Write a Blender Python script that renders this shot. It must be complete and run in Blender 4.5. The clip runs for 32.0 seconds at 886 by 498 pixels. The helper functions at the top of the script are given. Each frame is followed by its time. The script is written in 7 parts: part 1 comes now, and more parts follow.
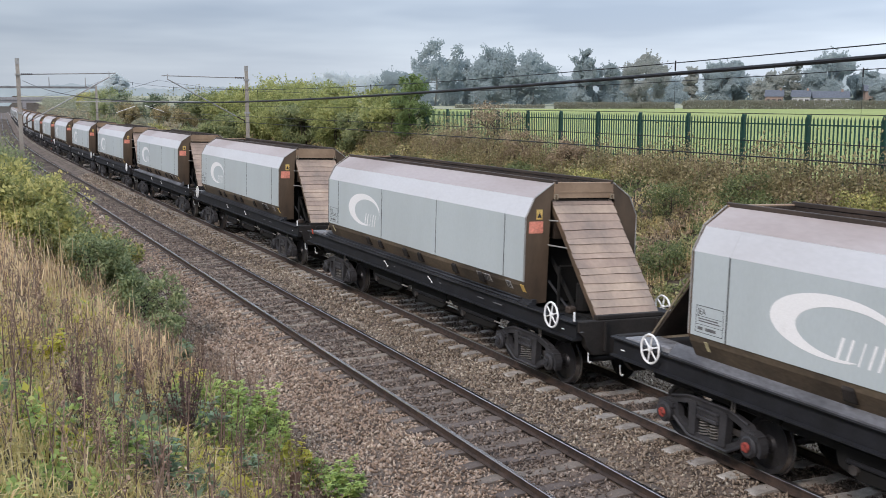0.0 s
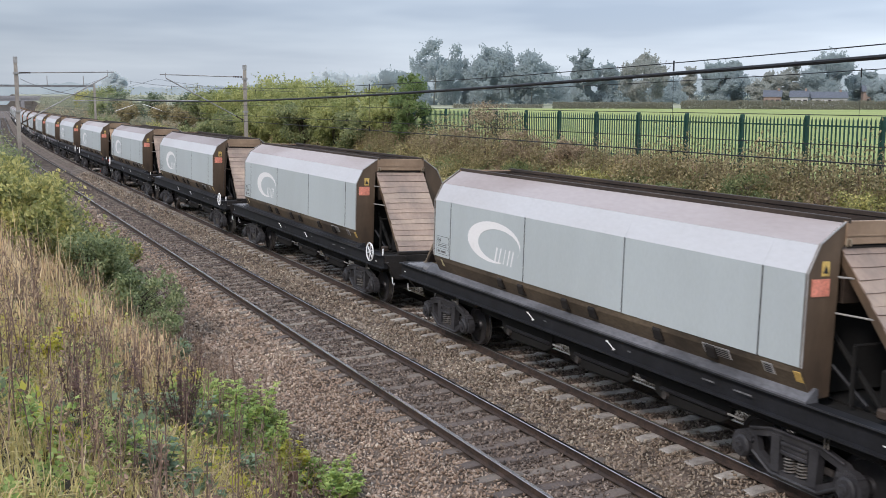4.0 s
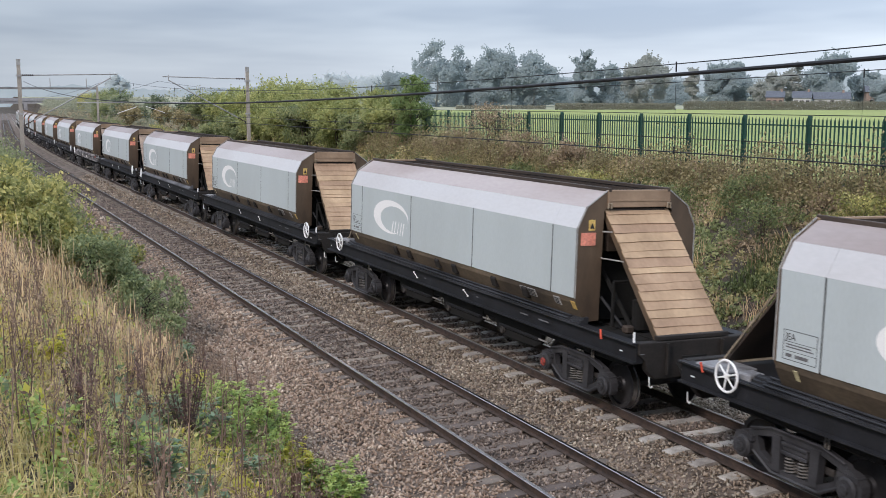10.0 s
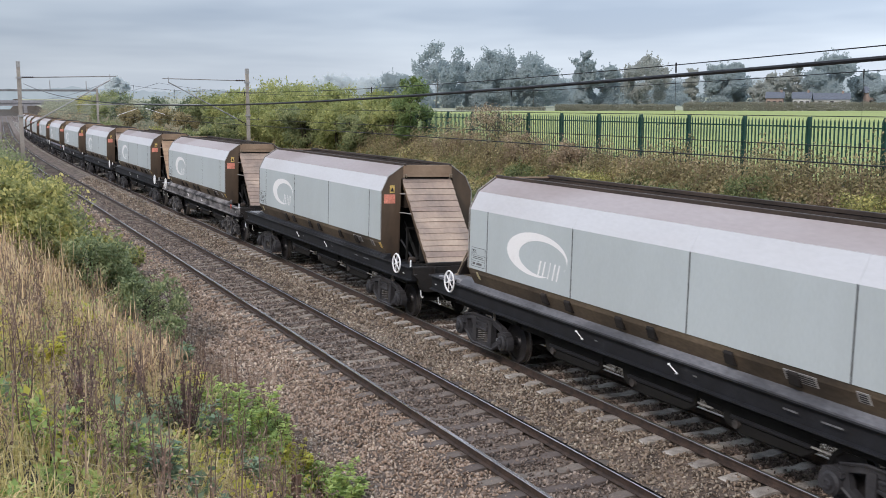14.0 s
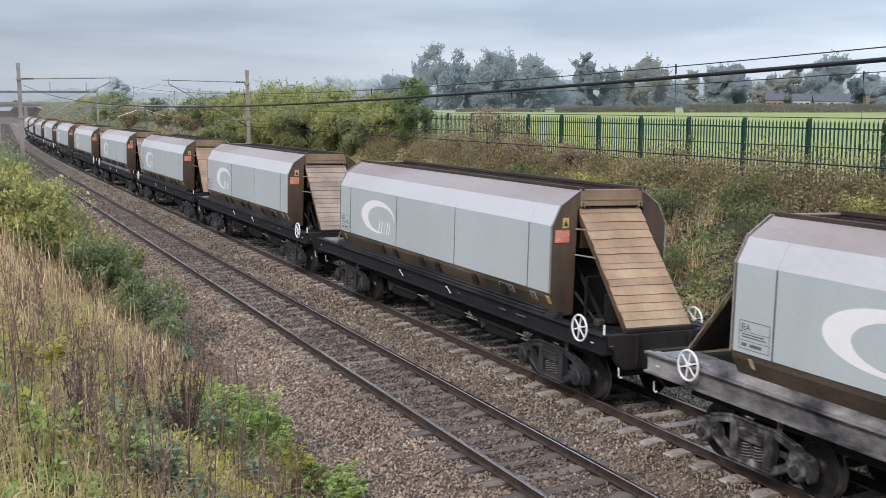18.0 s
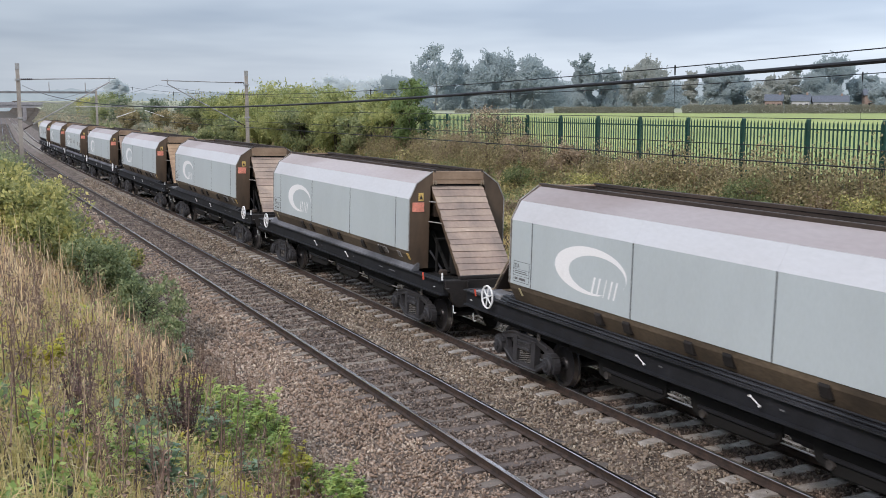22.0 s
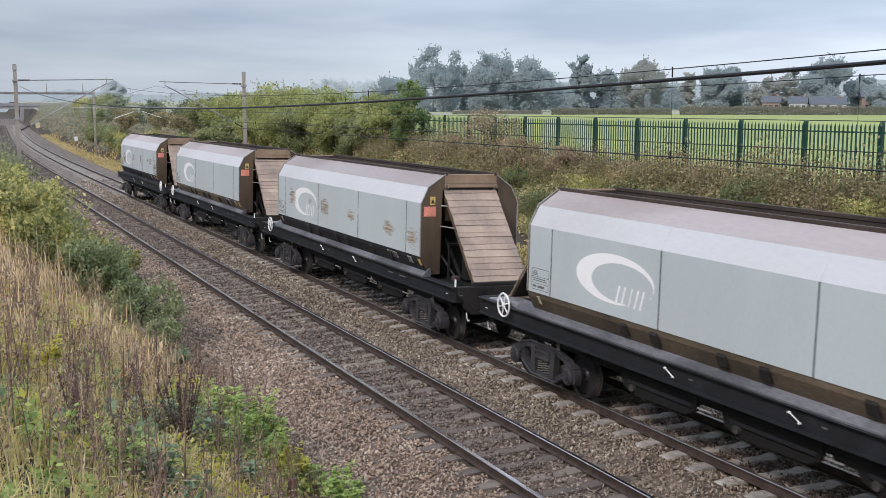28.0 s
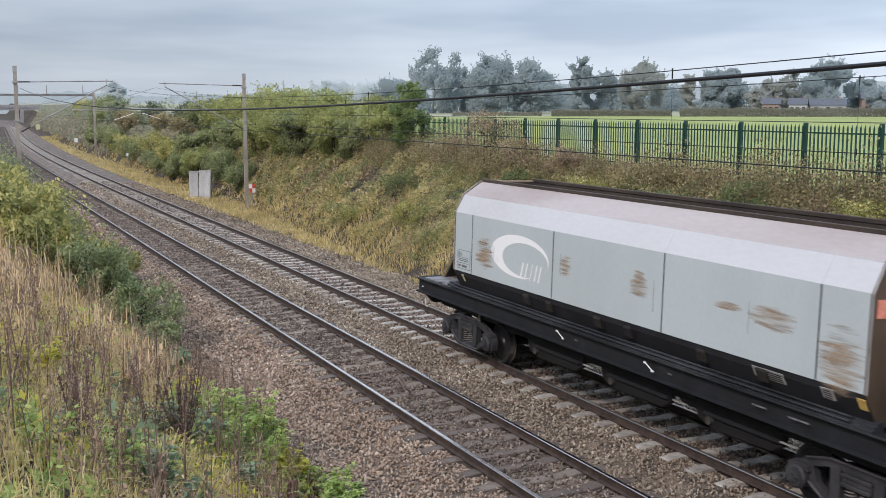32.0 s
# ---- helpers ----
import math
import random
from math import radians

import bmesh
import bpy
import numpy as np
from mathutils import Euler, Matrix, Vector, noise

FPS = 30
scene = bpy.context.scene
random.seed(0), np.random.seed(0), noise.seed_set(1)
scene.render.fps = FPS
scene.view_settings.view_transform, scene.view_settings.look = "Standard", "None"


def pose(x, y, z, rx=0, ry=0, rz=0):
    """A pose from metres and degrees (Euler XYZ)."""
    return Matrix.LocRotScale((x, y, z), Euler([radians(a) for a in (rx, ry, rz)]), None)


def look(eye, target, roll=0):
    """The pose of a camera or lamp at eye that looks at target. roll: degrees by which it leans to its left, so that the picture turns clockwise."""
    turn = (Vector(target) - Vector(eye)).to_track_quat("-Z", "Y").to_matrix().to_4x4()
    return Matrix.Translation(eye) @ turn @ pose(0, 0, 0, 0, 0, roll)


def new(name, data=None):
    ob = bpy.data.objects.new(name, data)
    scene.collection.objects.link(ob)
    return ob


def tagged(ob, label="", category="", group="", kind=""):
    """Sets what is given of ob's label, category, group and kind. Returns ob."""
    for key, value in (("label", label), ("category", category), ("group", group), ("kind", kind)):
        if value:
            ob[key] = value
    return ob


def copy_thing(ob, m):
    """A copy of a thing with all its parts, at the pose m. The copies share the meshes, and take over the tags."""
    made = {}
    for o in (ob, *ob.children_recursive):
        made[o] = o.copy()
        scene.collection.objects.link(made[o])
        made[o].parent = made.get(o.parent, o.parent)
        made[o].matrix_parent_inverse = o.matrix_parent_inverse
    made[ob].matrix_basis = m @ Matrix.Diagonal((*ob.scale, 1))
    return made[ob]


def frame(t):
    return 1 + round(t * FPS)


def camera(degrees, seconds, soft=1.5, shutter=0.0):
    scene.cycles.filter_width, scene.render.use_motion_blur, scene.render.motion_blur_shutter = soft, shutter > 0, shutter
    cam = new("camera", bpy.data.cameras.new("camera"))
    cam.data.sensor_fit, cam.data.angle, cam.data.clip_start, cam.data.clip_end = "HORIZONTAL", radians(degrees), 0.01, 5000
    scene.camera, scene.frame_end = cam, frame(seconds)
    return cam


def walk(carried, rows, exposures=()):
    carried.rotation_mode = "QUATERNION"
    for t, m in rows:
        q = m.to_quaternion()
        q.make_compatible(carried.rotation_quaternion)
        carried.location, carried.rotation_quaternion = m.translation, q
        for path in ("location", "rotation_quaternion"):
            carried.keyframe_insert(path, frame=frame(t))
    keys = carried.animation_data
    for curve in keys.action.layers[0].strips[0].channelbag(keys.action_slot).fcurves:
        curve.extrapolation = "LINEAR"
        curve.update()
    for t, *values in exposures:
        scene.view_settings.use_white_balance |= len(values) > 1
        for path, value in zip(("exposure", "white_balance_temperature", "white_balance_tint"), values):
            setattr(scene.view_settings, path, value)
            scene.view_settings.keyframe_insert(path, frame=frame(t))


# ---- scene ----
# ---- path of the camera: it stands still and drifts a little in its tilt ----
FOV = 45.513
EYE = (-8.698, 0.0, 5.849)
# seconds, heading right of the line, tilt down, lean
AIM = [
    (0, 25.337, 7.956, -0.041), (0.5, 25.354, 7.959, -0.049), (1, 25.379, 7.959, -0.046), (1.5, 25.398, 7.959, -0.017),
    (2, 25.421, 7.965, 0.018), (2.5, 25.441, 7.976, 0.073), (3, 25.450, 7.986, 0.099), (3.5, 25.451, 7.988, 0.103),
    (4.5, 25.421, 7.972, 0.060), (5.5, 25.391, 7.956, 0.017), (6, 25.377, 7.944, 0.009), (6.5, 25.351, 7.921, 0.018),
    (7, 25.340, 7.913, 0.024), (7.5, 25.328, 7.911, 0.030), (8, 25.321, 7.919, 0.038), (8.5, 25.333, 7.932, 0.032),
    (9, 25.333, 7.934, 0.020), (9.5, 25.314, 7.920, -0.008), (10, 25.290, 7.905, -0.041), (10.5, 25.271, 7.880, -0.052),
    (11, 25.252, 7.867, -0.045), (11.5, 25.249, 7.864, -0.036), (12, 25.259, 7.865, -0.032), (12.5, 25.284, 7.865, -0.047),
    (13, 25.299, 7.861, -0.074), (13.5, 25.303, 7.850, -0.129), (14, 25.287, 7.830, -0.141), (14.5, 25.271, 7.808, -0.176),
    (15.5, 25.231, 7.766, -0.189), (16.5, 25.192, 7.724, -0.201), (17, 25.225, 7.729, -0.174), (17.5, 25.262, 7.733, -0.142),
    (18, 25.290, 7.748, -0.132), (18.5, 25.301, 7.748, -0.179), (19, 25.283, 7.731, -0.216), (19.5, 25.272, 7.714, -0.220),
    (20, 25.268, 7.696, -0.223), (20.5, 25.276, 7.690, -0.212), (21, 25.303, 7.699, -0.171), (21.5, 25.325, 7.712, -0.136),
    (22, 25.341, 7.710, -0.095), (22.5, 25.343, 7.693, -0.049), (23, 25.331, 7.688, -0.031), (23.5, 25.296, 7.686, -0.043),
    (24, 25.255, 7.682, -0.074), (24.5, 25.231, 7.675, -0.118), (25, 25.226, 7.674, -0.125), (25.5, 25.239, 7.677, -0.107),
    (26.5, 25.354, 7.664, -0.065), (27.5, 25.470, 7.650, -0.023), (28, 25.476, 7.638, -0.043), (28.5, 25.477, 7.616, -0.088),
    (29, 25.469, 7.596, -0.106), (29.5, 25.464, 7.581, -0.130), (30, 25.460, 7.568, -0.145), (30.5, 25.462, 7.559, -0.140),
    (31, 25.466, 7.550, -0.096), (31.5, 25.468, 7.549, -0.074), (32, 25.475, 7.550, -0.043),
]
SECONDS = 32.0
cam = camera(FOV, SECONDS, soft=0.6, shutter=0.12)


def aim_pose(turn, tilt, lean):
    a, b = radians(turn), radians(tilt)
    way = Vector((math.sin(a) * math.cos(b), math.cos(a) * math.cos(b), -math.sin(b)))
    return look(EYE, Vector(EYE) + way * 10.0, lean)


walk(cam, [(t, aim_pose(a, b, c)) for t, a, b, c in AIM], [(0, 0.54, 6600, 17.0), (32, 0.54, 6600, 17.0)])

# ---- light: hazy overcast sky and a soft, weak sun ----
world = bpy.data.worlds.new("world")
scene.world = world
world.use_nodes = True


def sky_nodes():
    nt = world.node_tree
    nt.nodes.clear()
    n, l = nt.nodes.new, nt.links.new
    out, bg = n("ShaderNodeOutputWorld"), n("ShaderNodeBackground")
    sky = n("ShaderNodeTexSky")
    sky.sky_type, sky.sun_disc = "NISHITA", False
    sky.sun_elevation, sky.sun_rotation = radians(32), radians(230)
    sky.dust_density, sky.air_density = 3.0, 1.0
    gain = n("ShaderNodeVectorMath"); gain.operation = "SCALE"; gain.inputs[3].default_value = 0.10
    l(sky.outputs[0], gain.inputs[0])
    co = n("ShaderNodeTexCoord")
    sep = n("ShaderNodeSeparateXYZ"); l(co.outputs["Generated"], sep.inputs[0])
    # cloud deck seen at a slant: stretch the direction towards the horizon
    up = n("ShaderNodeMath"); up.operation = "MAXIMUM"; up.inputs[1].default_value = 0.0; l(sep.outputs[2], up.inputs[0])
    den = n("ShaderNodeMath"); den.operation = "ADD"; den.inputs[1].default_value = 0.075; l(up.outputs[0], den.inputs[0])
    flat = n("ShaderNodeVectorMath"); flat.operation = "DIVIDE"; l(co.outputs["Generated"], flat.inputs[0])
    cmb = n("ShaderNodeCombineXYZ"); l(den.outputs[0], cmb.inputs[0]); l(den.outputs[0], cmb.inputs[1]); cmb.inputs[2].default_value = 1.0
    l(cmb.outputs[0], flat.inputs[1])
    tex = n("ShaderNodeTexNoise"); tex.inputs["Scale"].default_value = 0.30; tex.inputs["Detail"].default_value = 4.0
    tex.inputs["Roughness"].default_value = 0.52
    l(flat.outputs[0], tex.inputs["Vector"])
    ramp = n("ShaderNodeValToRGB"); l(tex.outputs["Fac"], ramp.inputs[0])
    e = ramp.color_ramp.elements
    e[0].position, e[0].color = 0.37, (0.31, 0.4, 0.505, 1)
    e[1].position, e[1].color = 0.64, (0.55, 0.66, 0.745, 1)
    # haze lies over the skyline
    hz = n("ShaderNodeMapRange"); hz.interpolation_type = "SMOOTHSTEP"; l(up.outputs[0], hz.inputs[0])
    hz.inputs[1].default_value, hz.inputs[2].default_value, hz.inputs[3].default_value, hz.inputs[4].default_value = 0.0, 0.085, 0.8, 0.0
    veil = n("ShaderNodeMix"); veil.data_type = "RGBA"; l(hz.outputs[0], veil.inputs[0]); l(ramp.outputs[0], veil.inputs[6])
    veil.inputs[7].default_value = (0.52, 0.61, 0.675, 1)
    # brighter overhead, as an overcast sky is
    grad = n("ShaderNodeMapRange"); l(up.outputs[0], grad.inputs[0])
    grad.inputs[1].default_value, grad.inputs[2].default_value = 0.10, 0.9
    grad.inputs[3].default_value, grad.inputs[4].default_value = 0.90, 2.65
    deck = n("ShaderNodeVectorMath"); deck.operation = "SCALE"; l(veil.outputs[2], deck.inputs[0]); l(grad.outputs[0], deck.inputs[3])
    # the cloud thins towards the fields
    thin = n("ShaderNodeMapRange"); l(sep.outputs[0], thin.inputs[0])
    thin.inputs[1].default_value, thin.inputs[2].default_value, thin.inputs[3].default_value, thin.inputs[4].default_value = 0.0, 0.8, 0.78, 1.27
    slow = n("ShaderNodeVectorMath"); slow.operation = "SCALE"; l(deck.outputs[0], slow.inputs[0]); l(thin.outputs[0], slow.inputs[3])
    mix = n("ShaderNodeMix"); mix.data_type = "RGBA"; mix.inputs[0].default_value = 0.85
    l(gain.outputs[0], mix.inputs[6]); l(slow.outputs[0], mix.inputs[7])
    l(mix.outputs[2], bg.inputs[0])
    bg.inputs[1].default_value = 1.0
    l(bg.outputs[0], out.inputs[0])


sky_nodes()
sun = new("sun", bpy.data.lights.new("sun", "SUN"))
sun.data.energy, sun.data.angle, sun.data.color = 1.7, radians(12), (1.0, 0.925, 0.83)
sun.matrix_world = look((0, 0, 0), (0.62, 0.35, -0.62))

# ---- materials ----
def tree_of(name, rough=0.8, metal=0.0):
    m = bpy.data.materials.new(name)
    m.use_nodes = True
    b = m.node_tree.nodes["Principled BSDF"]
    b.inputs["Roughness"].default_value, b.inputs["Metallic"].default_value = rough, metal
    b.inputs["Specular IOR Level"].default_value = 0.35
    return m, m.node_tree, b


def mat(name, base, dark=None, scale=4.0, fine=40.0, rough=0.8, metal=0.0, bump=0.15, dist=0.01, low=0.35, high=0.65, wobble=0.12,
        stretch=(1, 1, 1), isle=0.0, third=None):
    """Two scales of noise between two colours, a fine grain over them, and relief."""
    dark = dark or tuple(v * 0.6 for v in base)
    m, nt, b = tree_of(name, rough, metal)
    n, l = nt.nodes.new, nt.links.new
    co = n("ShaderNodeTexCoord")
    mp = n("ShaderNodeMapping"); mp.inputs["Scale"].default_value = stretch
    l(co.outputs["Object"], mp.inputs[0])
    big = n("ShaderNodeTexNoise"); big.inputs["Scale"].default_value = scale; big.inputs["Detail"].default_value = 6
    l(mp.outputs[0], big.inputs["Vector"])
    ramp = n("ShaderNodeValToRGB"); l(big.outputs["Fac"], ramp.inputs[0])
    e = ramp.color_ramp.elements
    e[0].position, e[0].color, e[1].position, e[1].color = low, (*dark, 1), high, (*base, 1)
    if third:
        t = e.new(min(0.98, high + 0.13)); t.color = (*third, 1)
    small = n("ShaderNodeTexNoise"); small.inputs["Scale"].default_value = fine; small.inputs["Detail"].default_value = 4
    l(mp.outputs[0], small.inputs["Vector"])
    var = n("ShaderNodeMapRange"); l(small.outputs["Fac"], var.inputs[0])
    var.inputs[1].default_value, var.inputs[2].default_value = 0.25, 0.75
    var.inputs[3].default_value, var.inputs[4].default_value = 1 - wobble * 2, 1 + wobble * 2
    hsv = n("ShaderNodeHueSaturation"); l(ramp.outputs[0], hsv.inputs["Color"]); l(var.outputs[0], hsv.inputs["Value"])
    last = hsv.outputs[0]
    if isle:
        geo = n("ShaderNodeNewGeometry"); inf = n("ShaderNodeObjectInfo")
        add = n("ShaderNodeMath"); add.operation = "ADD"; l(geo.outputs["Random Per Island"], add.inputs[0]); l(inf.outputs["Random"], add.inputs[1])
        fr = n("ShaderNodeMath"); fr.operation = "FRACT"; l(add.outputs[0], fr.inputs[0])
        mr = n("ShaderNodeMapRange"); l(fr.outputs[0], mr.inputs[0]); mr.inputs[3].default_value, mr.inputs[4].default_value = 1 - isle, 1 + isle
        h2 = n("ShaderNodeHueSaturation"); l(last, h2.inputs["Color"]); l(mr.outputs[0], h2.inputs["Value"])
        hr = n("ShaderNodeMapRange"); l(fr.outputs[0], hr.inputs[0]); hr.inputs[3].default_value, hr.inputs[4].default_value = 0.5 - isle * 0.05, 0.5 + isle * 0.05
        l(hr.outputs[0], h2.inputs["Hue"])
        last = h2.outputs[0]
    l(last, b.inputs["Base Color"])
    if bump:
        bp = n("ShaderNodeBump"); bp.inputs["Strength"].default_value = bump; bp.inputs["Distance"].default_value = dist
        l(small.outputs["Fac"], bp.inputs["Height"]); l(bp.outputs[0], b.inputs["Normal"])
    return m


def leaf_mat(name, a, c, d, through_light=0.35, rough=0.6):
    """Leaves: three colours chosen leaf by leaf, some light through them."""
    m, nt, b = tree_of(name, rough)
    n, l = nt.nodes.new, nt.links.new
    geo = n("ShaderNodeNewGeometry")
    co = n("ShaderNodeTexCoord"); tx = n("ShaderNodeTexNoise"); tx.inputs["Scale"].default_value = 0.9; l(co.outputs["Object"], tx.inputs["Vector"])
    ad = n("ShaderNodeMath"); ad.operation = "MULTIPLY_ADD"; ad.inputs[1].default_value = 0.55
    sh = n("ShaderNodeMapRange"); l(tx.outputs["Fac"], sh.inputs[0]); sh.inputs[1].default_value, sh.inputs[2].default_value, sh.inputs[4].default_value = 0.3, 0.7, 0.45
    l(geo.outputs["Random Per Island"], ad.inputs[0]); l(sh.outputs[0], ad.inputs[2])
    ramp = n("ShaderNodeValToRGB"); l(ad.outputs[0], ramp.inputs[0])
    e = ramp.color_ramp.elements
    e[0].position, e[0].color, e[1].position, e[1].color = 0.05, (*a, 1), 0.95, (*d, 1)
    k = e.new(0.5); k.color = (*c, 1)
    l(ramp.outputs[0], b.inputs["Base Color"])
    tr = n("ShaderNodeBsdfTranslucent"); l(ramp.outputs[0], tr.inputs[0])
    mx = n("ShaderNodeMixShader"); mx.inputs[0].default_value = through_light
    l(b.outputs[0], mx.inputs[1]); l(tr.outputs[0], mx.inputs[2])
    l(mx.outputs[0], nt.nodes["Material Output"].inputs[0])
    return m


def stone_mat(name, shades):
    """Crushed stone: each stone takes its own shade, with patches of place and a fine grain."""
    m, nt, b = tree_of(name, 0.9)
    n, l = nt.nodes.new, nt.links.new
    geo, co = n("ShaderNodeNewGeometry"), n("ShaderNodeTexCoord")
    wide = n("ShaderNodeTexNoise"); wide.inputs["Scale"].default_value = 0.55; wide.inputs["Detail"].default_value = 3; l(co.outputs["Object"], wide.inputs["Vector"])
    ad = n("ShaderNodeMath"); ad.operation = "MULTIPLY_ADD"; ad.inputs[1].default_value = 0.72; l(geo.outputs["Random Per Island"], ad.inputs[0])
    mr = n("ShaderNodeMapRange"); l(wide.outputs["Fac"], mr.inputs[0]); mr.inputs[1].default_value, mr.inputs[2].default_value, mr.inputs[4].default_value = 0.3, 0.7, 0.28
    l(mr.outputs[0], ad.inputs[2])
    ramp = n("ShaderNodeValToRGB"); l(ad.outputs[0], ramp.inputs[0])
    e = ramp.color_ramp.elements
    e[0].position, e[0].color, e[1].position, e[1].color = 0.0, (*shades[0], 1), 1.0, (*shades[-1], 1)
    for i, c in enumerate(shades[1:-1]):
        e.new((i + 1) / (len(shades) - 1)).color = (*c, 1)
    fine = n("ShaderNodeTexNoise"); fine.inputs["Scale"].default_value = 45; fine.inputs["Detail"].default_value = 4; l(co.outputs["Object"], fine.inputs["Vector"])
    var = n("ShaderNodeMapRange"); l(fine.outputs["Fac"], var.inputs[0]); var.inputs[3].default_value, var.inputs[4].default_value = 0.7, 1.3
    hsv = n("ShaderNodeHueSaturation"); l(ramp.outputs[0], hsv.inputs["Color"]); l(var.outputs[0], hsv.inputs["Value"])
    l(hsv.outputs[0], b.inputs["Base Color"])
    bp = n("ShaderNodeBump"); bp.inputs["Strength"].default_value = 0.3; bp.inputs["Distance"].default_value = 0.01
    l(fine.outputs["Fac"], bp.inputs["Height"]); l(bp.outputs[0], b.inputs["Normal"])
    return m


M = {}
M["stone"] = stone_mat("stone", ((0.035, 0.026, 0.02), (0.135, 0.104, 0.079), (0.255, 0.198, 0.152), (0.26, 0.224, 0.179), (0.6, 0.52, 0.42)))
M["stone_rusty"] = stone_mat("stone_rusty", ((0.045, 0.03, 0.023), (0.17, 0.12, 0.09), (0.32, 0.232, 0.175), (0.3, 0.238, 0.19), (0.64, 0.53, 0.42)))
M["stone_dirty"] = stone_mat("stone_dirty", ((0.03, 0.023, 0.02), (0.098, 0.075, 0.064), (0.18, 0.141, 0.118), (0.36, 0.295, 0.245)))
M["soil"] = mat("soil", (0.075, 0.06, 0.043), (0.035, 0.029, 0.024), 0.6, 14, 0.95, bump=0.8, dist=0.06, third=(0.1, 0.105, 0.045))
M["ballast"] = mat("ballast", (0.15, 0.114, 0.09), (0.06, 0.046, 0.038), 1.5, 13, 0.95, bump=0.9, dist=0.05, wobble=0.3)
# past the loose stones: their average tone, paled for the distance haze
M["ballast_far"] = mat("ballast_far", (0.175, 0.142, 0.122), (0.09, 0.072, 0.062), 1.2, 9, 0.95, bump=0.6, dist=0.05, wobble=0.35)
M["concrete"] = mat("concrete", (0.36, 0.335, 0.305), (0.2, 0.18, 0.16), 3, 40, 0.9, bump=0.25, isle=0.2)
M["sleeper_dark"] = mat("sleeper_dark", (0.155, 0.127, 0.109), (0.08, 0.066, 0.057), 2.5, 40, 0.9, bump=0.3, isle=0.35)
M["rail_side"] = mat("rail_side", (0.062, 0.042, 0.034), (0.032, 0.024, 0.021), 6, 50, 0.75, bump=0.2, dist=0.004)
M["rail_top"] = mat("rail_top", (0.74, 0.69, 0.68), (0.5, 0.45, 0.44), 3, 60, 0.22, 1.0, bump=0.02, stretch=(1, 0.1, 1))
M["rail_top_dull"] = mat("rail_top_dull", (0.46, 0.42, 0.4), (0.24, 0.21, 0.19), 3, 60, 0.34, 1.0, bump=0.02, stretch=(1, 0.1, 1))
M["grey_paint"] = mat("grey_paint", (0.415, 0.47, 0.49), (0.37, 0.415, 0.43), 0.7, 30, 0.42, bump=0.03, low=0.2, high=0.6, wobble=0.02, stretch=(1, 1, 0.35), isle=0.012)
M["roof_paint"] = mat("roof_paint", (0.32, 0.288, 0.288), (0.235, 0.195, 0.185), 0.5, 14, 0.65, bump=0.04, low=0.32, high=0.58, wobble=0.03, stretch=(1, 0.35, 1), isle=0.12)
M["dusty_roof"] = mat("dusty_roof", (0.455, 0.47, 0.495), (0.405, 0.405, 0.42), 0.5, 18, 0.6, bump=0.03, low=0.3, high=0.55, wobble=0.02, stretch=(1, 0.35, 1))
M["brown"] = mat("brown", (0.058, 0.042, 0.033), (0.03, 0.023, 0.019), 1.4, 25, 0.65, bump=0.1, stretch=(1, 0.5, 1))
M["header"] = mat("header", (0.33, 0.235, 0.16), (0.2, 0.135, 0.09), 1.0, 12, 0.65, bump=0.06, third=(0.4, 0.31, 0.23), wobble=0.04)
M["skirt"] = mat("skirt", (0.115, 0.088, 0.06), (0.042, 0.033, 0.025), 1.1, 20, 0.65, bump=0.08, stretch=(1, 0.45, 1), third=(0.165, 0.13, 0.095))
M["ledge"] = mat("ledge", (0.04, 0.042, 0.049), (0.014, 0.015, 0.018), 1.2, 20, 0.5, bump=0.1, stretch=(1, 0.4, 1))
M["end_brown"] = mat("end_brown", (0.12, 0.083, 0.055), (0.058, 0.041, 0.029), 1.0, 12, 0.6, bump=0.06, stretch=(1, 1, 0.4), wobble=0.05)
M["board_warm"] = mat("board_warm", (0.37, 0.255, 0.165), (0.25, 0.165, 0.105), 1.3, 12, 0.75, bump=0.12, third=(0.43, 0.315, 0.215), isle=0.12, wobble=0.05, stretch=(1, 1, 0.6))
# dusty plate, with some of the sky's light on it put into the colour
M["ledge_pale"] = mat("ledge_pale", (0.15, 0.155, 0.172), (0.06, 0.062, 0.07), 1.2, 20, 0.6, bump=0.1, stretch=(1, 0.4, 1))
M["board"] = mat("board", (0.335, 0.252, 0.198), (0.205, 0.162, 0.138), 1.3, 12, 0.75, bump=0.12, third=(0.40, 0.315, 0.25), isle=0.12, wobble=0.05, stretch=(1, 1, 0.6))
M["black"] = mat("black", (0.012, 0.0132, 0.0172), (0.007, 0.0075, 0.0095), 2.5, 30, 0.7, bump=0.12, third=(0.028, 0.029, 0.034))
M["grime"] = mat("grime", (0.055, 0.050, 0.048), (0.024, 0.022, 0.022), 3, 30, 0.7, bump=0.2)
M["end_grime"] = mat("end_grime", (0.024, 0.02, 0.018), (0.010, 0.009, 0.009), 1.6, 22, 0.85, bump=0.18, third=(0.055, 0.045, 0.038))
M["stencil"] = mat("stencil", (0.17, 0.175, 0.185), (0.06, 0.06, 0.065), 9, 60, 0.7, bump=0.0)
M["tan_edge"] = mat("tan_edge", (0.36, 0.30, 0.22), (0.2, 0.16, 0.12), 3, 30, 0.7, bump=0.1)
# near black: shade of hollows put into the colour; black fittings too
M["shade_black"] = mat("shade_black", (0.008, 0.008, 0.008), (0.005, 0.005, 0.005), 2, 20, 0.95, bump=0.1)
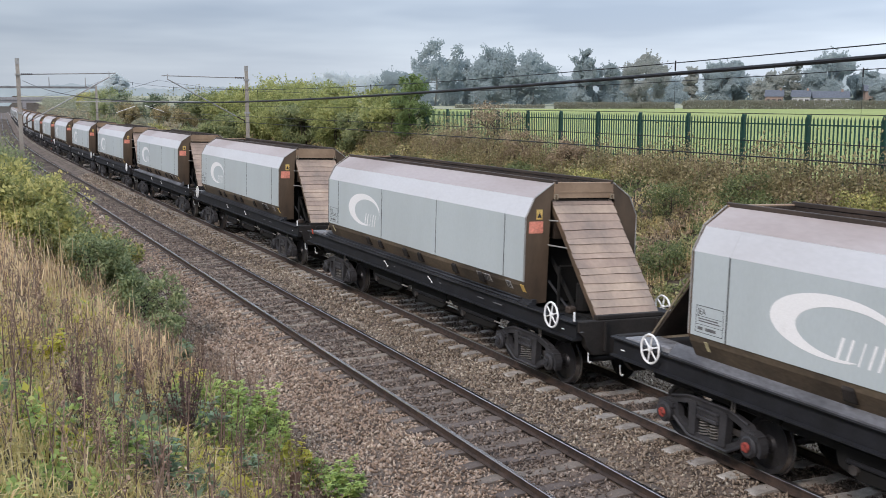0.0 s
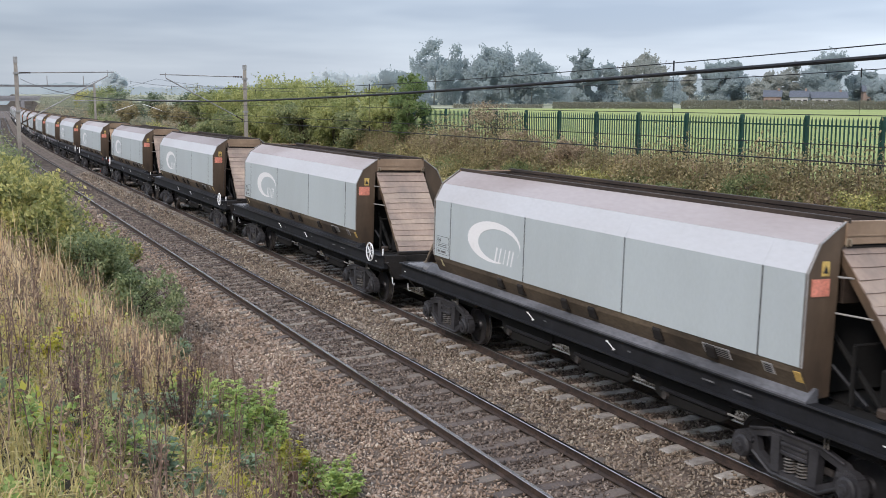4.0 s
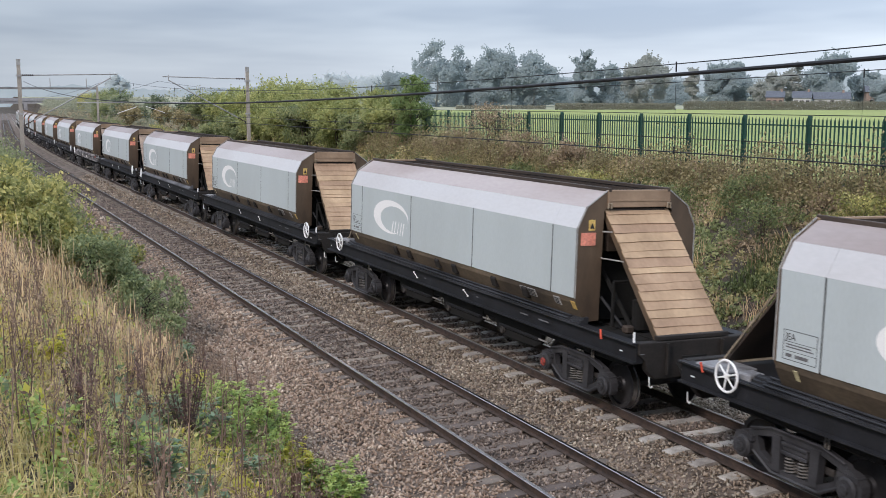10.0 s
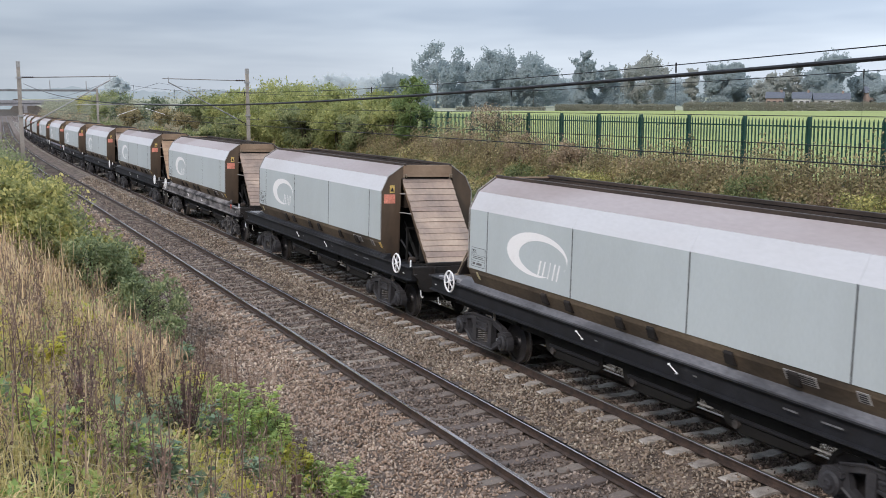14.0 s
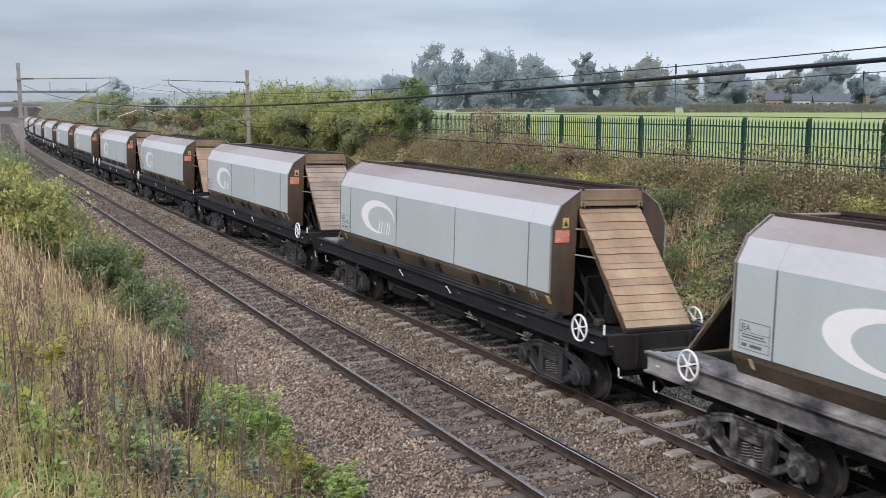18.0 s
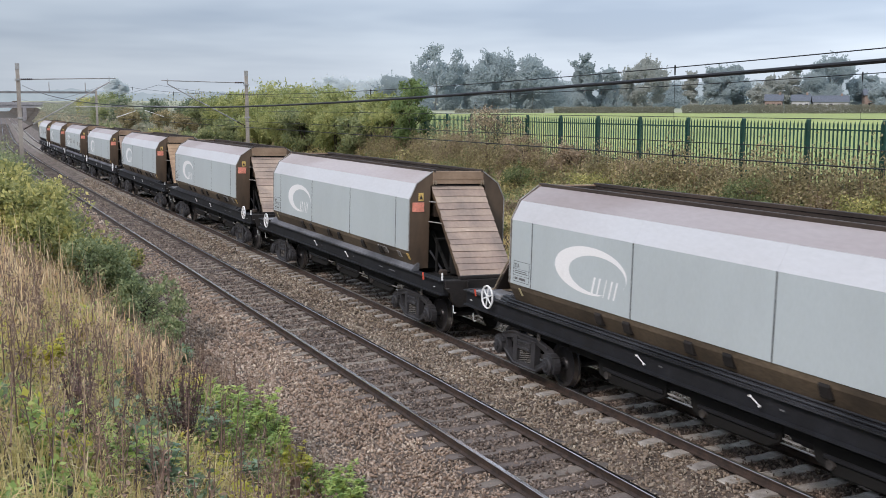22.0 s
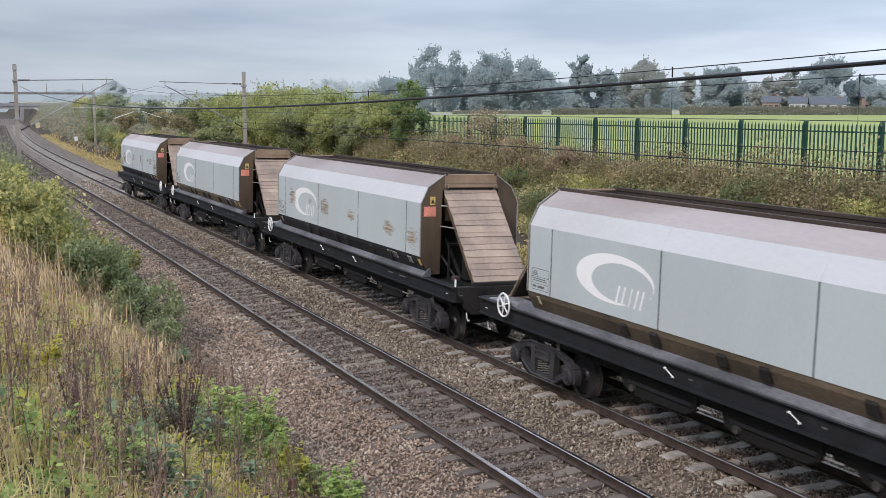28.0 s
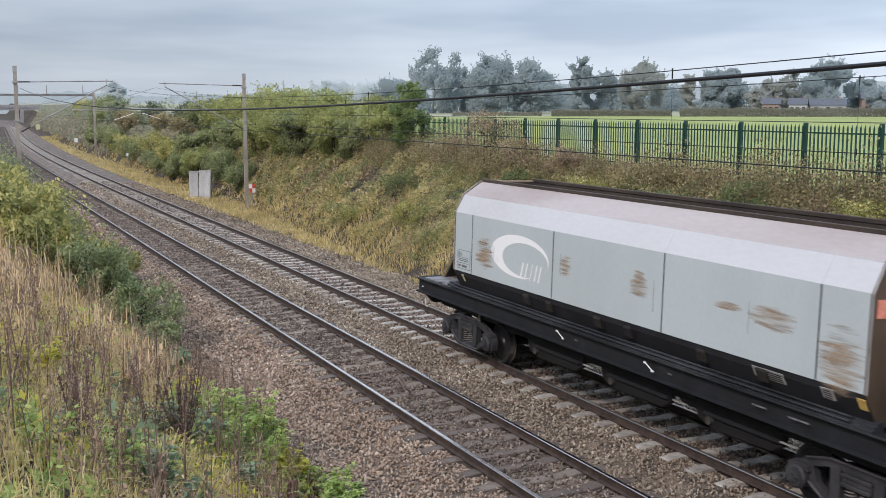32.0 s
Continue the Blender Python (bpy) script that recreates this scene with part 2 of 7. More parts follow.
M["white"] = mat("white", (0.75, 0.76, 0.77), (0.6, 0.6, 0.6), 2, 40, 0.5, bump=0.02, low=0.1, high=0.4, wobble=0.03)
M["wheel_steel"] = mat("wheel_steel", (0.042, 0.042, 0.046), (0.022, 0.022, 0.025), 4, 40, 0.42, 0.4, bump=0.1)
M["tread"] = mat("tread", (0.5, 0.48, 0.46), (0.35, 0.33, 0.32), 4, 40, 0.3, 1.0, bump=0.02)
M["red"] = mat("red", (0.62, 0.10, 0.055), (0.42, 0.06, 0.035), 6, 30, 0.5, bump=0.03)
M["red_worn"] = mat("red_worn", (0.36, 0.06, 0.045), (0.12, 0.04, 0.036), 9, 40, 0.6, bump=0.1)
M["orange"] = mat("orange", (0.75, 0.29, 0.21), (0.58, 0.2, 0.14), 4, 30, 0.5, bump=0.03)
M["yellow"] = mat("yellow", (0.66, 0.47, 0.15), (0.5, 0.33, 0.1), 5, 30, 0.5, bump=0.03)
M["pale_label"] = mat("pale_label", (0.55, 0.5, 0.3), (0.4, 0.36, 0.22), 5, 30, 0.6, bump=0.02)
M["ink"] = mat("ink", (0.03, 0.03, 0.035), (0.02, 0.02, 0.02), 5, 30, 0.6, bump=0.0)
M["ink_worn"] = mat("ink_worn", (0.16, 0.165, 0.17), (0.09, 0.09, 0.095), 8, 60, 0.6, bump=0.0)
M["galv"] = mat("galv", (0.36, 0.36, 0.355), (0.22, 0.215, 0.21), 2, 30, 0.6, 0.2, bump=0.08, stretch=(1, 1, 0.3))
M["mast_conc"] = mat("mast_conc", (0.34, 0.31, 0.275), (0.22, 0.195, 0.17), 1.5, 25, 0.85, bump=0.15, stretch=(1, 1, 0.3))
M["cabinet"] = mat("cabinet", (0.50, 0.505, 0.51), (0.36, 0.365, 0.37), 1.5, 25, 0.6, bump=0.05, stretch=(1, 1, 0.3))
M["wire"] = mat("wire", (0.014, 0.015, 0.018), (0.009, 0.009, 0.011), 3, 30, 0.55, bump=0.0)
M["fence_green"] = mat("fence_green", (0.013, 0.056, 0.043), (0.009, 0.036, 0.028), 3, 30, 0.5, bump=0.05, isle=0.15)
M["field"] = mat("field", (0.245, 0.28, 0.083), (0.195, 0.235, 0.072), 0.05, 3.0, 0.9, bump=0.4, dist=0.05, third=(0.285, 0.305, 0.115))
M["stubble"] = mat("stubble", (0.28, 0.285, 0.2), (0.22, 0.225, 0.155), 0.03, 2.0, 0.9, bump=0.3, dist=0.05)
M["bark"] = mat("bark", (0.11, 0.085, 0.065), (0.055, 0.042, 0.033), 4, 40, 0.9, bump=0.4, stretch=(1, 1, 0.3))


# ---- mesh helpers ----
def mesh_of(name, verts, faces, mats, idx=None, smooth=False):
    me = bpy.data.meshes.new(name)
    me.from_pydata([tuple(v) for v in verts], [], [tuple(f) for f in faces])
    for m in (mats if isinstance(mats, (list, tuple)) else [mats]):
        me.materials.append(m)
    if idx is not None:
        me.polygons.foreach_set("material_index", np.asarray(idx, dtype=np.int32))
    if smooth:
        me.polygons.foreach_set("use_smooth", np.ones(len(me.polygons), dtype=bool))
    me.update()
    return me


def fast_mesh(name, verts, quads, mats, idx=None, smooth=False):
    """A large mesh of equal faces (all triangles or all quads) from arrays."""
    verts, quads = np.asarray(verts, dtype=np.float32), np.asarray(quads, dtype=np.int32)
    me = bpy.data.meshes.new(name)
    k = quads.shape[1]
    me.vertices.add(len(verts)); me.vertices.foreach_set("co", verts.ravel())
    me.loops.add(quads.size); me.loops.foreach_set("vertex_index", quads.ravel())
    me.polygons.add(len(quads)); me.polygons.foreach_set("loop_start", np.arange(0, quads.size, k, dtype=np.int32))
    for m in (mats if isinstance(mats, (list, tuple)) else [mats]):
        me.materials.append(m)
    if idx is not None:
        me.polygons.foreach_set("material_index", np.asarray(idx, dtype=np.int32))
    if smooth:
        me.polygons.foreach_set("use_smooth", np.ones(len(quads), dtype=bool))
    me.update(calc_edges=True)
    me.validate()
    return me


def thing(name, m, label, category, group="", kind=""):
    ob = new(name)
    ob.empty_display_size = 0.2
    ob.matrix_basis = m
    return tagged(ob, label, category, group, kind)


def attach(ob, parent, m=None):
    ob.parent = parent
    if m is not None:
        ob.matrix_basis = m
    return ob


def finish(bm, name, material, bevel=0.0, smooth=False):
    if bevel:
        bmesh.ops.bevel(bm, geom=bm.edges[:], offset=bevel, segments=1, affect="EDGES", clamp_overlap=True)
    me = bpy.data.meshes.new(name)
    bmesh.ops.recalc_face_normals(bm, faces=bm.faces[:])
    bm.to_mesh(me)
    bm.free()
    for x in (material if isinstance(material, (list, tuple)) else [material]):
        me.materials.append(x)
    if smooth:
        for pl in me.polygons:
            pl.use_smooth = True
    return me


def part(name, bm, material, parent, label="", bevel=0.0, smooth=False, m=None):
    ob = new(name, finish(bm, name, material, bevel, smooth) if isinstance(bm, bmesh.types.BMesh) else bm)
    attach(ob, parent, m)
    return tagged(ob, label) if label else ob


def box(bm, x0, x1, y0, y1, z0, z1, m=None):
    vs = [bm.verts.new(v if m is None else m @ Vector(v)) for v in
          ((x0, y0, z0), (x1, y0, z0), (x1, y1, z0), (x0, y1, z0), (x0, y0, z1), (x1, y0, z1), (x1, y1, z1), (x0, y1, z1))]
    for f in ((3, 2, 1, 0), (4, 5, 6, 7), (0, 1, 5, 4), (1, 2, 6, 5), (2, 3, 7, 6), (3, 0, 4, 7)):
        bm.faces.new([vs[i] for i in f])
    return bm


def boxes(*rows):
    bm = bmesh.new()
    for r in rows:
        box(bm, *r)
    return bm


def prism(bm, profile, a, b, axis="y"):
    """A closed outline drawn between two places along an axis. profile: (x, z) for y, (y, z) for x, (x, y) for z."""
    put = {"y": lambda p, t: (p[0], t, p[1]), "x": lambda p, t: (t, p[0], p[1]), "z": lambda p, t: (p[0], p[1], t)}[axis]
    r0, r1 = [bm.verts.new(put(p, a)) for p in profile], [bm.verts.new(put(p, b)) for p in profile]
    k = len(profile)
    for i in range(k):
        bm.faces.new((r0[i], r0[(i + 1) % k], r1[(i + 1) % k], r1[i]))
    bm.faces.new(r0[::-1]); bm.faces.new(r1)
    return bm


def tube(bm, p, q, r0, r1=None, sides=8, caps=True):
    p, q = Vector(p), Vector(q)
    r1 = r0 if r1 is None else r1
    d = (q - p).normalized()
    s = d.orthogonal().normalized(); u = d.cross(s)
    rings = []
    for c, r in ((p, r0), (q, r1)):
        rings.append([bm.verts.new(c + (s * math.cos(a) + u * math.sin(a)) * r) for a in (2 * math.pi * i / sides for i in range(sides))])
    for i in range(sides):
        bm.faces.new((rings[0][i], rings[0][(i + 1) % sides], rings[1][(i + 1) % sides], rings[1][i]))
    if caps:
        bm.faces.new(rings[0][::-1]); bm.faces.new(rings[1])
    return bm


def lathe(bm, rings, sides=24, axis="x"):
    """Rings of (place along the axis, radius), turned round it."""
    put = {"x": lambda t, c, s: (t, c, s), "y": lambda t, c, s: (c, t, s), "z": lambda t, c, s: (c, s, t)}[axis]
    made = []
    for t, r in rings:
        made.append([bm.verts.new(put(t, r * math.cos(2 * math.pi * i / sides), r * math.sin(2 * math.pi * i / sides))) for i in range(sides)])
    for a, b in zip(made, made[1:]):
        for i in range(sides):
            bm.faces.new((a[i], a[(i + 1) % sides], b[(i + 1) % sides], b[i]))
    bm.faces.new(made[0]); bm.faces.new(made[-1][::-1])
    return bm


def torus(bm, R, r, m, around=20, sides=6):
    made = []
    for i in range(around):
        a = 2 * math.pi * i / around
        made.append([bm.verts.new(m @ Vector(((R + r * math.cos(b)) * math.cos(a), (R + r * math.cos(b)) * math.sin(a), r * math.sin(b)))) for b in (2 * math.pi * j / sides for j in range(sides))])
    for i in range(around):
        for j in range(sides):
            bm.faces.new((made[i][j], made[(i + 1) % around][j], made[(i + 1) % around][(j + 1) % sides], made[i][(j + 1) % sides]))
    return bm


# ---- plan of the line: straight, then a right-hand bend, then straight ----
BEND_FROM, BEND_TO, RADIUS = 85.0, 230.0, 3000.0
FAR_X, FAR_Z, CANT = 3.486, 0.05, 1.73
RAIL = 0.7525


def drift(y):
    if y < BEND_FROM:
        return 0.0
    if y < BEND_TO:
        return (y - BEND_FROM) ** 2 / (2 * RADIUS)
    return (BEND_TO - BEND_FROM) ** 2 / (2 * RADIUS) + (y - BEND_TO) * (BEND_TO - BEND_FROM) / RADIUS


def heading(y):
    return math.degrees(math.atan(max(0.0, min(y, BEND_TO) - BEND_FROM) / RADIUS))


def line_pose(y, far):
    """The pose of a cross-section of one track: x across, y along, z up from its rail heads."""
    return pose((FAR_X if far else 0.0) + drift(y), y, FAR_Z if far else 0.0, 0, CANT if far else 0.0, -heading(y))

# ---- ground: one sheet with the line's bed, both banks and the fields ----
def lump(x, y, s, a):
    return a * noise.noise(Vector((x * s, y * s, 3.7)))


def toe(y):
    return 7.0 + min(2.6, max(0.0, (y - 36) * 0.07))


def verge(y):
    """Where the stone ends and the grass verge begins."""
    return 6.65 + min(1.0, max(0.0, (y - 100) * 0.01))


def ground_z(x, y):
    xl = x - drift(y)
    if xl < -3.7:
        z = min(-0.47 + 0.62 * (-3.7 - xl), 3.7)
        return z + lump(x, y, 0.5, 0.12) * min(1.0, (-3.7 - xl) * 0.6)
    t = toe(y)
    if xl <= t:
        return -0.47
    top = 3.55
    rise = min((xl - t) / (13.2 - t), 1.0)
    z = -0.47 + (top + 0.47) * (rise ** 0.9)
    if xl <= 13.6:
        return z + lump(x, y, 0.45, 0.22) * min(1.0, (xl - t) * 0.7) * (1.0 if xl < 12.5 else 0.4)
    far = math.hypot(x - 10, y)
    return top + min(9.0, max(0.0, far - 330) * 0.011) + lump(x, y, 0.06, 0.08)


def make_ground():
    xs = sorted({round(v, 2) for v in [-3000, -1500, -800, -400, -200, -100, -60, -40, -30, -24, -20, -17, -15, -13, -12] + list(np.arange(-11, 16.01, 0.45)) +
                 [17, 18.5, 20, 23, 27, 32, 40, 50, 65, 80, 100, 130, 170, 220, 300, 400, 550, 800, 1200, 2000, 3500]})
    ys = sorted({round(v, 2) for v in [-1500, -800, -450, -300, -200, -120, -60, -30, -15] + list(np.arange(-6, 110.01, 0.6)) +
                 list(np.arange(112, 200, 4)) + list(np.arange(200, 420, 15)) + [450, 500, 580, 700, 900, 1300, 2000, 3500]})
    verts = [(x + (drift(y) if abs(x) < 100 else 0), y, 0) for y in ys for x in xs]
    verts = [(x, y, ground_z(x, y)) for x, y, _ in verts]
    k = len(xs)
    faces, idx = [], []
    for j in range(len(ys) - 1):
        for i in range(k - 1):
            faces.append((j * k + i, j * k + i + 1, (j + 1) * k + i + 1, (j + 1) * k + i))
            idx.append(0 if xs[i] < 13.4 else 1 if math.hypot(xs[i] - EYE[0], ys[j]) < 318 else 2)
    ob = new("ground", mesh_of("ground", verts, faces, [M["soil"], M["field"], M["stubble"]], idx, True))
    tagged(ob, "rough cutting slopes and mown green field beside the railway", "ground", kind="structure")


make_ground()


# ---- the two tracks ----
def station_list():
    return [-420 + 20 * i for i in range(21)] + list(range(0, 90, 10)) + list(range(90, 420, 5)) + [460, 500, 560, 640]


def sweep(profile, far, name, mats, pick, parent, label=""):
    st = station_list()
    verts, faces, idx = [], [], []
    k = len(profile)
    for y in st:
        m = line_pose(y, far)
        verts += [m @ Vector((px, 0, pz)) for px, pz in profile]
    for j in range(len(st) - 1):
        for i in range(k):
            faces.append((j * k + i, j * k + (i + 1) % k, (j + 1) * k + (i + 1) % k, (j + 1) * k + i))
            idx.append(pick[i])
    ob = new(name, mesh_of(name, verts, faces, mats, idx))
    attach(ob, parent)
    return tagged(ob, label) if label else ob


RAIL_OUTLINE = [(-0.036, -0.012), (-0.028, 0.0), (0.028, 0.0), (0.036, -0.012), (0.036, -0.034), (0.010, -0.050), (0.010, -0.128), (0.070, -0.146), (0.070, -0.158),
                (-0.070, -0.158), (-0.070, -0.146), (-0.010, -0.128), (-0.010, -0.050), (-0.036, -0.034)]
RAIL_PICK = [1, 1, 1, 0, 0, 0, 0, 0, 0, 0, 0, 0, 0, 0]
SLEEPER = 0.71


def sleeper_mesh(name, material):
    bm = bmesh.new()
    prof = [(-1.25, -0.19), (-1.25, -0.33), (1.25, -0.33), (1.25, -0.19), (0.95, -0.158), (0.5, -0.158), (0.38, -0.195), (-0.38, -0.195), (-0.5, -0.158), (-0.95, -0.158)]
    prism(bm, prof, -0.13, 0.13)
    return finish(bm, name, material, 0.012)


def make_track(far):
    holder = thing("track_2" if far else "track_1", Matrix(), "steel rails on concrete sleepers in stone ballast", "railway track", kind="structure")
    for s in (-1, 1):
        prof = [(s * RAIL + x, z) for x, z in RAIL_OUTLINE]
        sweep(prof, far, "rail", [M["rail_side"], M["rail_top_dull" if far else "rail_top"]], RAIL_PICK, holder)
    sm = sleeper_mesh("sleeper", M["concrete" if far else "sleeper_dark"])
    y = 7.0 + (0.08 if far else 0.35)
    rng = random.Random(5 + far)
    rest = []
    while y < 400:
        m = line_pose(y, far) @ pose(rng.uniform(-0.03, 0.03), rng.uniform(-0.015, 0.015), rng.uniform(-0.012, 0.004), 0, 0, rng.uniform(-0.5, 0.5))
        if y < 100:
            attach(new("sleeper", sm), holder, m)
        else:
            rest.append(m)
        y += SLEEPER
    verts, faces = [], []
    for m in rest:
        b = len(verts)
        verts += [m @ Vector(v) for v in ((-1.25, -0.13, -0.17), (1.25, -0.13, -0.17), (1.25, 0.13, -0.17), (-1.25, 0.13, -0.17), (-1.25, -0.13, -0.3), (1.25, -0.13, -0.3), (1.25, 0.13, -0.3), (-1.25, 0.13, -0.3))]
        faces += [(b, b + 1, b + 2, b + 3), (b + 4, b + 5, b + 1, b), (b + 5, b + 6, b + 2, b + 1), (b + 7, b + 4, b, b + 3)]
    attach(tagged(new("far_sleepers", mesh_of("far_sleepers", verts, faces, sm.materials[0])), kind="stuff"), holder)


def bed_z(xl, y):
    """The ballast's surface: level with the sleepers, shoulders falling to the bed."""
    d1, d2 = abs(xl), abs(xl - FAR_X)
    z1 = -0.215 if d1 < 1.45 else -0.215 - (d1 - 1.45) * 0.30
    tilt = -(xl - FAR_X) * math.tan(radians(CANT)) + FAR_Z if d2 < 1.9 else (-0.03 if xl < FAR_X else -0.02)
    z2 = -0.215 + tilt if d2 < 1.5 else -0.215 + tilt - (d2 - 1.5) * 0.30
    return max(z1, z2, -0.42)


def make_ballast():
    xs = np.concatenate([np.arange(-4.1, 7.9, 0.15)])
    st = [-420, -300, -200, -100, -50, -20] + list(np.arange(0, 60, 0.5)) + list(np.arange(60, 120, 2.0)) + list(np.arange(120, 430, 6.0)) + [500, 640]
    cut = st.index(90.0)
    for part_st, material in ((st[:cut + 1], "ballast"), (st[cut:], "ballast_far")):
        verts, faces = [], []
        k = len(xs)
        for y in part_st:
            d = drift(y)
            verts += [(x + d, y, bed_z(x, y) + 0.02 * noise.noise(Vector((x * 3, y * 3, 0)))) for x in xs]
        for j in range(len(part_st) - 1):
            for i in range(k - 1):
                faces.append((j * k + i, j * k + i + 1, (j + 1) * k + i + 1, (j + 1) * k + i))
        ob = new("ballast_bed", mesh_of("ballast_bed", verts, faces, M[material], None, True))
        tagged(ob, "grey-brown crushed stone ballast between and beside the rails", "ballast", kind="stuff")


for far in (0, 1):
    make_track(far)
make_ballast()

# ---- hopper wagons ----
HALF, BELT, SILL = 1.39, 3.365, 2.01
LONG = 12.3
SEAMS = [0.0, 0.87, 4.37, 7.92, 11.43, LONG]
WHEEL = 0.46


def flat_shape(bm, pts, x, depth=0.004):
    """A thin plate lying on the near side: pts are (y, z)."""
    prism(bm, pts, x - depth, x, "x")


def ellipse_pts(cy, cz, a, b, t0, t1, n):
    return [(cy + a * math.cos(t0 + (t1 - t0) * i / n), cz + b * math.sin(t0 + (t1 - t0) * i / n)) for i in range(n + 1)]


def crescent(bm, x):
    """Open ring, broad on the trailing side and drawn out to points."""
    n, t0, t1 = 56, radians(-105), radians(205)
    outer = ellipse_pts(9.28, 2.68, 1.22, 0.45, t0, t1, n)
    inner = ellipse_pts(9.03, 2.63, 0.945, 0.352, t0, t1, n)
    rows = [[bm.verts.new((x - 0.004, *o)), bm.verts.new((x - 0.004, *q))] for o, q in zip(outer, inner)]
    for a, b in zip(rows, rows[1:]):
        bm.faces.new((a[0], b[0], b[1], a[1]))


def slanted(bm, x, y0, z0, w, h, lean):
    flat_shape(bm, [(y0, z0), (y0 - w, z0), (y0 - w - lean, z0 + h), (y0 - lean, z0 + h)], x)


def lettering(text, size):
    cu = bpy.data.curves.new("lettering", "FONT")
    cu.body, cu.size, cu.extrude = text, size, 0.001
    ob = bpy.data.objects.new("lettering", cu)
    scene.collection.objects.link(ob)
    me = bpy.data.meshes.new_from_object(ob.evaluated_get(bpy.context.evaluated_depsgraph_get()))
    bpy.data.objects.remove(ob)
    return me


def side_sheet(y0, y1, side):
    """Upright side sheet, with an open joint at each end."""
    bm = bmesh.new()
    prism(bm, [(side * x, z) for x, z in ((HALF, SILL), (HALF, BELT), (HALF - 0.035, BELT - 0.012), (HALF - 0.035, SILL))], y0 + 0.016, y1 - 0.016)
    return bm


def fold_sheet(y0, y1, side):
    """Upper sheet folded inwards above the belt, closely butted."""
    bm = bmesh.new()
    prism(bm, [(side * x, z) for x, z in ((HALF, BELT + 0.001), (1.18, 3.77), (1.15, 3.75), (HALF - 0.035, BELT - 0.011))], y0 + 0.0025, y1 - 0.0025)
    return bm


def wheelset():
    bm = bmesh.new()
    for s in (-1, 1):
        lathe(bm, [(s * 0.68, 0.08), (s * 0.68, 0.40), (s * 0.665, 0.41), (s * 0.665, WHEEL + 0.03), (s * 0.695, WHEEL + 0.03), (s * 0.705, WHEEL + 0.004), (s * 0.80, WHEEL - 0.004),
                   (s * 0.80, 0.385), (s * 0.77, 0.365), (s * 0.755, 0.15), (s * 0.80, 0.12), (s * 0.80, 0.08)], 32)
    lathe(bm, [(-1.05, 0.06), (-0.66, 0.085), (0.66, 0.085), (1.05, 0.06)], 12)
    me = finish(bm, "wheelset", [M["wheel_steel"], M["tread"]])
    for pl in me.polygons:
        pl.use_smooth = False
        r = math.hypot(pl.center.y, pl.center.z)
        if r > WHEEL - 0.02 and abs(pl.normal.x) < 0.5:
            pl.material_index = 1
    return me


def bogie_side(side):
    """Cast frame: bowed top chord, dropped bottom chord, two columns, a window each side and a hood over each axle box."""
    bm = bmesh.new()
    a, b = side * 1.0, side * 1.11
    prism(bm, [(-1.10, 0.64), (-0.95, 0.77), (-0.5, 0.88), (0.5, 0.88), (0.95, 0.77), (1.10, 0.64), (1.0, 0.62), (0.82, 0.68), (0.47, 0.77), (-0.47, 0.77), (-0.82, 0.68), (-1.0, 0.62)], a, b, "x")
    prism(bm, [(-0.48, 0.19), (0.48, 0.19), (0.92, 0.42), (0.87, 0.53), (0.43, 0.30), (-0.43, 0.30), (-0.87, 0.53), (-0.92, 0.42)], a, b, "x")
    for k in (-1, 1):
        prism(bm, [(k * 0.29, 0.26), (k * 0.45, 0.26), (k * 0.48, 0.82), (k * 0.30, 0.82)], a, b + side * 0.025, "x")
        prism(bm, [(k * 0.74, 0.46), (k * 0.92, 0.40), (k * 1.0, 0.66), (k * 0.82, 0.72)], a, b, "x")
        ring = [(k * (1.05 + 0.255 * math.cos(q)), WHEEL + 0.255 * math.sin(q)) for q in (radians(-32 + 18 * i) for i in range(11))]
        ring += [(k * (1.05 + 0.18 * math.cos(q)), WHEEL + 0.18 * math.sin(q)) for q in (radians(148 - 18 * i) for i in range(11))]
        prism(bm, ring, a, b + side * 0.045, "x")
    for p, q in (((-0.95, 0.77), (-0.5, 0.88)), ((-0.5, 0.88), (0.5, 0.88)), ((0.5, 0.88), (0.95, 0.77)), ((-0.90, 0.43), (-0.48, 0.20)), ((-0.48, 0.20), (0.48, 0.20)), ((0.48, 0.20), (0.90, 0.43))):
        tube(bm, (b, *p), (b, *q), 0.028, sides=6)
    return bm


def make_bogie(parent, y):
    # near-black body, widened to fill the shade between the wheels
    bog = part("bogie", boxes((-0.95, 0.95, -0.16, 0.16, 0.42, 0.70), (-0.35, 0.35, -0.35, 0.35, 0.70, 0.86), (-0.60, 0.60, -0.55, 0.55, 0.36, 0.84)), M["shade_black"], parent, "grimy cast-steel three-piece bogie", 0.02, m=pose(0, y, 0))
    for s in (-1, 1):
        part("side_frame", MESH["side" if s < 0 else "side_far"], None, bog)
        for k in (-0.13, 0.13):
            part("coil_spring", MESH["coil"], None, bog, m=pose(s * 1.05, k, 0.30))
        part("bolster_end", MESH["bolster"], None, bog, m=pose(s * 1.09, 0, 0.66))
        part("safety_strap", MESH["strap"], None, bog, m=pose(s * 1.145, -0.62, 0.9))
        part("brake_beam", MESH["beam"], None, bog, m=pose(s * 0.93, 0, 0.5))
        for k in (-1, 1):
            ab = part("axle_box", MESH["axle"], None, bog, m=pose(s * 1.0, k * 1.05, WHEEL, 0, 0, 0 if s > 0 else 180))
            part("axle_cap", MESH["cap"], None, ab, m=pose(0.228, 0, 0))
    for k in (-1, 1):
        part("wheelset", MESH["wheelset"], None, bog, "steel wheels with worn bright treads", m=pose(0, k * 1.05, WHEEL))
    return bog


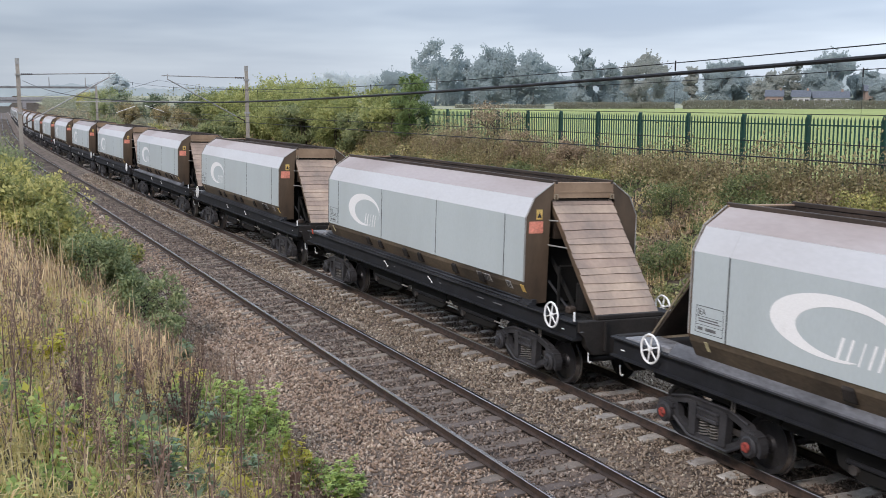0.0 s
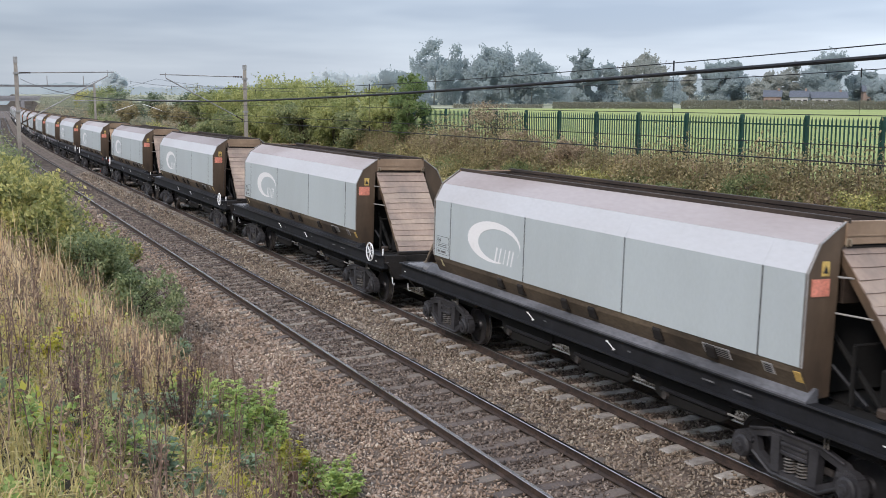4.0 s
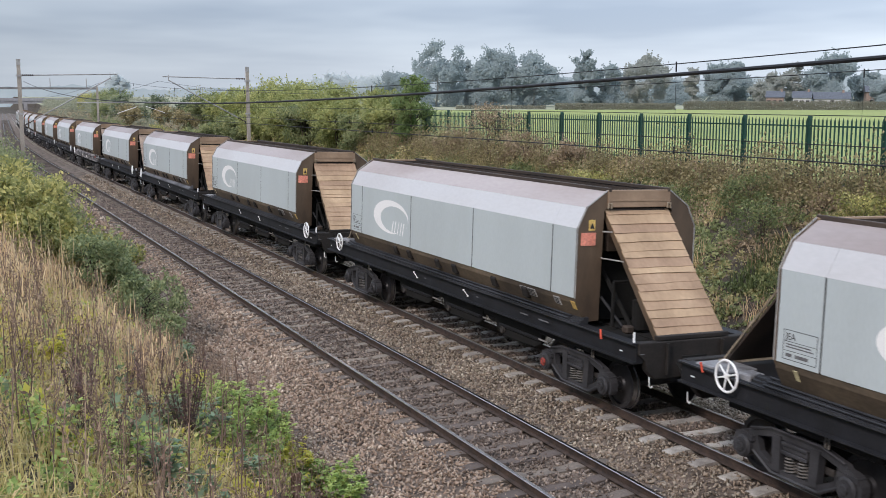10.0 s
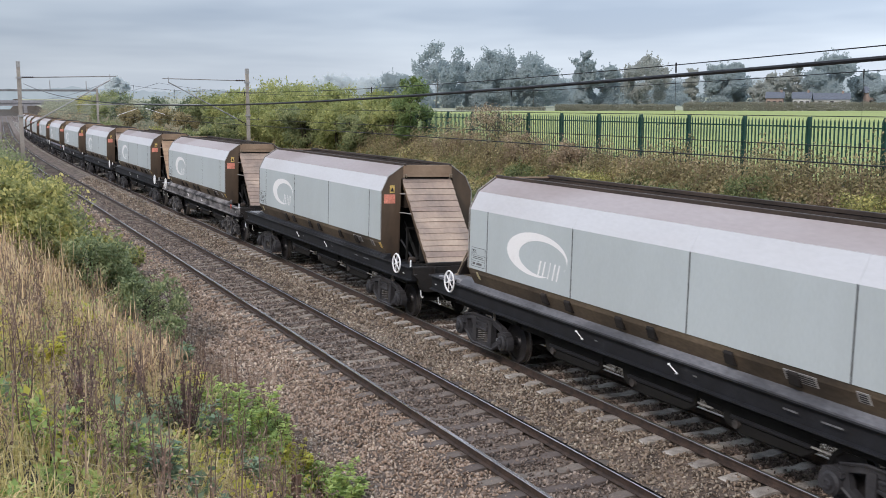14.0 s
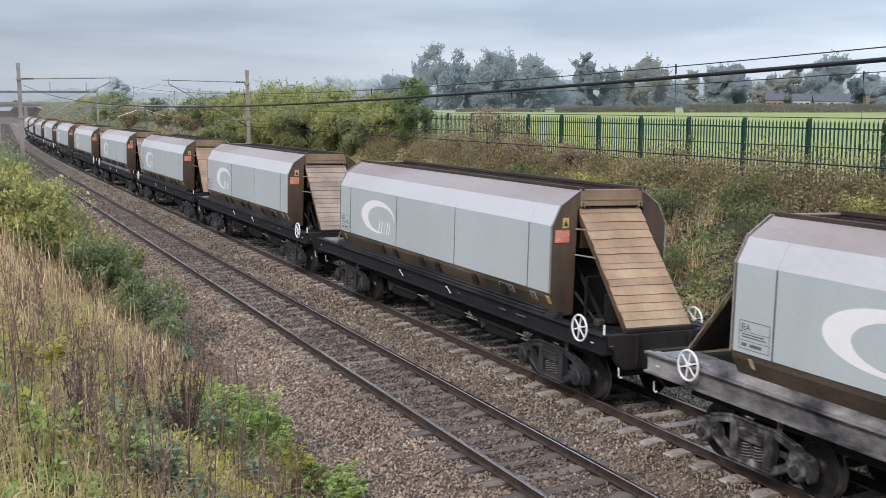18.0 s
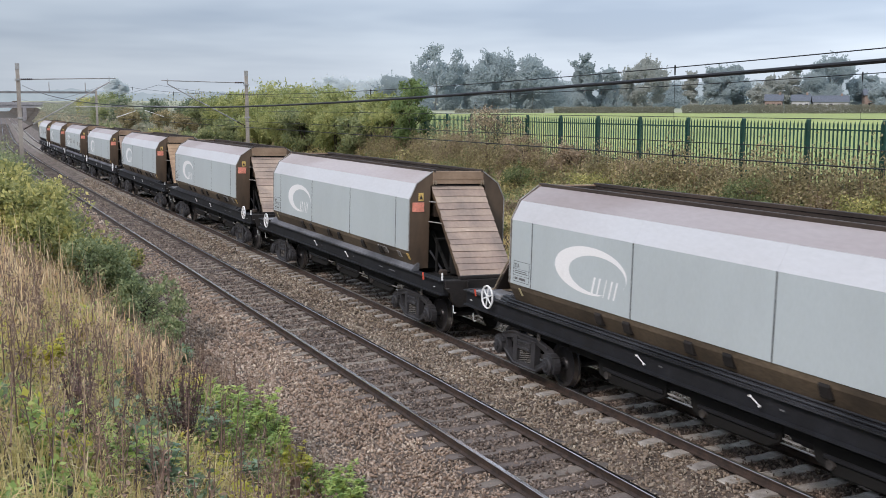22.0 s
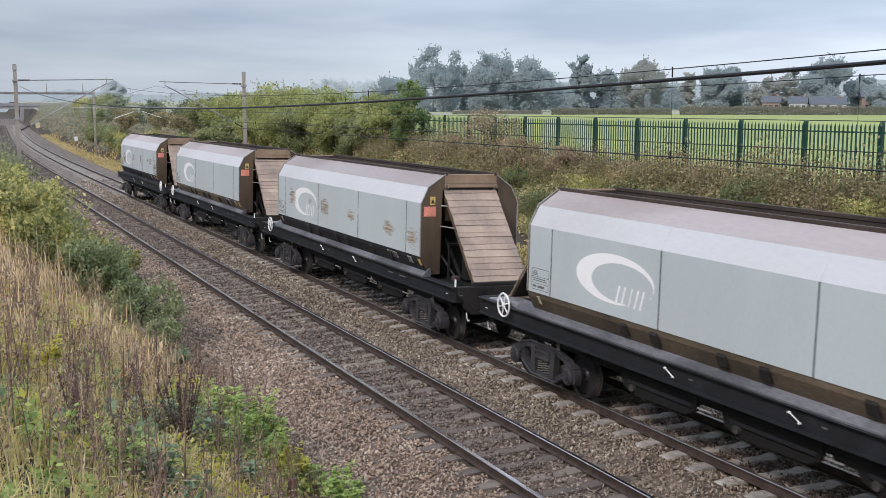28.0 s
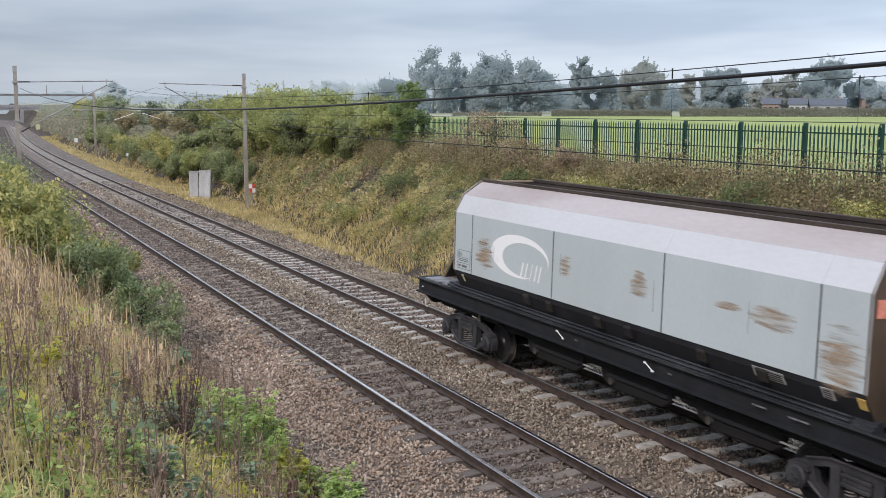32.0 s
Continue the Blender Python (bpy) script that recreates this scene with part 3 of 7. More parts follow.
def bogie_meshes():
    MESH["side"], MESH["side_far"] = finish(bogie_side(-1), "side_frame", M["cast"]), finish(bogie_side(1), "side_frame", M["cast"])
    MESH["bolster"] = finish(boxes((-0.07, 0.07, -0.26, 0.26, 0.045, 0.10), (-0.07, 0.07, -0.26, 0.26, -0.09, -0.03), (-0.05, 0.05, -0.26, -0.20, -0.03, 0.045), (-0.05, 0.05, 0.20, 0.26, -0.03, 0.045), (-0.05, 0.03, -0.20, 0.20, -0.03, 0.045)), "bolster_end", M["cast"], 0.010)
    MESH["strap"] = finish(boxes((-0.012, 0.012, -0.045, -0.02, 0.0, 0.30), (-0.012, 0.012, 0.02, 0.045, 0.0, 0.30), (-0.012, 0.012, -0.045, 0.045, 0.30, 0.33)), "safety_strap", M["spring"], 0.004)
    MESH["beam"] = finish(boxes((-0.03, 0.03, -0.60, 0.60, -0.05, 0.05)), "brake_beam", M["grime"], 0.01)
    ab = lathe(bmesh.new(), [(0.0, 0.165), (0.15, 0.165), (0.16, 0.175), (0.19, 0.175), (0.205, 0.15), (0.225, 0.14)], 18)
    box(ab, 0.0, 0.17, -0.19, 0.19, 0.12, 0.2)
    MESH["axle"] = finish(ab, "axle_box", M["cast"], 0.0)
    cap = lathe(bmesh.new(), [(0.0, 0.085), (0.022, 0.085), (0.03, 0.06)], 10)
    for i in range(3):
        a = i * 2 * math.pi / 3
        tube(cap, (0.03, 0.05 * math.cos(a), 0.05 * math.sin(a)), (0.05, 0.05 * math.cos(a), 0.05 * math.sin(a)), 0.014, sides=6)
    MESH["cap"] = finish(cap, "axle_cap", M["cast"])


def handwheel(parent, y, z=1.52, x=-1.37):
    bm = bmesh.new()
    m = pose(x, y, z, 0, 90, 0)
    torus(bm, 0.25, 0.021, m, 28, 6)
    hw = part("handwheel", bm, M["white"], parent, "white spoked brake handwheel")
    for i in range(6):
        a = i * math.pi / 3 + 0.2
        part("spoke", tube(bmesh.new(), m @ Vector((0.0, 0.0, 0)), m @ Vector((0.245 * math.cos(a), 0.245 * math.sin(a), 0)), 0.018, 0.013, 5), M["white"], hw)
    part("hub", tube(bmesh.new(), m @ Vector((0, 0, -0.02)), m @ Vector((0, 0, 0.03)), 0.045, sides=10), M["white"], hw)
    part("handwheel_spindle", tube(bmesh.new(), (x + 0.03, y, z), (x + 0.30, y, z), 0.022), M["black"], hw)


def slope_sheet(parent, front):
    """The sloping end of the hopper, in overlapping courses."""
    s = -1 if front else 1
    base = 0.03 if front else LONG - 0.03
    top, low = Vector((0, base, 3.73)), Vector((0, base + s * 1.86, 1.58))
    d = (low - top); ln = d.length; d.normalize()
    nrm = Vector((0, s * abs(d.z), abs(d.y)))
    back = bmesh.new()
    vs = []
    for w in (-0.74, 0.74):
        for q in (top, low):
            for k in (-0.055, -0.018):
                vs.append((w, *(q + nrm * k).yz))
    hull = [back.verts.new(v) for v in vs]
    bmesh.ops.convex_hull(back, input=hull)
    sheet = part("slope_sheet" if front else "rear_slope_sheet", back, M["end_brown" if front else "brown"], parent, "dusty brown sloping hopper end")
    if front:
        rng = random.Random(11)
        cuts = [0.0, 0.045, 0.125, 0.195, 0.27, 0.345, 0.40, 0.475, 0.525, 0.60, 0.66, 0.735, 0.80, 0.865, 0.93, 1.0]
        for a, b in zip(cuts, cuts[1:]):
            bm = bmesh.new()
            q0, q1 = top + d * (a * ln), top + d * (b * ln + 0.022)
            lift = rng.uniform(0.008, 0.017)
            pts = [q0 - nrm * 0.018, q0 - nrm * 0.003, q1 + nrm * lift, q1 - nrm * 0.010]
            x0, x1, slant, prev = -0.735 - rng.uniform(0.0, 0.03), 0.735 + rng.uniform(0.0, 0.02), rng.uniform(-0.010, 0.014), None
            for i in range(6):
                x = x0 + (x1 - x0) * i / 5
                wave, dent = d * (x * slant + rng.uniform(-0.009, 0.009)), nrm * rng.uniform(-0.004, 0.005)
                ring = [bm.verts.new((x, p.y, p.z)) for p in (pts[0], pts[1] + dent * 0.5, pts[2] + wave + dent, pts[3] + wave)]
                if prev:
                    for j in range(4):
                        bm.faces.new((prev[j], prev[(j + 1) % 4], ring[(j + 1) % 4], ring[j]))
                else:
                    bm.faces.new(ring[::-1])
                prev = ring
            bm.faces.new(prev)
            part("plank", bm, M["board"], sheet)
        for k in (-1, 1):
            bm = bmesh.new()
            pts = [top - nrm * 0.16, top - nrm * 0.02, low - nrm * 0.02, low - nrm * 0.16]
            prism(bm, [(p.y, p.z) for p in pts], k * 0.70, k * 0.73, "x")
            part("side_flange", bm, M["end_brown"], sheet)


M["step"] = mat("step", (0.24, 0.245, 0.26), (0.1, 0.1, 0.105), 3, 25, 0.6, bump=0.1)


def make_wagon(m, number):
    w = thing("hopper_wagon", m, "pale grey bogie hopper wagon with brown sloping ends on the rails", "railway wagon", "wagons of the train")
    # body sheets
    for s in (-1, 1):
        for a, b in zip(SEAMS, SEAMS[1:]):
            part("side_panel", side_sheet(a, b, s), M["grey_paint"], w)
            part("upper_panel", fold_sheet(a, b, s), M["dusty_roof"], w)
        bm = bmesh.new()
        prism(bm, [(s * x, z) for x, z in ((1.185, 3.765), (0.72, 4.075), (0.69, 4.055), (1.155, 3.735))], 0.0, LONG)
        part("roof_slope", bm, M["roof_paint"], w, "dusty pinkish-grey upper slope")
        for y in SEAMS[1:-1]:
            part("seam_strip", boxes((s * (HALF - 0.02), s * (HALF + 0.0025), y - 0.011, y + 0.011, SILL, BELT + 0.002)), M["ink"], w, "dark open joint between the sheets")
        part("seam_backing", boxes((s * 1.25, s * 1.30, 0.02, LONG - 0.02, 2.03, 3.35)), M["shade_black"], w)
        bm = bmesh.new()
        box(bm, s * 0.66, s * 0.73, -0.06, LONG + 0.06, 4.06, 4.14)
        part("coaming", bm, M["brown"], w, bevel=0.01)
        bm = bmesh.new()
        prism(bm, [(s * x, z) for x, z in ((1.372, 2.012), (1.36, 1.90), (1.16, 1.53), (1.12, 1.53), (1.30, 1.90), (1.32, 2.012))], -0.02, LONG + 0.02)
        part("lower_skirt", bm, M["skirt"], w, "brown-stained lower hopper sheet")
    # hopper inside
    bm = bmesh.new()
    box(bm, -0.655, 0.655, 0.0, 0.05, 2.9, 4.07); box(bm, -0.655, 0.655, LONG - 0.05, LONG, 2.9, 4.07)
    box(bm, -0.66, -0.63, 0.05, LONG - 0.05, 2.9, 4.05); box(bm, 0.63, 0.66, 0.05, LONG - 0.05, 2.9, 4.05)
    box(bm, -0.63, 0.63, 0.05, LONG - 0.05, 2.9, 2.95)
    part("hopper_inside", bm, M["brown"], w)
    # ends
    for e, y0, y1 in ((0, -0.035, 0.0), (1, LONG, LONG + 0.035)):
        for s in (-1, 1):
            bm = bmesh.new()
            pts = [(HALF, 2.01), (HALF, BELT), (1.19, 3.78), (0.74, 4.09), (0.74, 3.75), (0.80, 3.70), (0.83, 1.55), (1.12, 1.53), (1.33, 1.88)]
            prism(bm, [(s * x, z) for x, z in pts], y0, y1)
            cheek = part("end_cheek", bm, M["end_brown"], w, "brown end plate")
            lip = bmesh.new()
            yy = y0 if e == 0 else y1
            for a, b in zip(pts[:4], pts[1:4]):
                tube(lip, (s * a[0], yy, a[1]), (s * b[0], yy, b[1]), 0.014, sides=5)
            part("edge_beading", lip, M["galv"], cheek)
            if e == 0:
                part("end_post", boxes((s * 0.80, s * 0.86, 0.0, 0.55, 1.55, 3.72)), M["end_brown"], w)
        part("end_header", boxes((-0.74, 0.74, y0 - 0.02, y1 + 0.02, 3.76, 4.10)), M["header"], w, "tan dusty end beam", bevel=0.01)
        slope_sheet(w, e == 0)
    for z in (3.30, 2.78):
        part("grab_rail", tube(bmesh.new(), (-0.84, -0.06, z), (-0.70, 0.10 - (3.73 - z) * 0.865, z), 0.016, sides=6), M["galv"], w)
    for s in (-1, 1):
        part("lifting_eye", boxes((s * 0.70 - 0.045, s * 0.70 - 0.025, -0.085, -0.056, 3.74, 3.83), (s * 0.70 + 0.025, s * 0.70 + 0.045, -0.085, -0.056, 3.74, 3.83), (s * 0.70 - 0.045, s * 0.70 + 0.045, -0.085, -0.056, 3.83, 3.85)), M["tan_edge"], w)
    # the slot is a near-black bar, its shade put into the colour
    part("header_slot", boxes((-0.72, 0.72, -0.01, 0.02, 3.735, 3.757)), M["shade_black"], w)
    part("header_lip", boxes((-0.74, 0.74, -0.066, -0.056, 3.88, 3.90)), M["header"], w)
    # shade under the slope: an added near-black sheet and near-black braces
    part("hopper_back", boxes((-0.80, 0.80, 0.34, 0.38, 1.48, 3.7)), M["shade_black"], w)
    for s in (-1, 1):
        part("brace", tube(bmesh.new(), (s * 0.55, 0.33, 2.5), (s * 0.55, -0.75, 1.52), 0.045, sides=6), M["shade_black"], w)
        part("brace", tube(bmesh.new(), (s * 0.75, 0.02, 2.0), (s * 0.62, -0.55, 1.52), 0.03, sides=6), M["black"], w)
    # underframe
    for s in (-1, 1):
        bm = bmesh.new()
        prism(bm, [(s * x, z) for x, z in ((1.33, 1.13), (1.33, 1.16), (1.25, 1.17), (1.25, 1.45), (1.33, 1.46), (1.33, 1.50), (1.10, 1.50), (1.10, 1.13))], -1.9, 14.6)
        part("solebar", bm, M["black"], w, "black steel solebar")
        bm = bmesh.new()
        prism(bm, [(s * x, z) for x, z in ((1.325, 1.502), (1.325, 1.525), (1.27, 1.535), (1.27, 1.575), (1.21, 1.585), (1.21, 1.625), (1.13, 1.64), (1.10, 1.64), (1.10, 1.502))], -0.1, 12.9)
        part("ledge", bm, M["ledge"], w, "stepped black ledge along the solebar")
        # lighter than the solebar: the edge's highlight put into its colour
        for zz in (1.475,):
            part("flange", boxes((s * 1.33, s * 1.347, -1.88, 14.58, zz, zz + 0.028)), M["ledge"], w)
        for k, zz in enumerate((1.56, 1.61, 1.665)):
            part("brake_pipe", tube(bmesh.new(), (s * (1.295 - 0.06 * k), 0.3, zz), (s * (1.295 - 0.06 * k), 12.6, zz), 0.019, sides=6), M["ledge"], w)
    for y0, y1 in ((-1.95, -1.78), (14.48, 14.65)):
        hs = part("headstock", prism(bmesh.new(), [(-1.22, 1.51), (1.22, 1.51), (1.22, 1.29), (1.08, 1.20), (1.02, 0.98), (0.86, 0.82), (-0.86, 0.82), (-1.02, 0.98), (-1.08, 1.20), (-1.22, 1.29)], y0, y1), M["end_grime"], w, "grimy dark steel headstock", 0.015)
        out = -1 if y0 < 0 else 1
        face = y0 if y0 < 0 else y1
        # a near-black block in place of the pocket's shade
        part("coupling_pocket", boxes((-0.27, 0.27, *sorted((face + out * 0.003, face + out * 0.03)), 0.94, 1.22)), M["shade_black"], hs)
        for k in (-1, 1):
            part("air_hose", tube(bmesh.new(), (k * 0.42, face + out * 0.06, 1.10), (k * 0.36, face + out * 0.34, 0.78), 0.028, sides=6), M["shade_black"], hs)
            part("gusset", boxes((k * 0.62 - 0.02, k * 0.62 + 0.02, *sorted((face + out * 0.003, face + out * 0.07)), 0.90, 1.48)), M["end_grime"], hs)
            part("tread_mark", boxes((k * 1.16 - 0.05, k * 1.16 + 0.05, *sorted((face + out * 0.002, face + out * 0.006)), 1.30, 1.315)), M["stencil"], hs)
        part("draw_gear", boxes((-0.20, 0.20, y0 - 0.58 if y0 < 0 else y1, y0 if y0 < 0 else y1 + 0.58, 0.98, 1.18)), M["grime"], w, bevel=0.03)
        for s in (-1, 1):
            yy = y0 - 0.05 if y0 < 0 else y1 + 0.05
            bm = bmesh.new()
            for a, b in (((1.02, 0.90), (1.005, 0.73)), ((1.005, 0.73), (0.97, 0.69)), ((0.97, 0.69), (0.94, 0.72))):
                tube(bm, (s * a[0], yy, a[1]), (s * b[0], yy, b[1]), 0.013, sides=6)
            part("brake_handle", bm, M["white"], w, "white hooked brake handle")
    part("deck_plate", boxes((-1.1, 1.1, -1.78, 1.0, 1.30, 1.33)), M["end_grime"], w)
    part("slope_foot", boxes((-0.80, 0.80, -1.93, -1.80, 1.52, 1.60)), M["end_grime"], w, bevel=0.01)
    part("equipment_box", boxes((-0.98, -0.80, -1.20, -1.02, 1.51, 1.66)), M["brown"], w, "dusty brown equipment box", 0.03)
    # equipment below the slope: the shade there is put into its colour
    for x, y, r, h in ((-0.35, -0.75, 0.17, 0.55), (0.25, -0.55, 0.14, 0.42)):
        part("air_reservoir", lathe(bmesh.new(), [(1.48, r * 0.9), (1.50, r), (1.48 + h, r), (1.50 + h, r * 0.8)], 14, "z"), M["shade_black"], w, m=pose(x, y, 0))
    fr = bmesh.new()
    for p, q in (((-0.72, -0.35, 1.48), (-0.72, -0.35, 2.35)), ((-0.72, -0.35, 2.35), (0.72, -0.35, 2.35)), ((0.72, -0.35, 2.35), (0.72, -0.35, 1.48)), ((0.0, -0.35, 1.48), (0.0, -0.35, 2.35))):
        tube(fr, p, q, 0.035, sides=6)
    part("valve_frame", fr, M["shade_black"], w)
    part("lamp_bracket", tube(bmesh.new(), (-1.24, -1.80, 1.50), (-1.24, -1.80, 1.68), 0.022, sides=7), M["white"], w, "white lamp bracket")
    part("deck_step", boxes((-1.22, -0.55, 13.55, 14.3, 1.48, 1.53), (-1.22, -0.9, 13.0, 13.3, 1.48, 1.6)), M["step"], w, "dusty grey step plate", 0.02)
    part("deck_plate", boxes((-1.1, 1.1, LONG - 0.6, 14.48, 1.44, 1.475)), M["black"], w)
    part("slope_kerb", boxes((-0.80, 0.80, 14.18, 14.22, 1.476, 1.56)), M["tan_edge"], w)
    for s in (-1, 1):
        part("slope_rib", tube(bmesh.new(), (s * 0.76, LONG + 0.04, 3.70), (s * 0.76, 14.15, 1.56), 0.022, sides=5), M["tan_edge"], w)
    # widened sill and added blocks, near black, fill the shade under the body
    part("centre_sill", boxes((-0.5, 0.5, -1.78, 14.48, 0.82, 1.43)), M["shade_black"], w)
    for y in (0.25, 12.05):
        part("body_bolster", boxes((-1.09, 1.09, y - 1.55, y + 1.55, 0.94, 1.40)), M["shade_black"], w, bevel=0.03)
    for y0, y1, z in ((3.0, 4.6, 0.74), (5.3, 6.6, 0.84), (7.3, 9.2, 0.72)):
        bm = boxes((-1.10, 1.10, y0, y1, z, 1.30))
        for v in bm.verts:
            if v.co.z < 1.0:
                v.co.y += 0.25 if v.co.y < (y0 + y1) / 2 else -0.25
                v.co.x *= 0.8
        part("discharge_chute", bm, M["black"], w, bevel=0.02)
    for s in (-1, 1):
        # near-black sill and doors keep light out below the solebar
        part("inner_sill", boxes((s * 0.86, s * 0.98, 1.75, 10.55, 0.86, 1.30)), M["shade_black"], w, bevel=0.02)
        for y0, y1 in ((1.75, 3.90), (4.45, 6.70), (7.25, 9.50)):
            bm = bmesh.new()
            prism(bm, [(y0, 1.0), (y0 + 0.05, 0.72), (y0 + 0.30, 0.58), (y1 - 0.5, 0.55), (y1 - 0.12, 0.66), (y1, 1.0)], s * 0.90, s * 1.0, "x")
            door = part("discharge_door", bm, M["shade_black"], w, "black bottom discharge door", 0.02)
            part("door_beam", boxes((s * 1.0, s * 1.05, y0 + 0.1, y1 - 0.3, 0.76, 0.83)), M["black"], door, bevel=0.015)
            part("door_hinge", lathe(bmesh.new(), [(-0.03, 0.075), (0.03, 0.075)], 10), M["grime"], door, m=pose(s * 1.03, y1 - 0.45, 0.70))
    for y in (1.45, 4.02, 6.82):
        part("release_handle", boxes((-1.06, -1.03, y, y + 0.36, 0.80, 0.825)), M["galv"], w)
    # small fittings on the solebar and skirt
    for y in (7.61, 4.71):
        bm = tube(bmesh.new(), (-1.35, y + 0.10, 1.39), (-1.35, y - 0.10, 1.295), 0.009, sides=6)
        for k in (-1, 1):
            lathe(bm, [(-1.37, 0.018), (-1.335, 0.018)], 8)
            bmesh.ops.translate(bm, verts=bm.verts[-16:], vec=(0, y + k * 0.11, 1.34 + k * 0.055))
        part("release_lever", bm, M["white"], w, "white release lever")
    for y, ln in ((7.1, 0.10), (4.2, 0.10), (2.14, 0.30), (1.40, 0.42)):
        part("stencil_bar", boxes((-1.335, -1.332, y - ln, y, 1.325, 1.352)), M["stencil"], w)
    for y in (-1.55, 14.2):
        part("stencil_mark", boxes((-1.335, -1.332, y - 0.05, y + 0.05, 1.30, 1.32)), M["white"], w)
    # dark brown lugs, the shadow at each put into its colour
    for y in (8.95, 8.05, 6.31, 5.35, 3.34, 1.95):
        bm = bmesh.new()
        prism(bm, [(-1.375, 1.95), (-1.40, 1.90), (-1.34, 1.72), (-1.25, 1.70)], y - 0.11, y + 0.11)
        part("skirt_lug", bm, M["end_grime"], w, bevel=0.012)
    tilt = pose(-1.30, 0, 1.80, 0, -28.0, 0)
    for y0, y1, mt, nm in ((1.50, 2.15, "galv", "data_plate"), (0.55, 0.78, "galv", "data_plate"), (-0.01, 0.13, "yellow", "warning_label"), (11.86, 11.94, "pale_label", "warning_label")):
        bm = bmesh.new()
        box(bm, -0.012, 0.0, y0, y1, -0.02, 0.16, tilt)
        part(nm, bm, M[mt], w)
        if nm == "data_plate":
            bm = bmesh.new()
            for i in range(4):
                box(bm, -0.016, -0.0125, y0 + 0.04, y1 - 0.04, 0.0 + i * 0.038, 0.018 + i * 0.038, tilt)
            part("writing", bm, M["ink"], w)
    # marks on the end and the side
    part("warning_sign", boxes((-1.14, -1.00, -0.045, -0.036, 3.32, 3.53)), M["yellow"], w, "yellow warning sign")
    bm = bmesh.new()
    prism(bm, [(-1.12, 3.36), (-1.02, 3.36), (-1.07, 3.48)], -0.049, -0.046)
    part("sign_triangle", bm, M["ink"], w)
    part("lamp_board", boxes((-1.31, -0.98, -0.048, -0.036, 3.03, 3.28)), M["orange"], w, "faded red marker board")
    bm = bmesh.new()
    crescent(bm, -HALF)
    part("emblem", bm, M["white"], w, "white open crescent emblem")
    for y0, ww in ((9.20, 0.055), (9.02, 0.045), (8.80, 0.025), (8.63, 0.045), (8.47, 0.045)):
        bm = bmesh.new()
        slanted(bm, -HALF, y0, 2.25, ww, 0.34, 0.10)
        part("emblem_bar", bm, M["white"], w)
    for r in ((11.50, 12.16, 2.505, 2.513), (11.50, 12.16, 2.075, 2.083), (11.50, 11.508, 2.083, 2.505), (12.152, 12.16, 2.083, 2.505), (11.51, 12.15, 2.34, 2.346), (11.51, 12.15, 2.205, 2.211)):
        part("panel_line", boxes((-HALF - 0.003, -HALF, *r)), M["ink"], w)
    for i, (a, b, z) in enumerate(((11.57, 12.1, 2.255), (11.62, 12.1, 2.295), (11.98, 12.1, 2.12), (11.66, 11.92, 2.12))):
        part("writing_bar", boxes((-HALF - 0.003, -HALF, a, b, z, z + (0.05 if i > 1 else 0.018))), M["ink_worn"], w)
    part("data_lettering", MESH["code"], None, w, m=pose(-HALF - 0.002, 12.12, 2.37, 90, 0, -90))
    for y in (0.25, 12.05):
        make_bogie(w, y)
    return w


def stain_mat():
    """Rust rubbed along the paint: thick in the middle, worn to nothing at the edges."""
    m, nt, b = tree_of("rust_stain", 0.85)
    n, l = nt.nodes.new, nt.links.new
    co = n("ShaderNodeTexCoord")
    mp = n("ShaderNodeMapping"); mp.inputs["Location"].default_value, mp.inputs["Scale"].default_value = (0, -1, -1), (0, 2, 2)
    l(co.outputs["Generated"], mp.inputs[0])
    ln = n("ShaderNodeVectorMath"); ln.operation = "LENGTH"; l(mp.outputs[0], ln.inputs[0])
    fall = n("ShaderNodeMapRange"); fall.interpolation_type = "SMOOTHSTEP"; 
    fall.inputs[1].default_value, fall.inputs[2].default_value, fall.inputs[3].default_value, fall.inputs[4].default_value = 0.1, 0.95, 1.0, 0.0
    st = n("ShaderNodeMapping"); st.inputs["Scale"].default_value = (1, 0.6, 7.0); l(co.outputs["Object"], st.inputs[0])
    tx = n("ShaderNodeTexNoise"); tx.inputs["Scale"].default_value = 2.2; tx.inputs["Detail"].default_value = 6; l(st.outputs[0], tx.inputs["Vector"])
    rag = n("ShaderNodeMath"); rag.operation = "MULTIPLY_ADD"; l(tx.outputs["Fac"], rag.inputs[0]); rag.inputs[1].default_value, rag.inputs[2].default_value = -1.5, 0.66
    far = n("ShaderNodeMath"); far.operation = "ADD"; l(ln.outputs[1], far.inputs[0]); l(rag.outputs[0], far.inputs[1]); l(far.outputs[0], fall.inputs[0])
    cut = n("ShaderNodeMapRange"); l(tx.outputs["Fac"], cut.inputs[0]); cut.inputs[1].default_value, cut.inputs[2].default_value = 0.25, 0.7
    mu = n("ShaderNodeMath"); mu.operation = "MULTIPLY"; l(fall.outputs[0], mu.inputs[0]); l(cut.outputs[0], mu.inputs[1])
    m2 = n("ShaderNodeMath"); m2.operation = "MULTIPLY"; l(mu.outputs[0], m2.inputs[0]); m2.inputs[1].default_value = 0.62
    l(m2.outputs[0], b.inputs["Alpha"])
    rp = n("ShaderNodeValToRGB"); l(tx.outputs["Fac"], rp.inputs[0])
    e = rp.color_ramp.elements
    e[0].position, e[0].color, e[1].position, e[1].color = 0.35, (0.47, 0.37, 0.27, 1), 0.7, (0.33, 0.225, 0.145, 1)
    l(rp.outputs[0], b.inputs["Base Color"])
    return m


M["scrape"] = stain_mat()


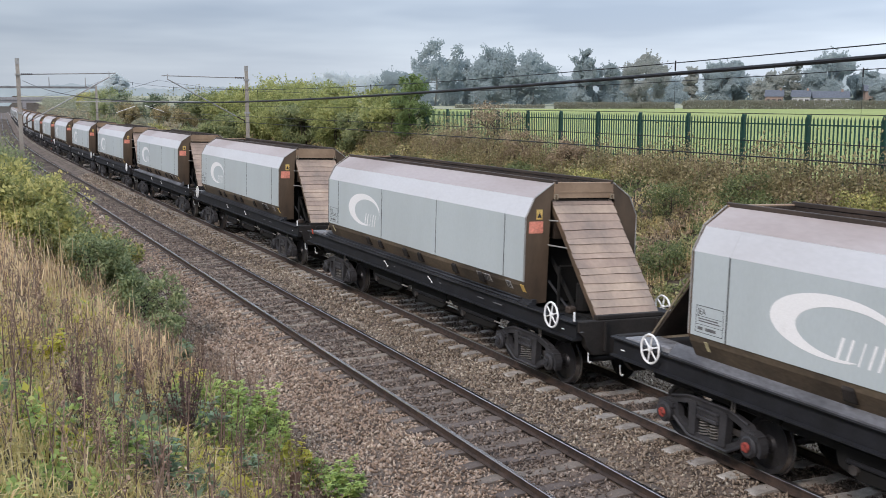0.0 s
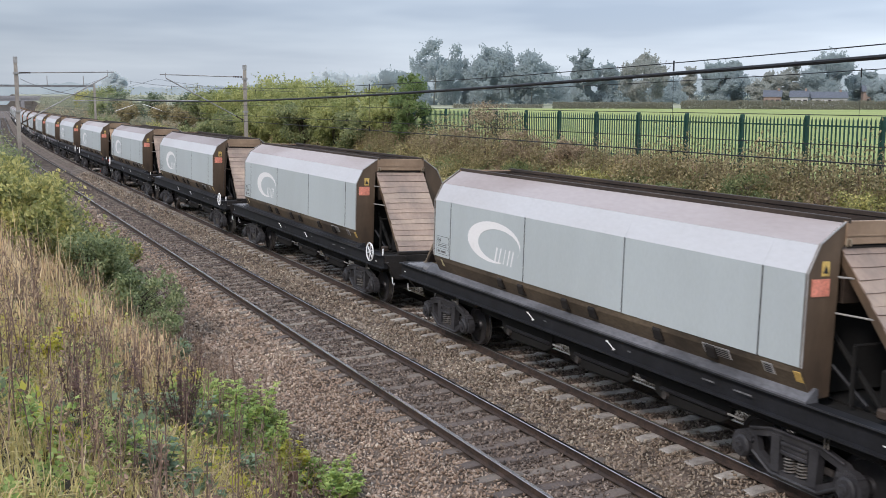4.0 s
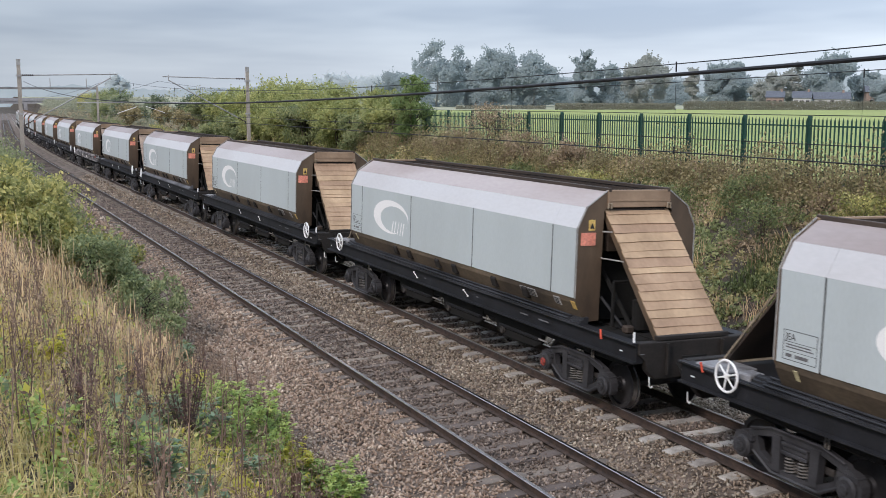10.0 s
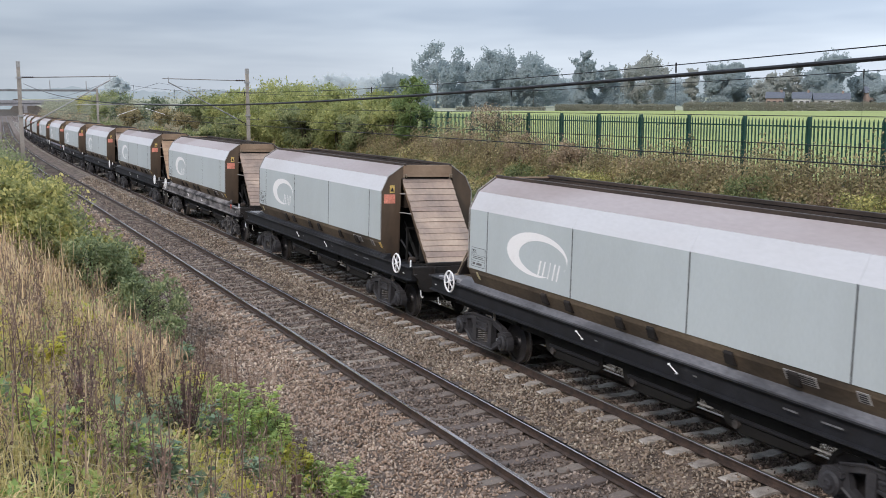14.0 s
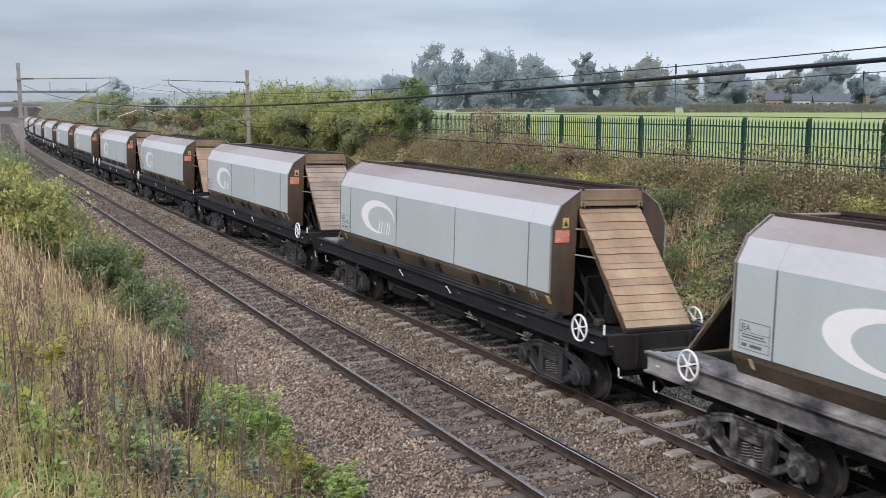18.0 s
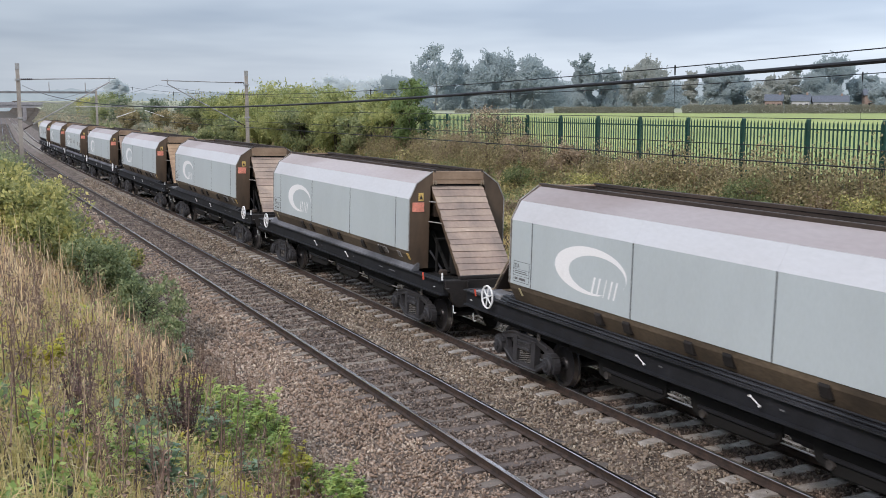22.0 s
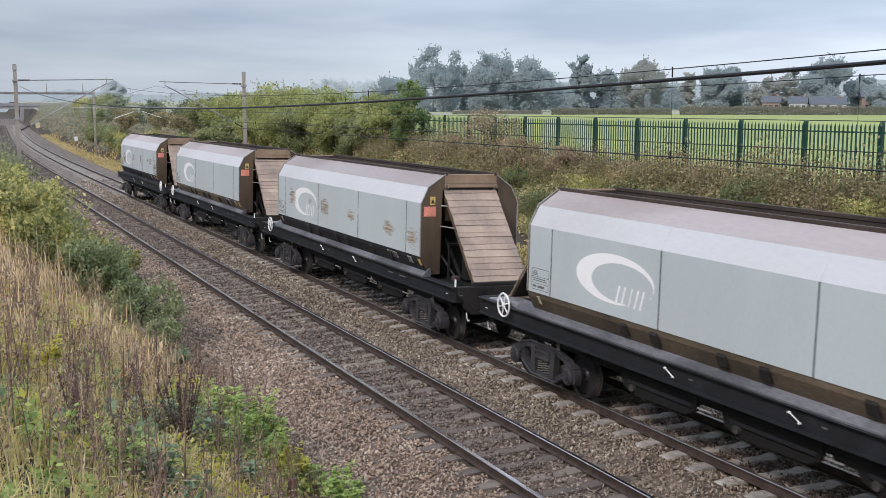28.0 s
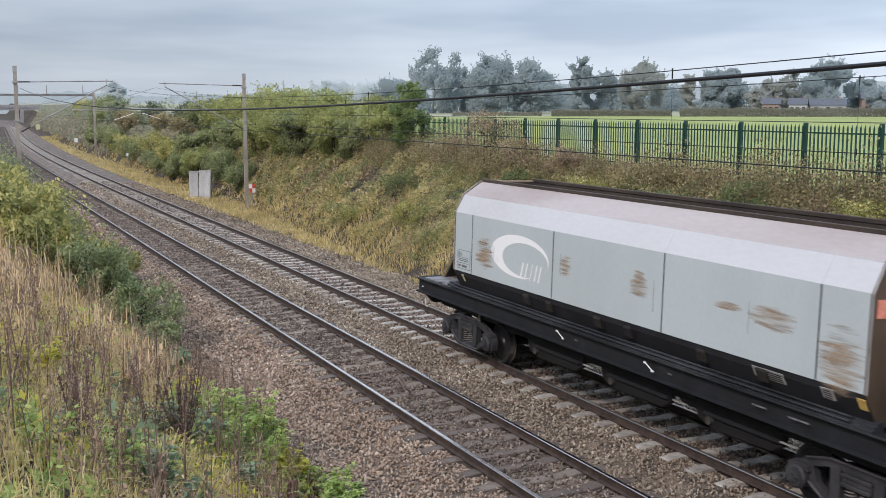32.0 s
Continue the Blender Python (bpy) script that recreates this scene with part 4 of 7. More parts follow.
def streaks(w, spots):
    """Rust-brown scrapes on the side sheets: thin worn patches."""
    for y, z, ln, h in spots:
        part("rust_stain", boxes((-HALF - 0.004, -HALF - 0.002, y - ln, y + ln, z - h, z + h)), M["scrape"], w, "rust-brown scrape on the paint")


def drips(w, rows):
    for y0, z0, z1 in rows:
        part("drip_stain", boxes((-HALF - 0.0025, -HALF, y0, y0 + 0.009, z0, z1)), M["ink_worn"], w, "thin dark drip down the paint")


M["spring"] = mat("spring", (0.16, 0.15, 0.14), (0.08, 0.075, 0.07), 4, 40, 0.6, bump=0.1)


def coil():
    bm, prev = bmesh.new(), None
    for i in range(61):
        a = i * 2 * math.pi / 10
        c = Vector((0.088 * math.cos(a), 0.088 * math.sin(a), 0.29 * i / 60))
        o = Vector((math.cos(a), math.sin(a), 0))
        ring = [bm.verts.new(c + o * 0.018 * math.cos(b) + Vector((0, 0, 0.018 * math.sin(b)))) for b in (0, 2.1, 4.2)]
        if prev:
            for q in range(3):
                bm.faces.new((prev[q], prev[(q + 1) % 3], ring[(q + 1) % 3], ring[q]))
        prev = ring
    return finish(bm, "coil_spring", M["spring"])


MESH = {"coil": coil(), "wheelset": wheelset(), "code": lettering("JEA", 0.14)}
MESH["code"].materials.append(M["ink"])
M["cast"] = mat("cast", (0.048, 0.048, 0.053), (0.023, 0.023, 0.026), 2.2, 28, 0.55, bump=0.25, dist=0.008, third=(0.095, 0.09, 0.09))
bogie_meshes()

PITCH = 17.784
LEAD = 36.800
SPEED = [(-1, 10.76), (0.75, 10.84), (2.5, 10.91), (4.25, 10.98), (6, 10.94), (7.75, 10.79), (9.5, 10.70), (11.25, 10.78), (13, 10.90), (14.75, 11.03), (16.5, 11.20), (18.25, 11.39), (20, 11.58), (21.75, 11.76), (23.5, 11.90), (25.25, 12.00), (27, 12.15), (28.75, 12.36), (30.5, 12.51), (32.25, 12.71), (34, 12.92)]


RUN_TABLE = [0.0]
for i in range(1, 3206):
    u = (i - 0.5) * 0.01
    v = next(va + (vb - va) * (u - a) / (b - a) for (a, va), (b, vb) in zip(SPEED, SPEED[1:]) if a <= u <= b)
    RUN_TABLE.append(RUN_TABLE[-1] + v * 0.01)


def gone(t):
    """How far the train has run since the start."""
    return RUN_TABLE[int(round(t * 100))]


def wagon_pose(n, t_run):
    y = LEAD + n * PITCH - t_run
    a, b = line_pose(y + 0.25, 1), line_pose(y + 12.05, 1)
    m = line_pose(y, 1)
    d = b.translation - a.translation
    turn = -math.degrees(math.atan2(d.x, d.y))
    return Matrix.Translation(a.translation) @ pose(0, 0, 0, 0, CANT, turn) @ pose(0, -0.25, 0)


FIRST, LAST = -2, 19
WAGONS = {}
first = make_wagon(wagon_pose(FIRST, 0.0), FIRST)
WAGONS[FIRST] = first
for n in range(FIRST + 1, LAST + 1):
    WAGONS[n] = copy_thing(first, wagon_pose(n, 0.0))
HAND_FRONT = (-1, 2, 3, 6, 8, 10, 11, 14, 16, 19)
HAND_REAR = (-2, 0, 4, 5, 7, 9, 12, 13, 16, 17, 18)
for n in HAND_FRONT:
    handwheel(WAGONS[n], -1.15)
    handwheel(WAGONS[n], -1.15, 1.52, 1.37)
for n in HAND_REAR:
    handwheel(WAGONS[n], 13.35)
for n in (17, 19):
    for c in WAGONS[n].children:
        if c.name.startswith("lower_skirt"):
            c.data = c.data.copy()
            c.data.materials[0] = M["black"]
            tagged(c, "black lower hopper sheet")
for n in (5, 9, 13):
    bm = tube(bmesh.new(), (-1.36, -0.95, 1.40), (-1.36, -0.91, 1.58), 0.022, sides=6)
    part("release_grip", bm, M["red"], WAGONS[n], "red brake release grip")
for n in (3,):
    rails = [(Vector((-0.80, -0.02, 3.88)), Vector((-0.98, -0.18, 1.52))), (Vector((-0.80, -0.35, 3.93)), Vector((-0.98, -0.22, 1.50)))]
    for p, q in rails:
        part("ladder_rail", tube(bmesh.new(), p, q, 0.02, sides=6), M["brown"], WAGONS[n], "thin brown ladder rail")
    for k in (0.15, 0.29, 0.50):
        part("rung", tube(bmesh.new(), rails[0][0].lerp(rails[0][1], k), rails[1][0].lerp(rails[1][1], k), 0.014, sides=6), M["brown"], WAGONS[n], "thin brown ladder rung")
    for c in WAGONS[n].children:
        if c.name.startswith("grab_rail"):
            c.data = c.data.copy()
            c.data.materials[0] = M["brown"]
for n in (5, 6, 7, 10, 12, 15):
    for c in WAGONS[n].children:
        if c.name.startswith("slope_sheet"):
            for q in c.children:
                if q.name.startswith("plank"):
                    q.material_slots[0].link = "OBJECT"
                    q.material_slots[0].material = M["board_warm"]
# some wagons carry a smooth sloping plate instead of pipes along the solebar
PLATE = {}
for k in (-1, 1):
    bm = bmesh.new()
    prism(bm, [(k * x, z) for x, z in ((1.328, 1.502), (1.328, 1.53), (1.15, 1.70), (1.10, 1.70), (1.10, 1.502))], -0.1, 12.9)
    PLATE[k] = finish(bm, "ledge", M["ledge_pale"])
for n in (-2, 1, 7, 9, 13, 16, 17, 18):
    for c in list(WAGONS[n].children):
        if c.name.startswith("ledge"):
            c.data = PLATE[-1 if c.data.vertices[0].co.x < 0 else 1]
            tagged(c, "smooth dusty grey plate along the solebar, sky light in its colour")
        elif c.name.startswith("brake_pipe"):
            bpy.data.objects.remove(c)
for n in (-1, 4, 12):
    part("release_grip", tube(bmesh.new(), (-1.34, 13.95, 1.44), (-1.36, 13.99, 1.60), 0.022, sides=6), M["red"], WAGONS[n], "red brake release grip")
for n, by, k in ((-2, 12.05, -1), (-2, 12.05, 1), (5, 0.25, 1)):
    for bog in [c for c in WAGONS[n].children if c.name.startswith("bogie") and abs(c.location.y - by) < 0.1]:
        for ab in [c for c in bog.children if c.name.startswith("axle_box") and c.location.x < 0 and c.location.y * k > 0]:
            for cap in ab.children:
                cap.material_slots[0].link = "OBJECT"
                cap.material_slots[0].material = M["red_worn"]
                tagged(cap, "red-painted axle cap")
streaks(WAGONS[19], [(0.43, 2.36, 0.44, 0.50), (0.46, 2.50, 0.38, 0.22), (1.80, 2.72, 0.52, 0.17), (1.75, 2.60, 0.42, 0.08), (2.75, 2.74, 0.36, 0.07), (5.05, 2.68, 0.30, 0.20), (5.05, 2.85, 0.2, 0.14), (7.45, 2.72, 0.22, 0.24), (10.85, 2.72, 0.36, 0.24), (10.8, 2.5, 0.45, 0.3)])
streaks(WAGONS[17], [(0.45, 2.45, 0.40, 0.34), (2.05, 2.55, 0.45, 0.22), (4.95, 2.62, 0.34, 0.17), (7.30, 2.72, 0.42, 0.22), (7.3, 2.55, 0.38, 0.16), (10.65, 2.72, 0.38, 0.34), (8.75, 2.72, 0.25, 0.12)])
drips(WAGONS[19], [(2.27, 2.40, 2.90), (4.62, 2.32, 2.86), (7.62, 2.52, 2.95)])
drips(WAGONS[17], [(4.3, 2.2, 2.7), (7.60, 2.45, 2.85)])
drips(WAGONS[4], [(0.42, 2.75, 3.05), (1.05, 2.52, 2.80), (2.27, 2.45, 2.86)])
# one wagon's frame is caked in pale dust
M["dust_thin"] = mat("dust_thin", (0.12, 0.117, 0.118), (0.022, 0.022, 0.025), 5, 30, 0.8, bump=0.15, low=0.42, high=0.62, third=(0.34, 0.33, 0.32))
M["dust"] = mat("dust", (0.27, 0.262, 0.265), (0.03, 0.03, 0.034), 2.2, 24, 0.85, bump=0.12, low=0.36, high=0.66, stretch=(1, 0.5, 1))
for c in WAGONS[9].children:
    if c.name.startswith(("solebar", "ledge", "flange")):
        c.data = c.data.copy()
        c.data.materials[0] = M["dust"]
        tagged(c, "steel frame caked in pale grey dust")
    if c.name.startswith("bogie"):
        for q in c.children:
            if q.name.startswith(("side_frame", "bolster_end", "axle_box")):
                q.material_slots[0].link = "OBJECT"
                q.material_slots[0].material = M["dust_thin"]

# ---- palisade fence ----
FENCE_X = 13.55


def fence_line(y):
    return FENCE_X + 0.02 * (y - 25)


def make_fence():
    f = thing("palisade_fence", Matrix(), "dark green steel palisade fence along the top of the bank", "fence")
    pale = bmesh.new()
    prism(pale, [(-0.008, -0.033), (0.012, -0.012), (0.012, 0.012), (-0.008, 0.033)], 0.0, 1.72, "z")
    top = [v for v in pale.verts if v.co.z > 1]
    a = pale.verts.new((0.0, 0.0, 1.83))
    for e in [e for e in pale.edges if e.verts[0] in top and e.verts[1] in top]:
        pale.faces.new((e.verts[0], e.verts[1], a))
    pm = finish(pale, "pale", M["fence_green"])
    post = finish(boxes((-0.05, 0.05, -0.05, 0.05, -0.3, 1.86)), "post", M["fence_green"], 0.006)
    y = 12.6
    while y < 57:
        part("pale", pm, None, f, m=pose(fence_line(y), y, 3.60))
        y += 0.1528
    y = 14.55
    while y < 56:
        part("post", post, None, f, m=pose(fence_line(y) + 0.07, y, 3.60))
        for z in (0.32, 1.58):
            bm = bmesh.new()
            tube(bm, (fence_line(y) + 0.035, y, 3.6 + z), (fence_line(y + 2.75) + 0.035, y + 2.75, 3.6 + z), 0.03, sides=4)
            part("rail", bm, M["fence_green"], f)
        y += 2.75

make_fence()


# ---- overhead line: masts, arms and wires ----
def insulator(parent, p, q):
    p, q = Vector(p), Vector(q)
    bm = bmesh.new()
    for i in range(6):
        a = p.lerp(q, (i + 0.2) / 6); b = p.lerp(q, (i + 0.75) / 6)
        tube(bm, a, b, 0.055, 0.04, 8)
    tube(bm, p, q, 0.022, sides=6)
    part("insulator", bm, M["rail_side"], parent)


def make_mast(x, y, z0, height, side, label, reach):
    """A tapering post; the arms reach to the given side over one track."""
    m = thing("catenary_mast", Matrix.Translation((x, y, z0)), label, "catenary mast", "catenary masts")
    bm = bmesh.new()
    o = [(0.14, 0.09), (0.14, 0.11), (-0.14, 0.11), (-0.14, 0.09), (-0.10, 0.03), (-0.10, -0.03), (-0.14, -0.09), (-0.14, -0.11), (0.14, -0.11), (0.14, -0.09), (0.10, -0.03), (0.10, 0.03)]
    prism(bm, o, -0.6, height, "z")
    for v in bm.verts:
        if v.co.z > 1:
            v.co.x *= 0.8; v.co.y *= 0.8
        v.co.x *= 0.82; v.co.y *= 0.82
    part("post", bm, M["mast_conc"], m)
    bm = bmesh.new()
    box(bm, -0.105, 0.105, -0.09, 0.09, height - 0.30, height + 0.02)
    part("cap_band", bm, M["galv"], m)
    for z in (height - 0.85, height - 2.9):
        part("clamp", boxes((-0.15, 0.15, -0.13, 0.13, z - 0.05, z + 0.05)), M["galv"], m)
    s = side
    zt, zb = 7.32 - z0, 4.62 - z0
    insulator(m, (s * 0.15, 0, zt), (s * 0.75, 0, zt + 0.01))
    part("top_tube", tube(bmesh.new(), (s * 0.75, 0, zt + 0.01), (s * (reach + 0.35), 0, zt + 0.10), 0.03), M["galv"], m)
    insulator(m, (s * 0.15, 0, zb), (s * 0.65, 0, zb + 0.28))
    part("bracket_tube", tube(bmesh.new(), (s * 0.65, 0, zb + 0.28), (s * reach, 0, zt - 0.12), 0.035), M["galv"], m)
    part("catenary_clamp", tube(bmesh.new(), (s * reach, 0, zt - 0.15), (s * reach, 0, zt + 0.2), 0.02, sides=6), M["galv"], m)
    part("registration_tube", tube(bmesh.new(), (s * (reach * 0.60), 0, 5.83 - z0), (s * (reach + 1.9), 0, 5.88 - z0), 0.025), M["galv"], m)
    part("registration_arm", tube(bmesh.new(), (s * (reach + 1.4), 0, 5.62 - z0), (s * (reach + 0.3), 0, 5.24 - z0), 0.014, sides=6), M["white"], m)
    return m


MAST_FAR = (8.95, 66.2)
MAST_NEAR = (-4.72, 62.0)
make_mast(MAST_FAR[0], MAST_FAR[1], -0.3, 8.35, -1, "weathered concrete mast with arm over the line", 4.9)
make_mast(MAST_NEAR[0], MAST_NEAR[1], 0.0, 8.15, 1, "weathered concrete mast beside the near track", 4.75)


M["dull_steel"] = mat("dull_steel", (0.19, 0.19, 0.195), (0.13, 0.13, 0.135), 2, 20, 0.7, bump=0.05)


def make_gantry():
    y = 144.0
    g = thing("portal_gantry", Matrix.Translation((drift(y), y, -0.3)), "slim steel portal gantry across both tracks", "gantry", "catenary masts")
    for x in (9.3, -6.5):
        bm = bmesh.new()
        box(bm, x - 0.13, x + 0.13, -0.13, 0.13, -0.3, 8.2)
        part("leg", bm, M["mast_conc"], g, bevel=0.01)
    bm = boxes((-6.6, 9.4, -0.10, 0.10, 7.82, 8.08))
    part("beam", bm, M["dull_steel"], g)
    for x in (0.2, 3.6, 8.0):
        part("drop_post", boxes((x - 0.05, x + 0.05, -0.05, 0.05, 8.08, 9.2)), M["galv"], g)


make_gantry()


def wire(name, pts, r, label, parent=None, sides=6, smooth_n=1):
    bm = bmesh.new()
    prev = None
    for p in pts:
        ring = [bm.verts.new((p[0] + r * math.cos(2 * math.pi * i / sides), p[1], p[2] + r * math.sin(2 * math.pi * i / sides))) for i in range(sides)]
        if prev:
            for i in range(sides):
                bm.faces.new((prev[i], prev[(i + 1) % sides], ring[(i + 1) % sides], ring[i]))
        prev = ring
    if parent is None:
        ob = new(name, finish(bm, name, M["wire"]))
        return tagged(ob, label, "overhead wire")
    return part(name, bm, M["wire"], parent)


def sagging(x, y0, y1, z0, z1, dip, n=40):
    out = []
    for i in range(n + 1):
        k = i / n
        y = y0 + (y1 - y0) * k
        out.append((x + drift(y), y, z0 + (z1 - z0) * k - 4 * dip * k * (1 - k)))
    return out


def make_wires():
    for x, nm, y0, y1 in ((0.0, "near", -10.0, 62.0), (FAR_X, "far", -10.0, 66.2)):
        h = thing("contact_line", Matrix(), "thin dark overhead contact line with droppers", "overhead line", "overhead lines")
        wire("contact_wire", [(x + drift(y), y, 5.20) for y in list(range(-60, 90, 10)) + list(range(90, 320, 10))], 0.0085, "", h)
        dip = 0.97 if nm == "near" else 1.05
        ms = sagging(x, y0, y1, 7.15, 7.15, dip)
        wire("messenger_wire", ms, 0.007, "", h)
        wire("messenger_wire", sagging(x, y1, 144.0 if nm == "near" else 144.0, 7.15, 6.9, 0.7), 0.009, "", h)
        wire("messenger_wire", sagging(x, 144.0, 215.0, 6.9, 6.9, 0.7), 0.009, "", h)
        if nm == "near":
            ys = [4.0, 11.3, 22.1, 33.0, 44.0, 54.0]
        else:
            ys = [11.45, 22.0, 33.0, 44.0, 55.0]
        for y in ys:
            k = (y - y0) / (y1 - y0)
            z = 7.15 - 4 * dip * k * (1 - k)
            part("dropper", tube(bmesh.new(), (x, y, 5.2), (x, y, z), 0.0026, sides=5), M["wire"], h)
            part("dropper_clip", tube(bmesh.new(), (x, y, z - 0.10), (x, y, z + 0.03), 0.011, sides=6), M["wire"], h)
            part("dropper_clip", tube(bmesh.new(), (x, y, 5.17), (x, y, 5.27), 0.012, sides=6), M["wire"], h)
    pts = [(-4.5, -22 + 1.4 * i, 5.83 + (0.00090 if i < 30 else 0.00066) * (-42 + 1.4 * i) ** 2) for i in range(61)]
    wire("feeder_cable", pts, 0.0125, "thick black feeder cable sagging beside the near track", sides=8)
    wire("return_wire", [(7.5 + drift(y), y, 5.58) for y in range(-40, 320, 10)], 0.009, "thin dark return wire along the bank")


make_wires()


# ---- lineside things ----
def make_cabinet(x, y, turn, w, d, h, lean, label):
    """A steel cabinet on a plinth, its lid falling to the back."""
    c = thing("lineside_cabinet", pose(x, y, -0.42, 0, lean, turn), label, "cabinet", "lineside cabinets")
    bm = bmesh.new()
    prism(bm, [(-d / 2, 0.0), (d / 2, 0.0), (d / 2, h - 0.12), (-d / 2, h)], -w / 2, w / 2, "x")
    part("body", bm, M["cabinet"], c, bevel=0.02)
    bm = bmesh.new()
    prism(bm, [(-d / 2 - 0.04, h + 0.003), (d / 2 + 0.04, h - 0.125), (d / 2 + 0.04, h - 0.08), (-d / 2 - 0.04, h + 0.05)], -w / 2 - 0.04, w / 2 + 0.04, "x")
    part("lid", bm, M["cabinet"], c, bevel=0.01)
    door = part("door", boxes((-w / 2 + 0.05, w / 2 - 0.05, -d / 2 - 0.024, -d / 2 - 0.001, 0.12, h - 0.1)), M["cabinet"], c, bevel=0.006)
    part("door_handle", boxes((w / 2 - 0.14, w / 2 - 0.11, -d / 2 - 0.05, -d / 2 - 0.025, h * 0.5, h * 0.5 + 0.14)), M["galv"], door)
    part("plinth", boxes((-w / 2 - 0.05, w / 2 + 0.05, -d / 2 - 0.05, d / 2 + 0.05, -0.3, 0.0)), M["concrete"], c)


make_cabinet(7.62, 75.5, -8, 0.62, 0.6, 1.86, 0, "narrow grey metal lineside cabinet beside the track")
make_cabinet(8.22, 74.6, -22, 0.80, 0.7, 1.98, 2.0, "pale grey metal lineside cabinet, leaning slightly")


# ---- plants ----
def unit(v):
    return v / np.maximum(np.linalg.norm(v, axis=-1, keepdims=True), 1e-6)


def leaf_quads(pts, size, rng, up=0.3, slim=0.55, face=None):
    """A pointed leaf at each point, turned at random or mostly to one side: arrays of corners and faces."""
    n = len(pts)
    d = unit(rng.normal(size=(n, 3)) + np.array([0, 0, -up]))
    s = unit(np.cross(d, rng.normal(size=(n, 3))))
    if face is not None:
        w = unit(np.array(face) + rng.normal(size=(n, 3)) * 0.2)
        d = unit(np.cross(w, d))
        s = np.cross(w, d)
    ln = (size * rng.uniform(0.6, 1.4, n))[:, None]
    v = np.stack([pts, pts + d * ln * 0.45 + s * ln * slim * 0.5, pts + d * ln, pts + d * ln * 0.45 - s * ln * slim * 0.5], 1).reshape(-1, 3)
    return v, np.arange(4 * n).reshape(-1, 4)


def blade_quads(base, height, width, rng, lean=0.35):
    """Grass blades: two faces each, bent over towards the tip."""
    n = len(base)
    a = rng.uniform(0, 2 * np.pi, n)
    d = np.stack([np.cos(a), np.sin(a), np.zeros(n)], 1)
    s = np.stack([-np.sin(a), np.cos(a), np.zeros(n)], 1) * (width * rng.uniform(0.6, 1.3, n))[:, None]
    h = (height * rng.uniform(0.5, 1.3, n))[:, None]
    k = (lean * rng.uniform(0.1, 1.6, n))[:, None]
    up = np.array([0, 0, 1.0])
    m = base + up * h * 0.6 + d * h * k * 0.35
    t = base + up * h * np.maximum(0.45, 1 - k * 0.35) + d * h * k
    v = np.stack([base - s, base + s, m + s * 0.7, m - s * 0.7, t + s * 0.12, t - s * 0.12], 1).reshape(-1, 3)
    i = np.arange(n)[:, None] * 6
    f = np.concatenate([i + np.array([[0, 1, 2, 3]]), i + np.array([[3, 2, 4, 5]])], 0)
    return v, f


def scatter(x0, x1, y0, y1, n, rng, keep=None, rel=True):
    """Points on the ground in a stretch of the plan; x counts from the near track."""
    x, y = rng.uniform(x0, x1, n), rng.uniform(y0, y1, n)
    if keep is not None:
        ok = keep(x, y)
        x, y = x[ok], y[ok]
    dx = np.array([drift(b) for b in y]) if rel else 0
    z = np.array([ground_z(a, b) for a, b in zip(x + dx, y)])
    return np.stack([x + dx, y, z], 1)


def patchy(x, y, s, seed):
    return np.array([noise.noise(Vector((a * s, b * s, seed))) for a, b in zip(x, y)])


def stuff(name, v, f, material, label, category):
    ob = new(name, fast_mesh(name, v, f, material))
    return tagged(ob, label, category, kind="stuff")


M["grass_mix"] = leaf_mat("grass_mix", (0.36, 0.31, 0.11), (0.62, 0.51, 0.21), (0.84, 0.69, 0.4), 0.45, 0.75)
M["rust_straw"] = leaf_mat("rust_straw", (0.44, 0.27, 0.16), (0.66, 0.48, 0.29), (0.82, 0.66, 0.42), 0.45, 0.8)
M["herb_yellow"] = leaf_mat("herb_yellow", (0.4, 0.42, 0.08), (0.58, 0.54, 0.1), (0.68, 0.58, 0.14), 0.5, 0.55)
M["herb_grey"] = leaf_mat("herb_grey", (0.1, 0.17, 0.1), (0.2, 0.28, 0.17), (0.33, 0.4, 0.26), 0.3, 0.6)
M["bush_green"] = leaf_mat("bush_green", (0.09, 0.125, 0.06), (0.24, 0.285, 0.135), (0.54, 0.53, 0.27), 0.45, 0.5)
M["grass_gold"] = leaf_mat("grass_gold", (0.3, 0.245, 0.1), (0.57, 0.45, 0.2), (0.8, 0.63, 0.35), 0.45, 0.75)
M["weed_brown"] = leaf_mat("weed_brown", (0.12, 0.075, 0.062), (0.24, 0.165, 0.125), (0.42, 0.31, 0.22), 0.25, 0.85)
M["stem_brown"] = leaf_mat("stem_brown", (0.085, 0.055, 0.048), (0.2, 0.135, 0.105), (0.52, 0.38, 0.27), 0.15, 0.85)
M["straw"] = leaf_mat("straw", (0.42, 0.3, 0.16), (0.68, 0.52, 0.29), (0.82, 0.71, 0.48), 0.4, 0.75)
M["dock"] = leaf_mat("dock", (0.08, 0.045, 0.045), (0.13, 0.078, 0.073), (0.24, 0.15, 0.125), 0.1, 0.85)
M["herb"] = leaf_mat("herb", (0.16, 0.25, 0.085), (0.38, 0.5, 0.16), (0.78, 0.76, 0.29), 0.5, 0.55)
M["bramble"] = leaf_mat("bramble", (0.11, 0.135, 0.05), (0.35, 0.345, 0.12), (0.74, 0.63, 0.24), 0.45, 0.5)
M["scrub"] = leaf_mat("scrub", (0.12, 0.115, 0.055), (0.34, 0.305, 0.145), (0.7, 0.6, 0.34), 0.45, 0.7)
